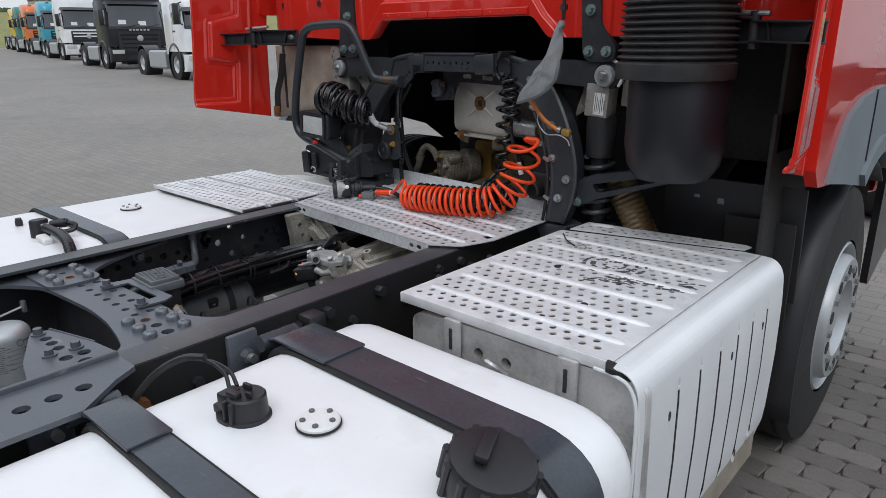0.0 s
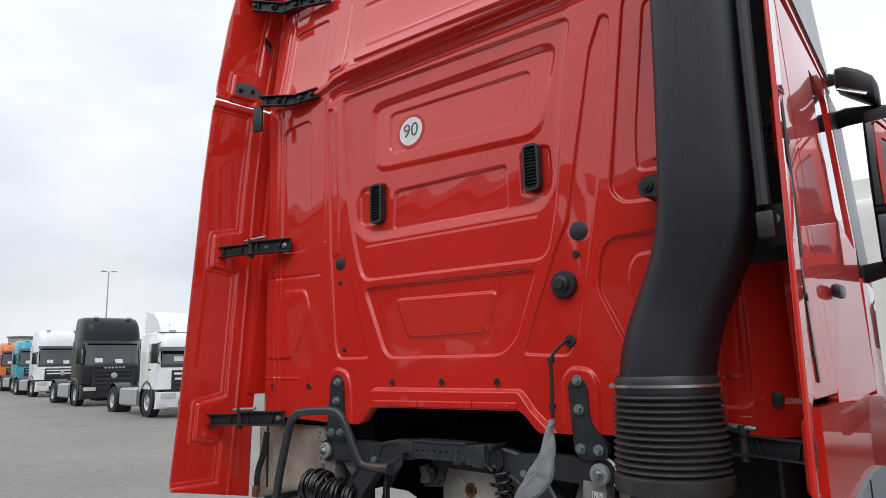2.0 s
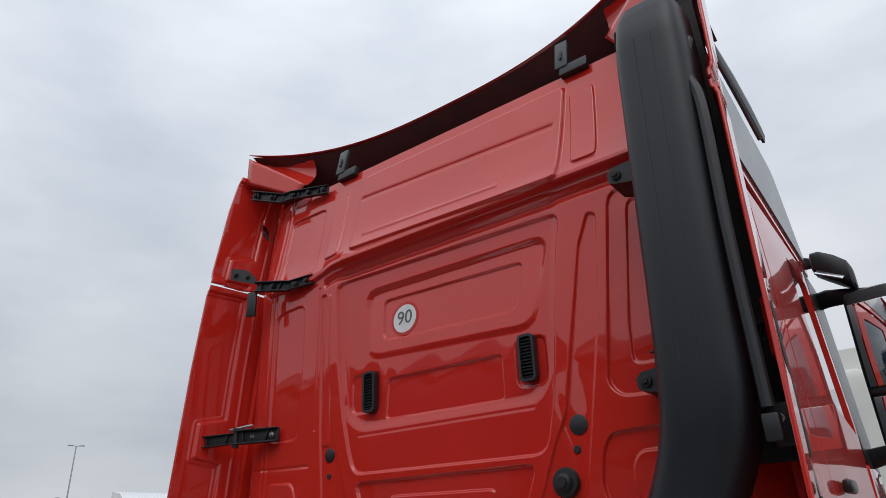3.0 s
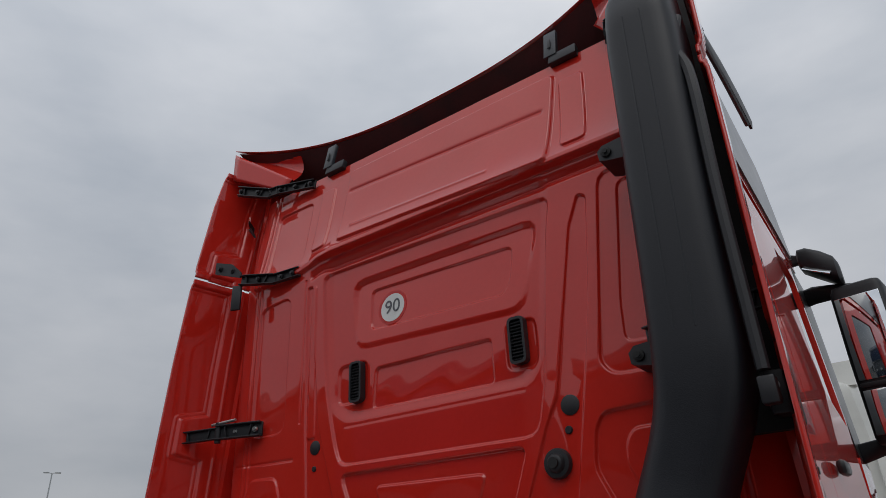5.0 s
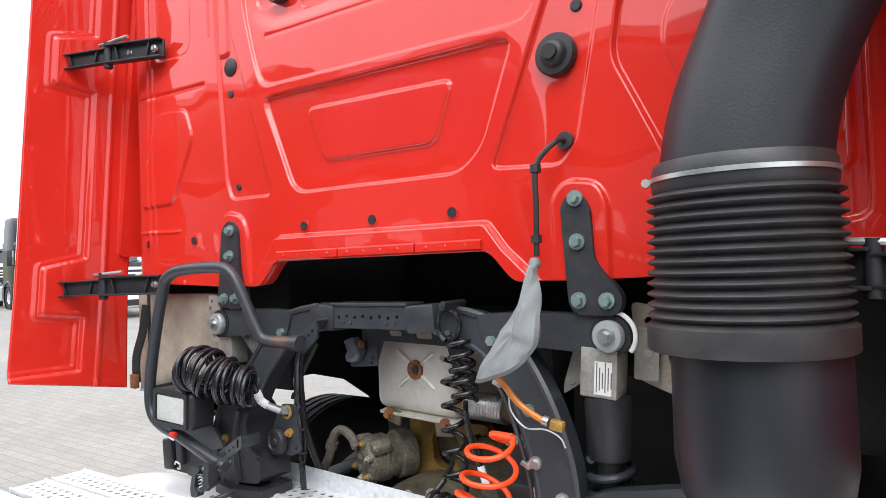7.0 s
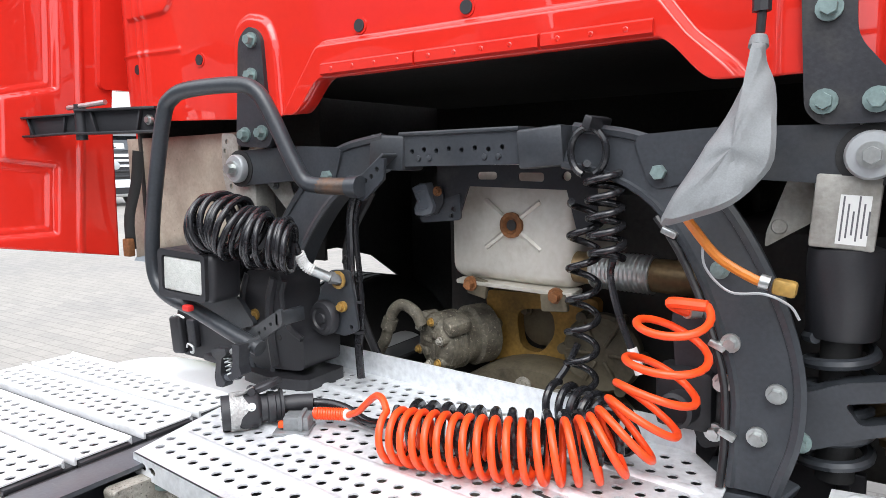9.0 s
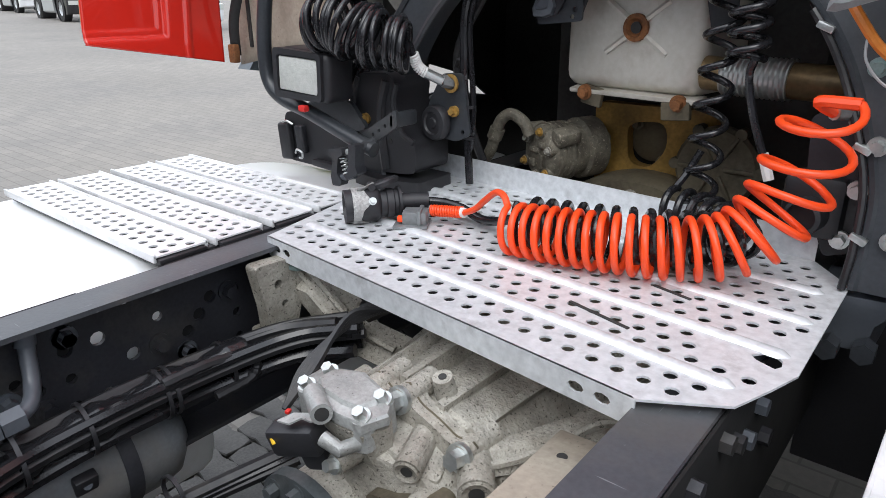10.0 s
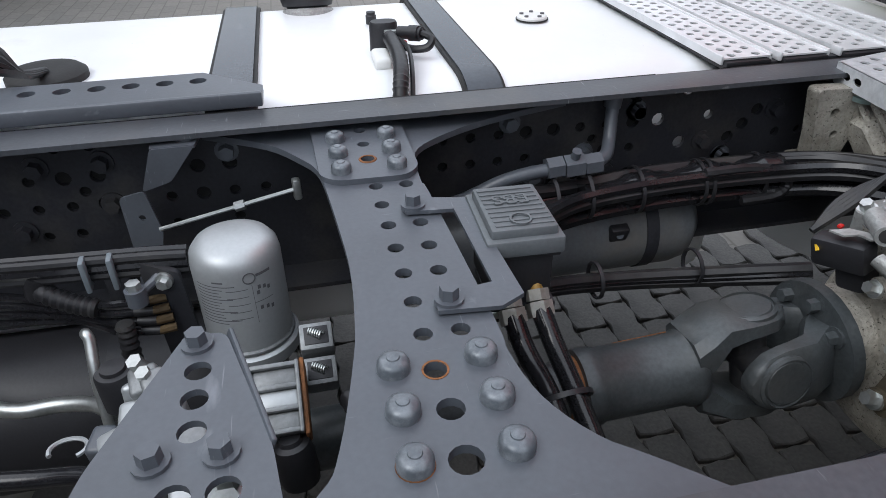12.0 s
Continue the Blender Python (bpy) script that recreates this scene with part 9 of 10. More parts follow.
for k in range(3):
    dz = 0.014 * k
    part("lower_cable", sweep(bmesh.new(), bend([(-0.13 - 0.004 * k, -0.62, 0.72 + dz * 0.5), (-0.19, -0.75, 0.695 + dz * 0.6), (-0.215, -0.90, 0.695 + dz * 0.5), (-0.20, -1.05, 0.715 + dz * 0.4), (-0.15, -1.2, 0.735)], 6), 0.0105, 7), (CABLE, HOSE)[k % 2], loom)
for y in (-0.78, -0.95):
    part("cable_tie", lathe(bmesh.new(), [(0.028, -0.003), (0.031, -0.003), (0.031, 0.003), (0.028, 0.003), (0.028, -0.003)], (-0.210, y, 0.715), (0, 1, 0), 14, caps=False), BLACK, loom)
part("gear_loom", sweep(bmesh.new(), bend([(-0.20, -0.40, 0.86), (-0.13, -0.36, 0.90), (-0.06, -0.33, 0.915), (0.02, -0.28, 0.915)], 6), 0.020, 9), CABLE, loom)
for k in range(4):
    part("cable", sweep(bmesh.new(), bend([(-0.05 + 0.01 * k, -0.32, 0.91), (-0.12, -0.38 - 0.01 * k, 0.895), (-0.185, -0.45, 0.86 + 0.006 * k), (-0.20 + 0.008 * k, -0.54, 0.82), (-0.18, -0.60, 0.775)], 6), 0.006, 6), CABLE, loom)

air_tank = thing("air_tank", (-0.36, -0.95, 0.42), "grey cylindrical air tank below the rail", "air tank")
part("tank_body", lathe(bmesh.new(), [(0.0, 0.0), (0.05, 0.01), (0.078, 0.035), (0.085, 0.06), (0.085, 0.52), (0.078, 0.55), (0.05, 0.575), (0, 0.58)], (-0.430, -1.24, 0.672), (0, 1, 0), 32), TANK_GREY, air_tank, "grey painted cylinder")
part("tank_band", lathe(bmesh.new(), [(0.0852, -0.012), (0.0875, -0.012), (0.0875, 0.012), (0.0852, 0.012)], (-0.430, -0.775, 0.672), (0, 1, 0), 32, caps=False), FRAME_DARK, air_tank)
tcl = part("tank_clip", box(bmesh.new(), (-0.352, -0.845, 0.700), (0.018, 0.034, 0.040), (0, 20, 0), 0.003), BLACK, air_tank, "square black clip")
part("clip_eye", cyl(bmesh.new(), (-0.344, -0.845, 0.703), (-0.341, -0.845, 0.704), 0.007, n=10), FRAME, tcl)

# made-up black cylinder: hides the white tank and keeps this space dark
dark_filler = thing("air_tank", (-0.32, -2.0, 0.38), "added black cylinder that fills the dark space below the rail", "air tank")
part("tank_body", lathe(bmesh.new(), [(0.0, 0.0), (0.09, 0.01), (0.125, 0.04), (0.13, 0.07), (0.13, 0.98), (0.125, 1.01), (0.09, 1.04), (0, 1.05)], (-0.33, -2.50, 0.52), (0, 1, 0), 32), BLACK, dark_filler, "black painted cylinder")
for y in (-2.3, -1.7):
    part("tank_band", lathe(bmesh.new(), [(0.131, -0.015), (0.134, -0.015), (0.134, 0.015), (0.131, 0.015)], (-0.33, y, 0.52), (0, 1, 0), 32, caps=False), FRAME_DARK, dark_filler)
    part("tank_hanger", box(bmesh.new(), (-0.40, y, 0.64), (0.02, 0.04, 0.16), bev=0.003), FRAME_DARK, dark_filler)
lines = thing("air_hoses", (0.0, -1.1, 0.75), "two black hoses with union nuts below the control box", "hose")
for k, (x0, y0) in enumerate(((0.0, -1.161), (-0.006, -1.125))):
    part("hose", sweep(bmesh.new(), bend([(x0, y0, 0.850), (x0 + 0.04, y0 + 0.005, 0.825), (0.08, -1.135 + 0.03 * k, 0.78), (0.16, -1.125 + 0.035 * k, 0.72), (0.26, -1.12 + 0.04 * k, 0.64)], 6), 0.0125, 12), HOSE, lines, "black hose")
    part("union", cyl(bmesh.new(), (x0 - 0.004, y0, 0.853), (x0 + 0.008, y0 + 0.001, 0.840), 0.0165, n=6), SHEET, lines, "dull union nut")
    part("union", cyl(bmesh.new(), (x0 - 0.014, y0, 0.864), (x0 - 0.005, y0, 0.854), 0.0145, n=6), SHEET, lines)
    part("fitting", cyl(bmesh.new(), (x0 - 0.026, y0, 0.876), (x0 - 0.012, y0, 0.862), 0.0085, n=10), BRASS, lines, "brass stub")
for p in ((0.08, -1.12, 0.78), (0.15, -1.105, 0.727)):
    part("cable_tie", lathe(bmesh.new(), [(0.032, -0.003), (0.034, -0.003), (0.034, 0.003), (0.032, 0.003), (0.032, -0.003)], p, (0.8, 0.05, -0.5), 14, caps=False), BLACK, lines)

# ---- air dryer behind the cross-member ----
dryer = thing("air_dryer", (-0.205, -1.475, 0.70), "silver air dryer canister with printed instructions", "air dryer")
AX = (0.0, 0.0, 1.0)
can = part("canister", lathe(bmesh.new(), [(0.054, -0.165), (0.0600, -0.160), (0.0600, -0.03), (0.0575, -0.016), (0.050, -0.006), (0.036, -0.001), (0, 0.0)], (-0.210, -1.484, 0.878), AX, 44), CANISTER, dryer, "satin silver canister")
def can_print(a0, a1, z, h, name="print_bar"):
    n = max(1, int(abs(a1 - a0) / 0.08))
    part(name, sheet(bmesh.new(), n, 1, lambda u, v: Vector((-0.210 + 0.0607 * math.cos(a0 + (a1 - a0) * u), -1.484 + 0.0607 * math.sin(a0 + (a1 - a0) * u), z + h * v))), PRINT, can)


for k in range(13):
    can_print(-0.95, (-0.02, -0.30, -0.38, -0.34, -0.10, -0.36, -0.42, -0.33, -0.05, -0.37, -0.34, 0.0, -0.3)[k], 0.834 - 0.0050 * k, 0.0013)
for k in range(5):
    can_print(-0.22, 0.24, 0.827 - 0.0115 * k, 0.0010)
can_print(0.46, 0.82, 0.843, 0.0040)
can_print(-0.50, -0.25, 0.840, 0.0022)
can_print(0.338, 0.348, 0.771, 0.062, "print_line")
can_print(0.345, 0.80, 0.803, 0.0010, "print_line")
for a, z in ((0.42, 0.815), (0.46, 0.823), (0.58, 0.821), (0.68, 0.817), (0.44, 0.790), (0.58, 0.788), (0.70, 0.785)):
    can_print(a, a + 0.07, z, 0.006, "print_mark")
part("print_badge", lathe(bmesh.new(), [(0.0085, 0), (0.0085, 0.0008), (0.0072, 0.0008), (0.0072, 0)], (-0.210 + 0.0600 * math.cos(0.31), -1.484 + 0.0600 * math.sin(0.31), 0.843), (math.cos(0.31), math.sin(0.31), 0), 18, caps=False), PRINT, can)
part("dryer_base", lathe(bmesh.new(), [(0.068, 0.0), (0.068, 0.018), (0.062, 0.022), (0, 0.022)], (-0.210, -1.484, 0.693), AX, 36), CANISTER, dryer)
RX = Matrix.Translation((0.0, -1.442, 0.765)) @ pose(0, 0, 0, 0, 28, 0)
vb = part("valve_block", box(bmesh.new(), RX @ Vector((0, 0, -0.02)), (0.080, 0.056, 0.07), (0, 28, 0), 0.004), BLOCK, dryer, "ribbed aluminium valve block")
for k in range(4):
    part("block_rib", box(bmesh.new(), RX @ Vector((-0.039 + 0.026 * k, 0, 0.020)), (0.006, 0.058, 0.014), (0, 28, 0), 0.002), BLOCK, vb, "pale cast rib")
    if k < 3:
        part("block_field", box(bmesh.new(), RX @ Vector((-0.026 + 0.026 * k, 0, 0.015)), (0.020, 0.050, 0.011), (0, 28, 0), 0.003), CANISTER if k == 1 else BLOCK, vb)
for dy in (-0.029, 0.027):
    part("block_edge", box(bmesh.new(), RX @ Vector((0.0, dy, 0.020)), (0.086, 0.005, 0.016), (0, 28, 0), 0.002), BLOCK, vb)
part("gasket", box(bmesh.new(), RX @ Vector((0.0, 0.0325, 0.006)), (0.092, 0.006, 0.036), (0, 28, 0), 0.003), RUST, vb, "rust-coloured gasket edge")
for k in range(2):
    q = [(-0.10 + 0.036 * k, 0.80 - 0.026 * k), (-0.066 + 0.036 * k, 0.782 - 0.026 * k), (-0.08 + 0.036 * k, 0.755 - 0.026 * k), (-0.114 + 0.036 * k, 0.773 - 0.026 * k)]
    mx, mz = sum(p[0] for p in q) / 4, sum(p[1] for p in q) / 4
    fr = part("solenoid", box(bmesh.new(), (mx, -1.390, mz), (0.036, 0.042, 0.034), (0, 28, 0), 0.003), BLOCK, dryer, "pale solenoid frame")
    up = Vector((math.sin(radians(28)), 0, math.cos(radians(28))))
    c = Vector((mx, -1.390, mz)) + up * 0.0175
    part("solenoid_window", box(bmesh.new(), c, (0.024, 0.030, 0.0016), (0, 28, 0), 0.004), BLACK, fr, "dark window")
    part("solenoid_coil", sweep(bmesh.new(), coil(c + Vector((-0.006, -0.008, 0.003)), c + Vector((0.004, 0.008, 0.001)), 0.005, 6, 10), 0.0012, 5), STEEL, fr)
part("black_knob", lathe(bmesh.new(), [(0.022, 0), (0.024, 0.01), (0.024, 0.04), (0.020, 0.052), (0.014, 0.055), (0.012, 0.06), (0, 0.06)], (0.06, -1.425, 0.70), (-0.2, -0.1, 1), 20), BLACK, dryer)
part("corrugated_hose", sweep(bmesh.new(), bend([(-0.02, -1.36, 0.74), (0.03, -1.345, 0.745), (0.08, -1.335, 0.77)], 8), [0.012 + 0.002 * (k % 2) for k in range(17)], 10), CABLE, dryer)
part("can_rim", lathe(bmesh.new(), [(0.0600, 0), (0.0630, 0.002), (0.0630, 0.006), (0.0600, 0.009)], (-0.210, -1.484, 0.715), AX, 40, caps=False), BLOCK, dryer, "dull rolled rim")

valves = thing("valve_cluster", (-0.06, -1.6, 0.7), "greasy cast valve blocks with pipes under the drilled bracket", "valve")
mf = part("manifold", slab(bmesh.new(), rounded([(-1.605, 0.86), (-1.555, 0.845), (-1.545, 0.70), (-1.595, 0.69)], 0.006), [], lambda u, v, w: Vector((w + 0.25 * (u + 1.6), u, v)), -0.205, 0.010), FRAME_DARK, valves, "thin black manifold plate")
part("manifold_bolt", bolt(bmesh.new(), (-0.185, -1.575, 0.835), (1, -0.2, 0), 0.008, 0.008), STEEL, mf)
for k in range(4):
    z = 0.805 - 0.014 * k
    y = -1.592 + 0.002 * k
    part("fitting", cyl(bmesh.new(), (-0.192 + 0.004 * k, y + 0.012, z), (-0.188 + 0.004 * k, y - 0.010, z), 0.0062, n=8), BRONZE, valves, "brass fitting")
    part("air_pipe", sweep(bmesh.new(), bend([(-0.189 + 0.004 * k, y - 0.006, z), (-0.188 + 0.002 * k, y - 0.06, z + 0.002), (-0.20 - 0.006 * k, -1.71, z + 0.004), (-0.235, -1.80 - 0.01 * k, z + 0.006), (-0.28, -2.0, z)], 6), 0.0055, 8), HOSE, valves, "shiny black air pipe")
    part("pipe_sleeve", cyl(bmesh.new(), (-0.189 + 0.004 * k, y - 0.008, z), (-0.1885 + 0.003 * k, y - 0.032, z + 0.001), 0.0072, n=10), CABLE, valves)
for k in range(6):
    z, dx = 0.842 + 0.011 * (k % 3), -0.012 * (k // 3)
    part("rear_cable", sweep(bmesh.new(), bend([(-0.206 + dx, -1.545, z - 0.006), (-0.203 + dx, -1.60, z), (-0.205 + dx, -1.68, z + 0.002), (-0.222 + dx, -1.77, z - 0.004), (-0.26, -2.0, z - 0.01)], 6), 0.0068 + 0.0012 * (k % 2), 8), HOSE if k % 2 else CABLE, valves, "black cable")
for y in (-1.635, -1.668):
    part("cable_clip", box(bmesh.new(), (-0.196, y, 0.852), (0.022, 0.007, 0.046), (0, 0, 6), 0.002), FENDER, valves, "pale plastic clip")
part("corrugated_sleeve", sweep(bmesh.new(), bend([(-0.245, -1.76, 0.84), (-0.215, -1.735, 0.825), (-0.198, -1.70, 0.812), (-0.188, -1.665, 0.803)], 8), [0.012 + 0.0022 * (k % 2) for k in range(25)], 12), CABLE, valves, "corrugated black sleeve")
part("elbow", lathe(bmesh.new(), [(0.016, -0.016), (0.018, 0.0), (0.016, 0.016)], (-0.222, -1.738, 0.828), (0, 0.3, 1), 14), CABLE, valves)
part("upright_sleeve", sweep(bmesh.new(), bend([(-0.165, -1.632, 0.79), (-0.163, -1.634, 0.75), (-0.16, -1.636, 0.70)], 8), [0.011 + 0.002 * (k % 2) for k in range(17)], 12), CABLE, valves)
bj = part("banjo_union", cyl(bmesh.new(), (-0.170, -1.609, 0.815), (-0.170, -1.609, 0.838), 0.013, n=14), FRAME, valves, "steel banjo union")
part("banjo_bolt", cyl(bmesh.new(), (-0.170, -1.609, 0.836), (-0.170, -1.609, 0.848), 0.0095, n=6), STEEL, bj)
part("banjo_arm", sweep(bmesh.new(), [(-0.170, -1.609, 0.826), (-0.188, -1.588, 0.835), (-0.20, -1.575, 0.845)], 0.006, 8), FRAME, bj)
part("steel_pipe", sweep(bmesh.new(), bend([(-0.142, -1.672, 0.800), (-0.134, -1.668, 0.803), (-0.128, -1.665, 0.795), (-0.104, -1.663, 0.758), (-0.086, -1.661, 0.70), (-0.08, -1.66, 0.67)], 6), 0.0072, 10), STEEL, valves, "bright steel pipe")
part("valve_cap", lathe(bmesh.new(), [(0.024, 0.0), (0.024, 0.05), (0.022, 0.054), (0.016, 0.055), (0.015, 0.060), (0, 0.061)], (-0.100, -1.640, 0.715), (0, 0, 1), 22), BLACK, valves, "black valve cap")
part("steel_pipe", sweep(bmesh.new(), bend([(-0.30, -2.0, 0.66), (-0.20, -1.86, 0.66), (-0.172, -1.80, 0.662), (-0.170, -1.752, 0.664), (-0.152, -1.701, 0.672), (-0.12, -1.665, 0.68)], 6), 0.011, 12), STEEL, valves, "bright steel pipe")
for c, sz, r, m in (((-0.072, -1.596, 0.758), (0.040, 0.036, 0.050), (8, 18, 10), BLOCK), ((-0.040, -1.578, 0.778), (0.050, 0.030, 0.034), (0, 30, 18), BLOCK), ((-0.088, -1.612, 0.742), (0.034, 0.040, 0.034), (0, -10, 5), CANISTER), ((-0.030, -1.608, 0.742), (0.052, 0.036, 0.030), (12, 20, 0), CANISTER), ((-0.012, -1.635, 0.725), (0.044, 0.030, 0.028), (10, -8, 20), CANISTER), ((0.03, -1.56, 0.78), (0.06, 0.05, 0.05), (0, 14, 0), BLOCK), ((0.09, -1.53, 0.80), (0.07, 0.06, 0.05), (0, 10, 8), BLOCK), ((0.15, -1.50, 0.80), (0.06, 0.07, 0.05), (0, 20, 0), CANISTER), ((0.20, -1.47, 0.79), (0.07, 0.06, 0.06), (8, 0, 10), BLOCK), ((-0.028, -1.650, 0.716), (0.040, 0.030, 0.036), (0, 6, -10), FRAME)):
    part("valve_body", box(bmesh.new(), c, sz, r, 0.007, 3), m, valves, "cast valve body" if m is BLOCK else "bright valve body")
for p, q, r in (((-0.085, -1.60, 0.775), (-0.078, -1.606, 0.798), 0.010), ((-0.052, -1.585, 0.785), (-0.046, -1.590, 0.806), 0.009), ((0.154, -1.48, 0.83), (0.154, -1.48, 0.85), 0.014), ((0.187, -1.479, 0.82), (0.187, -1.479, 0.845), 0.016), ((0.121, -1.48, 0.83), (0.121, -1.48, 0.846), 0.012)):
    part("valve_nut", cyl(bmesh.new(), p, q, r, n=6), STEEL, valves, "bright nut")
part("wire_loop", sweep(bmesh.new(), [Vector((-0.044 + 0.016 * math.cos(a), -1.698 + 0.022 * math.sin(a), 0.705)) for a in np.linspace(0.6, 5.2, 18)], 0.003, 6), CANISTER, valves, "bent wire loop")
part("lower_pipe", sweep(bmesh.new(), bend([(-0.09, -2.0, 0.66), (-0.047, -1.78, 0.665), (-0.021, -1.685, 0.68), (0.01, -1.64, 0.69)], 6), 0.012, 12), HOSE, valves, "shiny black pipe")
part("rod", cyl(bmesh.new(), (-0.340, -1.395, 0.868), (-0.340, -1.602, 0.825), 0.0034, n=8), STEEL, valves, "thin steel rod")
part("rod_nut", cyl(bmesh.new(), (-0.340, -1.474, 0.8515), (-0.340, -1.489, 0.8485), 0.008, n=8), STEEL, valves)
part("rod_clip", box(bmesh.new(), (-0.340, -1.395, 0.868), (0.014, 0.012, 0.034), (0, 0, 10), 0.003), STEEL, valves)
under = thing("rear_axle", (0, -2.2, 0.62), "dark dirty axle housing between the rails", "axle")
part("axle_tube", cyl(bmesh.new(), (-0.9, -2.75, 0.5), (0.9, -2.75, 0.5), 0.11, n=24), FRAME_DARK, under, "dark axle tube")
part("axle_case", lathe(bmesh.new(), [(0.10, -0.2), (0.22, -0.1), (0.24, 0.0), (0.22, 0.1), (0.10, 0.2)], (0, -2.75, 0.5), (1, 0, 0), 28), FRAME_DARK, under)


# ---- ground ----
def ground_mat():
    m = mat("yard_paving", (0.232, 0.216, 0.194), 0.85, 0.0, 0.18, 0.25, 40, 0.15, dirt=(0.18, 0.17, 0.16), dirt_at=0.56, dirt_scale=0.5)
    n, l = m.node_tree.nodes, m.node_tree.links
    b = n["Principled BSDF"]
    co = next(k for k in n if k.bl_idname == "ShaderNodeTexCoord")
    br = n.new("ShaderNodeTexBrick")
    br.inputs["Scale"].default_value = 1.0
    br.inputs["Brick Width"].default_value, br.inputs["Row Height"].default_value = 0.22, 0.11
    br.inputs["Mortar Size"].default_value, br.inputs["Mortar Smooth"].default_value = 0.006, 0.4
    br.inputs["Color1"].default_value, br.inputs["Color2"].default_value, br.inputs["Mortar"].default_value = (0.92, 0.92, 0.92, 1), (1.06, 1.05, 1.04, 1), (0.7, 0.69, 0.67, 1)
    l.new(co.outputs["Object"], br.inputs["Vector"])
    old = b.inputs["Base Color"].links[0].from_socket
    mx = n.new("ShaderNodeMix")
    mx.data_type, mx.blend_type = "RGBA", "MULTIPLY"
    mx.inputs["Factor"].default_value = 1.0
    l.new(old, mx.inputs["A"])
    l.new(br.outputs["Color"], mx.inputs["B"])
    l.new(mx.outputs["Result"], b.inputs["Base Color"])
    return m


GROUND = ground_mat()
bm = bmesh.new()


def yard(x, y):
    """The yard rises a little away from the red truck."""
    return 0.0165 * max(0.0, min(math.hypot(x, y), 70.0) - 7.0)


radii = (0.001, 7, 9, 12, 16, 20, 26, 34, 44, 56, 70, 120, 900)
loft(bm, [[Vector((r * math.cos(a), r * math.sin(a), yard(r, 0))) for a in np.linspace(0, 2 * math.pi, 49)[:-1]] for r in radii][:1] + [[Vector((r * math.cos(a), r * math.sin(a), yard(r, 0))) for a in np.linspace(0, 2 * math.pi, 49)[:-1]] for r in radii[1:]])
bm.faces.ensure_lookup_table()
bmesh.ops.delete(bm, geom=[bm.faces[-1], bm.faces[-2]], context="FACES_ONLY")
ground = tagged(new("ground", finish("ground", bm, GROUND)), "wide grey paved truck yard", "ground", kind="structure")

# ---- parked trucks ----
PAINT = {}


def paint(name, col):
    if name not in PAINT:
        PAINT[name] = mat("paint_" + name, col, 0.35, 0.0, 0.06, 3, 60, 0.0, coat=0.6 if max(col) > 0.2 else 0.2, spec=0.3 if max(col) > 0.2 else 0.1)
    return PAINT[name]


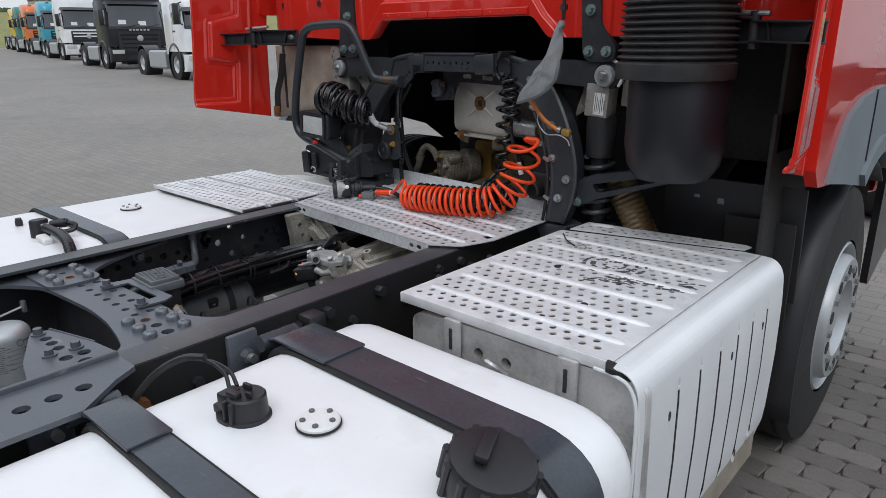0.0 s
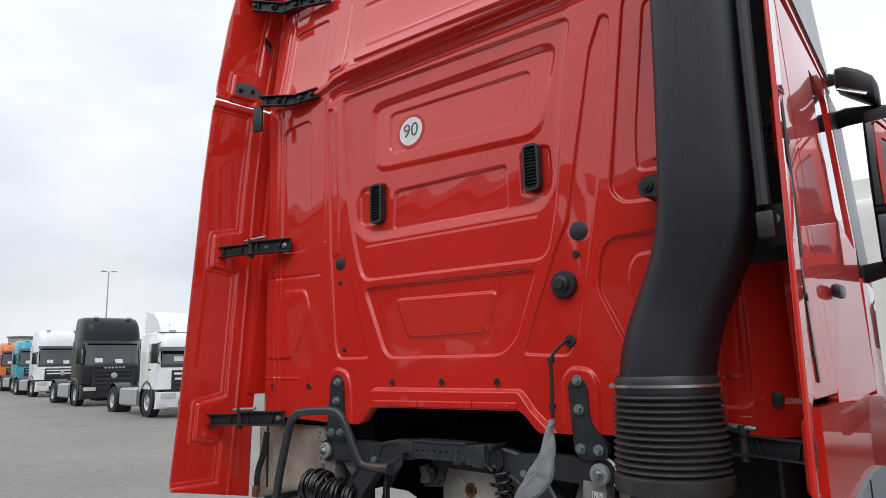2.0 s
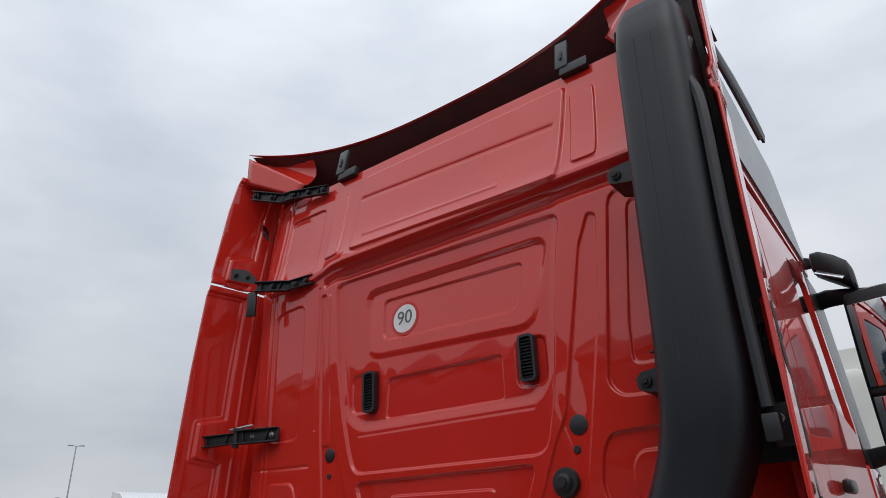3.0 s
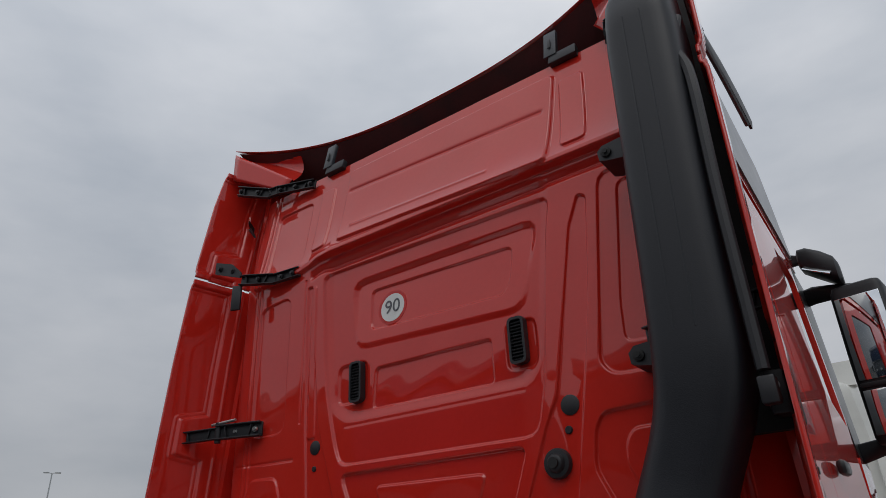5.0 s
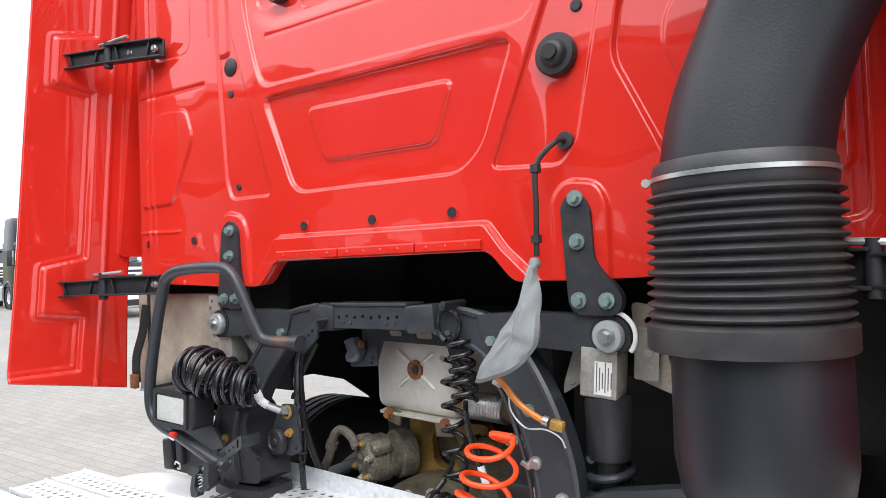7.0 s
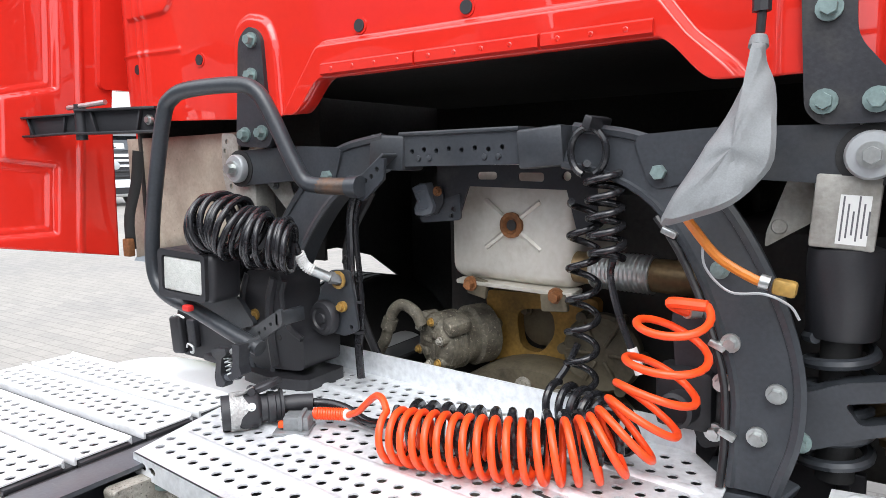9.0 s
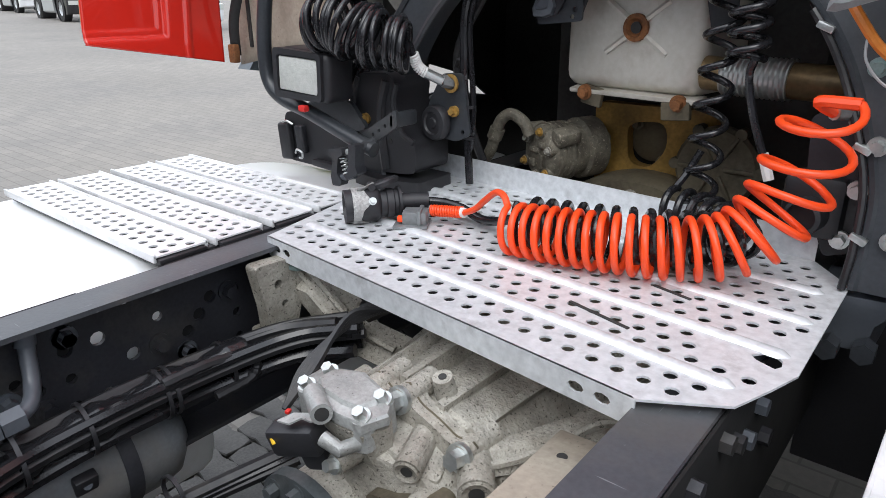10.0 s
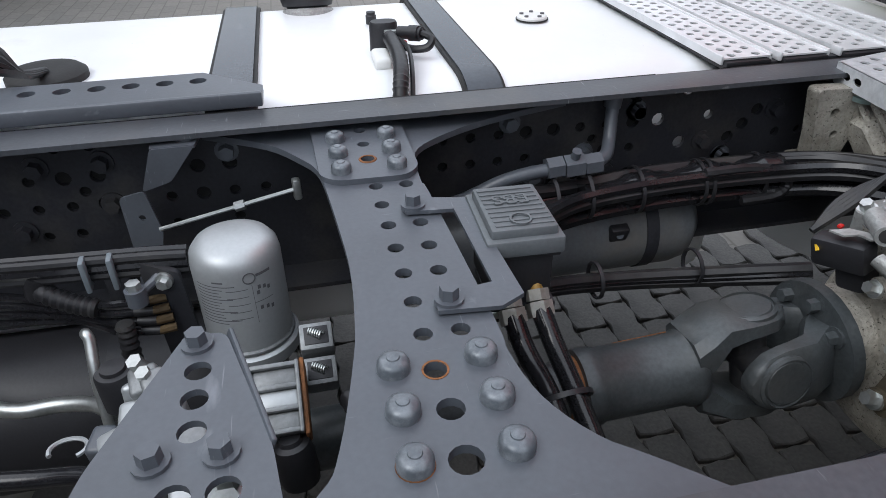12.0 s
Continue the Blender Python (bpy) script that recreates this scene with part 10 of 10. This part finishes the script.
def parked_truck(colour, col, label, at, heading, h=3.4, roof=0.0, beacon=False, grille=TRIM, visor=True):
    """A tractor truck whose front faces +x before it is turned."""
    tk = thing("parked_truck", (0, 0, 0), label, "truck", "parked trucks")
    p = paint(colour, col)
    ys = (0.0, 0.35, 0.62, 0.80, 0.90, 0.96, 0.99, 1.0)
    ys = [-k for k in reversed(ys)] + list(ys[1:])

    def fx(z):
        if z < 1.65:
            return 0.60 - 0.10 * max(0, 0.75 - z)
        k = (z - 1.65) / (h - 1.65)
        return 0.60 - 0.30 * k - 0.42 * max(0.0, (k - 0.74) / 0.26) ** 2

    def half(z):
        return 1.22 - 0.10 * max(0.0, (z - 1.9) / (h - 1.9)) ** 2

    def face(u, z, off=0.0):
        return Vector((fx(z) - 0.30 * abs(u) ** 7 + off, u * (half(z) + off * abs(u) ** 6), z))

    def skin(u0, u1, z0, z1, off, nu=12, nv=6, lip=0.0):
        return sheet(bmesh.new(), nu, nv, lambda a, b: face(u0 + (u1 - u0) * a, z0 + (z1 - z0) * b, off))

    zs = [0.95, 1.25, 1.65, 2.0, 2.4, h - 0.75, h - 0.45, h - 0.25, h - 0.12, h - 0.04, h]
    rings = []
    for i, z in enumerate(zs):
        e = (0.0, 0.06, 0.16)[max(0, i - len(zs) + 3)]
        f = [face(u, z) for u in ys]
        f = [Vector((v.x - e * 0.8, v.y * (1 - e * 0.35), v.z)) for v in f]
        w_ = half(z) * (1 - e * 0.35)
        rings.append(f + [Vector((-1.35, w_, z)), Vector((-1.55 + e * 0.3, w_ - 0.12, z)), Vector((-1.55 + e * 0.3, -w_ + 0.12, z)), Vector((-1.35, -w_, z))])
    cab = part("cab", loft(bmesh.new(), rings), p, tk, "painted cab")
    wz0, wz1 = 1.78, min(h - 0.62, 2.80)
    part("windscreen", skin(-0.955, 0.955, wz0, wz1, 0.012, 18, 6), DARK_GLASS, tk, "dark reflecting windscreen")
    part("screen_base", skin(-0.96, 0.96, wz0 - 0.10, wz0 + 0.01, 0.016, 18, 2), TRIM, tk, "black panel below the windscreen")
    for y in (-0.55, 0.25):
        part("wiper", cyl(bmesh.new(), face(y / 1.2, wz0 - 0.02, 0.03), face((y + 0.62) / 1.2, wz0 + 0.10, 0.035), 0.012, n=6), TRIM, tk, "black wiper")
    part("grille_panel", skin(-0.72, 0.72, 0.86, 1.58, 0.010, 12, 3), BLACK, tk, "black grille opening")
    for k in range(4):
        z = 0.95 + 0.17 * k
        part("grille_bar", box(bmesh.new(), (fx(z) + 0.02, 0, z), (0.05, 1.62 - 0.06 * (3 - k), 0.075), bev=0.02), grille if grille != TRIM else (p if k > 1 else TRIM), tk)
    part("badge", lathe(bmesh.new(), [(0.13, 0), (0.13, 0.02), (0.10, 0.03), (0, 0.03)], (0.63, 0, 1.30), (1, 0, 0), 20), CANISTER, tk, "round bright badge")
    part("bumper", loft(bmesh.new(), [[Vector((v.x + o, v.y, v.z)) for v in [face(u, z) for u in ys] + [Vector((-0.02, 1.2, z)), Vector((-0.02, -1.2, z))]] for z, o in ((0.30, -0.05), (0.36, 0.03), (0.66, 0.07), (0.84, 0.05), (0.86, 0.0))]), p if colour != "black" else TRIM, tk, "deep front bumper")
    part("lower_grille", skin(-0.52, 0.52, 0.40, 0.60, 0.075, 8, 2), BLACK, tk, "dark air slot in the bumper")
    if visor:
        part("sun_visor", sheet(bmesh.new(), 14, 2, lambda a, b: face(-0.95 + 1.9 * a, wz1 + 0.04 - 0.14 * b, 0.05 + 0.20 * b)), TRIM, tk, "dark sun visor")
    for y0, dz in ((-0.66, 0.10), (0.02, 0.06)):
        part("paper_sheet", skin(y0, y0 + 0.26, wz0 + dz, wz0 + dz + 0.18, 0.020, 4, 2), LABEL, tk, "white paper behind the glass")
    for s in (-1, 1):
        part("headlight", skin(s * 0.60, s * 0.93, 0.66, 0.82, 0.085, 6, 2), LENS, tk, "clear headlight")
        mr = part("mirror", box(bmesh.new(), (0.42, s * 1.43, 2.15), (0.12, 0.20, 0.66), bev=0.045), TRIM, tk, "dark mirror housing")
        part("mirror_arm", cyl(bmesh.new(), (0.30, s * 1.18, 2.52), (0.42, s * 1.42, 2.44), 0.022, n=8), TRIM, mr)
        part("mirror_arm", cyl(bmesh.new(), (0.30, s * 1.20, 1.82), (0.42, s * 1.42, 1.90), 0.022, n=8), TRIM, mr)
        part("side_window", box(bmesh.new(), (-0.18, s * 1.213, 2.16), (0.80, 0.03, 0.66), bev=0.012), DARK_GLASS, tk, "dark side window")
        part("door_gap", box(bmesh.new(), (-0.66, s * 1.221, 1.75), (0.012, 0.006, 1.55), bev=0), BLACK, tk, "dark door gap")
        part("door_handle", box(bmesh.new(), (-0.52, s * 1.225, 1.62), (0.20, 0.03, 0.05), bev=0.012), TRIM, tk)
        part("entry_step", box(bmesh.new(), (0.02, s * 1.10, 0.78), (0.42, 0.20, 0.32), bev=0.03), TRIM, tk, "dark entry step")
        part("wheel_arch", lathe(bmesh.new(), [(0.56, 0), (0.63, 0.0), (0.64, 0.03), (0.64, 0.30), (0.56, 0.32)], (-0.75, s * 0.92, 0.60), (0, s, 0), 32, caps=False), TRIM, tk, "dark wheel arch")
        part("fairing", box(bmesh.new(), (-1.50, s * 1.12, 1.85), (0.30, 0.10, 2.0), bev=0.03), p, tk, "painted side fairing")
        for x in (-0.75, -4.45):
            wl_ = part("wheel", lathe(bmesh.new(), [(0.28, 0.0), (0.48, 0.0), (0.51, 0.04), (0.51, 0.26), (0.48, 0.30), (0.30, 0.30)], (x, s * 0.90, 0.51), (0, s, 0), 28, caps=False), RUBBER, tk, "black tyre")
            part("rim", lathe(bmesh.new(), [(0.29, 0.02), (0.29, 0.28), (0.20, 0.20), (0.10, 0.27), (0, 0.27)], (x, s * 0.90, 0.51), (0, s, 0), 20), CANISTER, wl_, "steel rim")
        part("mudguard", lathe(bmesh.new(), [(0.60, 0.0), (0.62, 0.0), (0.62, 0.56), (0.60, 0.56)], (-4.45, s * 0.62, 0.55), (0, s, 0), 28, caps=False), TRIM, tk, "black plastic mudguard")
        part("chassis_rail", box(bmesh.new(), (-3.4, s * 0.40, 0.90), (4.0, 0.09, 0.26), bev=0.01), FRAME_DARK, tk)
        part("side_tank", slab_x(-3.55, -1.75, s * 0.87, 0.66), CANISTER, tk, "bright fuel tank")
    if roof:
        part("roof_spoiler", loft(bmesh.new(), [[Vector((x, y, z)) for x, z in ((-1.5, h - 0.05), (0.05, h - 0.05), (-0.25, h + roof * 0.45), (-0.7, h + roof * 0.85), (-1.45, h + roof))] for y in (-1.10, -0.9, 0.9, 1.10)]), p, tk, "sloped roof spoiler")
    for y in (-0.7, 0.7):
        part("roof_lamp", box(bmesh.new(), (0.02, y, h - 0.02), (0.14, 0.22, 0.09), bev=0.03), ORANGE_LENS if beacon and y > 0.5 else CANISTER, tk)
    if beacon:
        part("beacon", lathe(bmesh.new(), [(0.09, 0), (0.09, 0.16), (0.05, 0.22), (0, 0.22)], (-0.2, -0.75, h), (0, 0, 1), 14), ORANGE_LENS, tk, "orange beacon")
    if colour == "black":
        for k in range(6):
            part("name_bar", box(bmesh.new(), (0.635, -0.37 + 0.15 * k, 1.64), (0.02, 0.10, 0.07), bev=0.01), CANISTER, tk, "bright bar of a maker's name")
    tk.matrix_basis = pose(at[0], at[1], yard(at[0], at[1]), 0, 0, heading)
    return tk


def slab_x(x0, x1, y, z):
    sec = [Vector((0, y + a, z + b)) for a, b in ((-0.33, -0.26), (-0.26, -0.32), (0.26, -0.32), (0.33, -0.26), (0.33, 0.26), (0.26, 0.32), (-0.26, 0.32), (-0.33, 0.26))]
    return loft(bmesh.new(), [[Vector((x, v.y, v.z)) for v in sec] for x in (x0, x1)])


parked_truck("white", (0.78, 0.79, 0.80), "white tractor truck with orange beacon and tall spoiler", (-20.5, 11.1, 0), -8, 2.95, 0.75, True)
parked_truck("black", (0.02, 0.022, 0.026), "black high-cab tractor truck with papers behind its windscreen", (-29.4, 12.4, 0), -8, 3.9)
parked_truck("white", (0.78, 0.79, 0.80), "white high-cab tractor truck with roof lamps", (-40.4, 14.6, 0), -7, 3.75)
parked_truck("teal", (0.03, 0.30, 0.40), "teal blue tractor truck far along the row", (-48.0, 16.2, 0), -7, 3.4)
parked_truck("orange", (0.65, 0.16, 0.03), "orange and red tractor truck far along the row", (-54.8, 17.4, 0), -7, 3.4)
parked_truck("green", (0.05, 0.20, 0.16), "dark green tractor truck at the end of the row", (-61.5, 19.0, 0), -7, 3.4)
parked_truck("yellow", (0.70, 0.45, 0.05), "yellow tractor truck at the end of the row", (-68, 20.6, 0), -7, 3.4)

# cream truck that stands ahead of the red cab
parked_truck("cream", (0.74, 0.74, 0.69), "cream white tractor truck parked ahead of the red cab", (-0.34, 9.6, 0), 90, 3.72, 0.28, visor=False)
parked_truck("white", (0.78, 0.79, 0.80), "white tractor truck parked beyond the cream one", (2.35, 12.6, 0), 90, 3.75, 0.3, visor=False)

# trucks behind and beside the camera, mirrored in the paint
parked_truck("white", (0.78, 0.79, 0.80), "white tractor truck parked alongside the red cab", (7.2, 1.6, 0), 90, 3.5)
for cn_, cc, x, y, hh in (("black", (0.02, 0.022, 0.026), -9.6, -3.6, 4.0), ("dark_green", (0.02, 0.06, 0.045), -6.7, -4.4, 4.05), ("dark_blue", (0.015, 0.03, 0.09), -3.9, -5.0, 4.05), ("black", (0.02, 0.022, 0.026), -1.15, -5.8, 4.0), ("dark_red", (0.12, 0.012, 0.012), 1.7, -6.6, 3.95), ("dark_blue", (0.015, 0.03, 0.09), 4.9, -7.4, 3.95)):
    parked_truck(cn_, cc, f"{cn_.replace('_', ' ')} tractor truck in the facing row", (x, y, 0), 90, hh, 0.45)

# lamp mast
mast = thing("lamp_mast", (-63, 27.3, 0), "tall slim grey yard lamp mast with two heads", "lamp mast")
part("pole", cyl(bmesh.new(), (-63, 27.3, 0), (-63, 27.3, 11.42), 0.10, 0.05, n=12), CANISTER, mast, "grey steel pole")
for s in (-1, 1):
    part("arm", cyl(bmesh.new(), (-63, 27.3, 11.40), (-63 + 0.15 * s, 27.3 + 0.3 * s, 11.46), 0.035, n=8), CANISTER, mast)
    part("lamp_head", box(bmesh.new(), (-63 + 0.2 * s, 27.3 + 0.42 * s, 11.46), (0.28, 0.46, 0.10), (0, 0, -26), 0.03), CANISTER, mast, "flat lamp head")

# far hedge, verge and sheds
LEAF = mat("far_foliage", (0.055, 0.085, 0.03), 0.9, 0.0, 0.5, 0.6, 3, 0.0)
GRASS = mat("dry_verge", (0.20, 0.20, 0.07), 0.95, 0.0, 0.3, 0.2, 4, 0.0)
bm = bmesh.new()
rnd = random.Random(21)
for k in range(1100):
    a = rnd.uniform(1.5, 5.2)
    d = rnd.uniform(106, 118)
    c = Vector((d * math.cos(a), d * math.sin(a), 5.2 + rnd.uniform(0.0, 1.0) * (0.5 + 0.5 * abs(math.sin(a * 9)))))
    bmesh.ops.create_icosphere(bm, subdivisions=1, radius=rnd.uniform(0.5, 1.0), matrix=Matrix.Translation(c) @ pose(0, 0, 0, rnd.uniform(0, 90), 0, rnd.uniform(0, 90)) @ Matrix.Diagonal((1.2, 1.2, rnd.uniform(0.6, 1.1), 1)))
for v in bm.verts:
    v.co += Vector((rnd.uniform(-0.25, 0.25), rnd.uniform(-0.25, 0.25), rnd.uniform(-0.2, 0.2)))
tagged(new("far_hedge", finish("far_hedge", bm, LEAF, 10)), "low dark hedge along the grassy bank", "hedge", kind="stuff")
bm = bmesh.new()
loft(bm, [[Vector((r * math.cos(a), r * math.sin(a), z)) for r, z in ((90, 1.0), (103, 5.3), (140, 5.6), (140, 0.8))] for a in np.linspace(1.5, 5.2, 60)])
tagged(new("verge", finish("verge", bm, GRASS)), "dry yellow-green grass bank beyond the yard", "verge", kind="structure")
shed = thing("far_shed", (-104, 34, 5.3), "small pale shed on the grass bank", "shed")
part("shed_wall", box(bmesh.new(), (-104, 34.4, 6.2), (2.4, 2.2, 1.9), (0, 0, 20), 0.03), BEIGE, shed, "pale wall")
part("shed_roof", box(bmesh.new(), (-104, 34.4, 7.2), (2.7, 2.5, 0.2), (0, 0, 20), 0.03), FENDER, shed, "dark flat roof")
# ---- single pavers where the camera passes nearest ----
zig = [(-0.098, -0.048), (-0.05, -0.056), (0.0, -0.044), (0.05, -0.056), (0.098, -0.048), (0.106, 0.0), (0.098, 0.048), (0.05, 0.056), (0.0, 0.044), (-0.05, 0.056), (-0.098, 0.048), (-0.106, 0.0)]
bm = bmesh.new()
loft(bm, [[Vector((x, y, -0.03)) for x, y in zig], [Vector((x, y, 0.012)) for x, y in zig], [Vector((x * 0.965, y * 0.93, 0.016)) for x, y in zig]])
n_ = PAVER.node_tree.nodes
oi = n_.new("ShaderNodeObjectInfo")
hsv = n_.new("ShaderNodeHueSaturation")
mr_ = n_.new("ShaderNodeMapRange")
mr_.inputs["To Min"].default_value, mr_.inputs["To Max"].default_value = 0.78, 1.2
pb_ = n_["Principled BSDF"]
src = pb_.inputs["Base Color"].links[0].from_socket
lk = PAVER.node_tree.links
lk.new(oi.outputs["Random"], mr_.inputs["Value"])
lk.new(mr_.outputs["Result"], hsv.inputs["Value"])
lk.new(src, hsv.inputs["Color"])
lk.new(hsv.outputs["Color"], pb_.inputs["Base Color"])
paver_mesh = finish("paver", bm, PAVER)
# pavers under the truck: dirt plus its shade, both in the colour
shaded_mesh = paver_mesh.copy()
shaded_mesh.materials[0] = SHADED_OILY_PAVER
rnd = random.Random(31)
for x0, x1, y0, y1 in ((-1.18, 0.42, -2.05, 0.75), (1.0, 1.65, 0.05, 2.0)):
    for j, y in enumerate(np.arange(y0, y1, 0.104)):
        for x in np.arange(x0 + 0.105 * (j % 2), x1, 0.212):
            ob = new("paver", shaded_mesh if x0 < 0 else paver_mesh)
            ob.parent = ground
            ob.location = (x, y, rnd.uniform(-0.002, 0.002))
            ob.rotation_euler = (rnd.uniform(-0.008, 0.008), rnd.uniform(-0.008, 0.008), rnd.uniform(-0.01, 0.01))
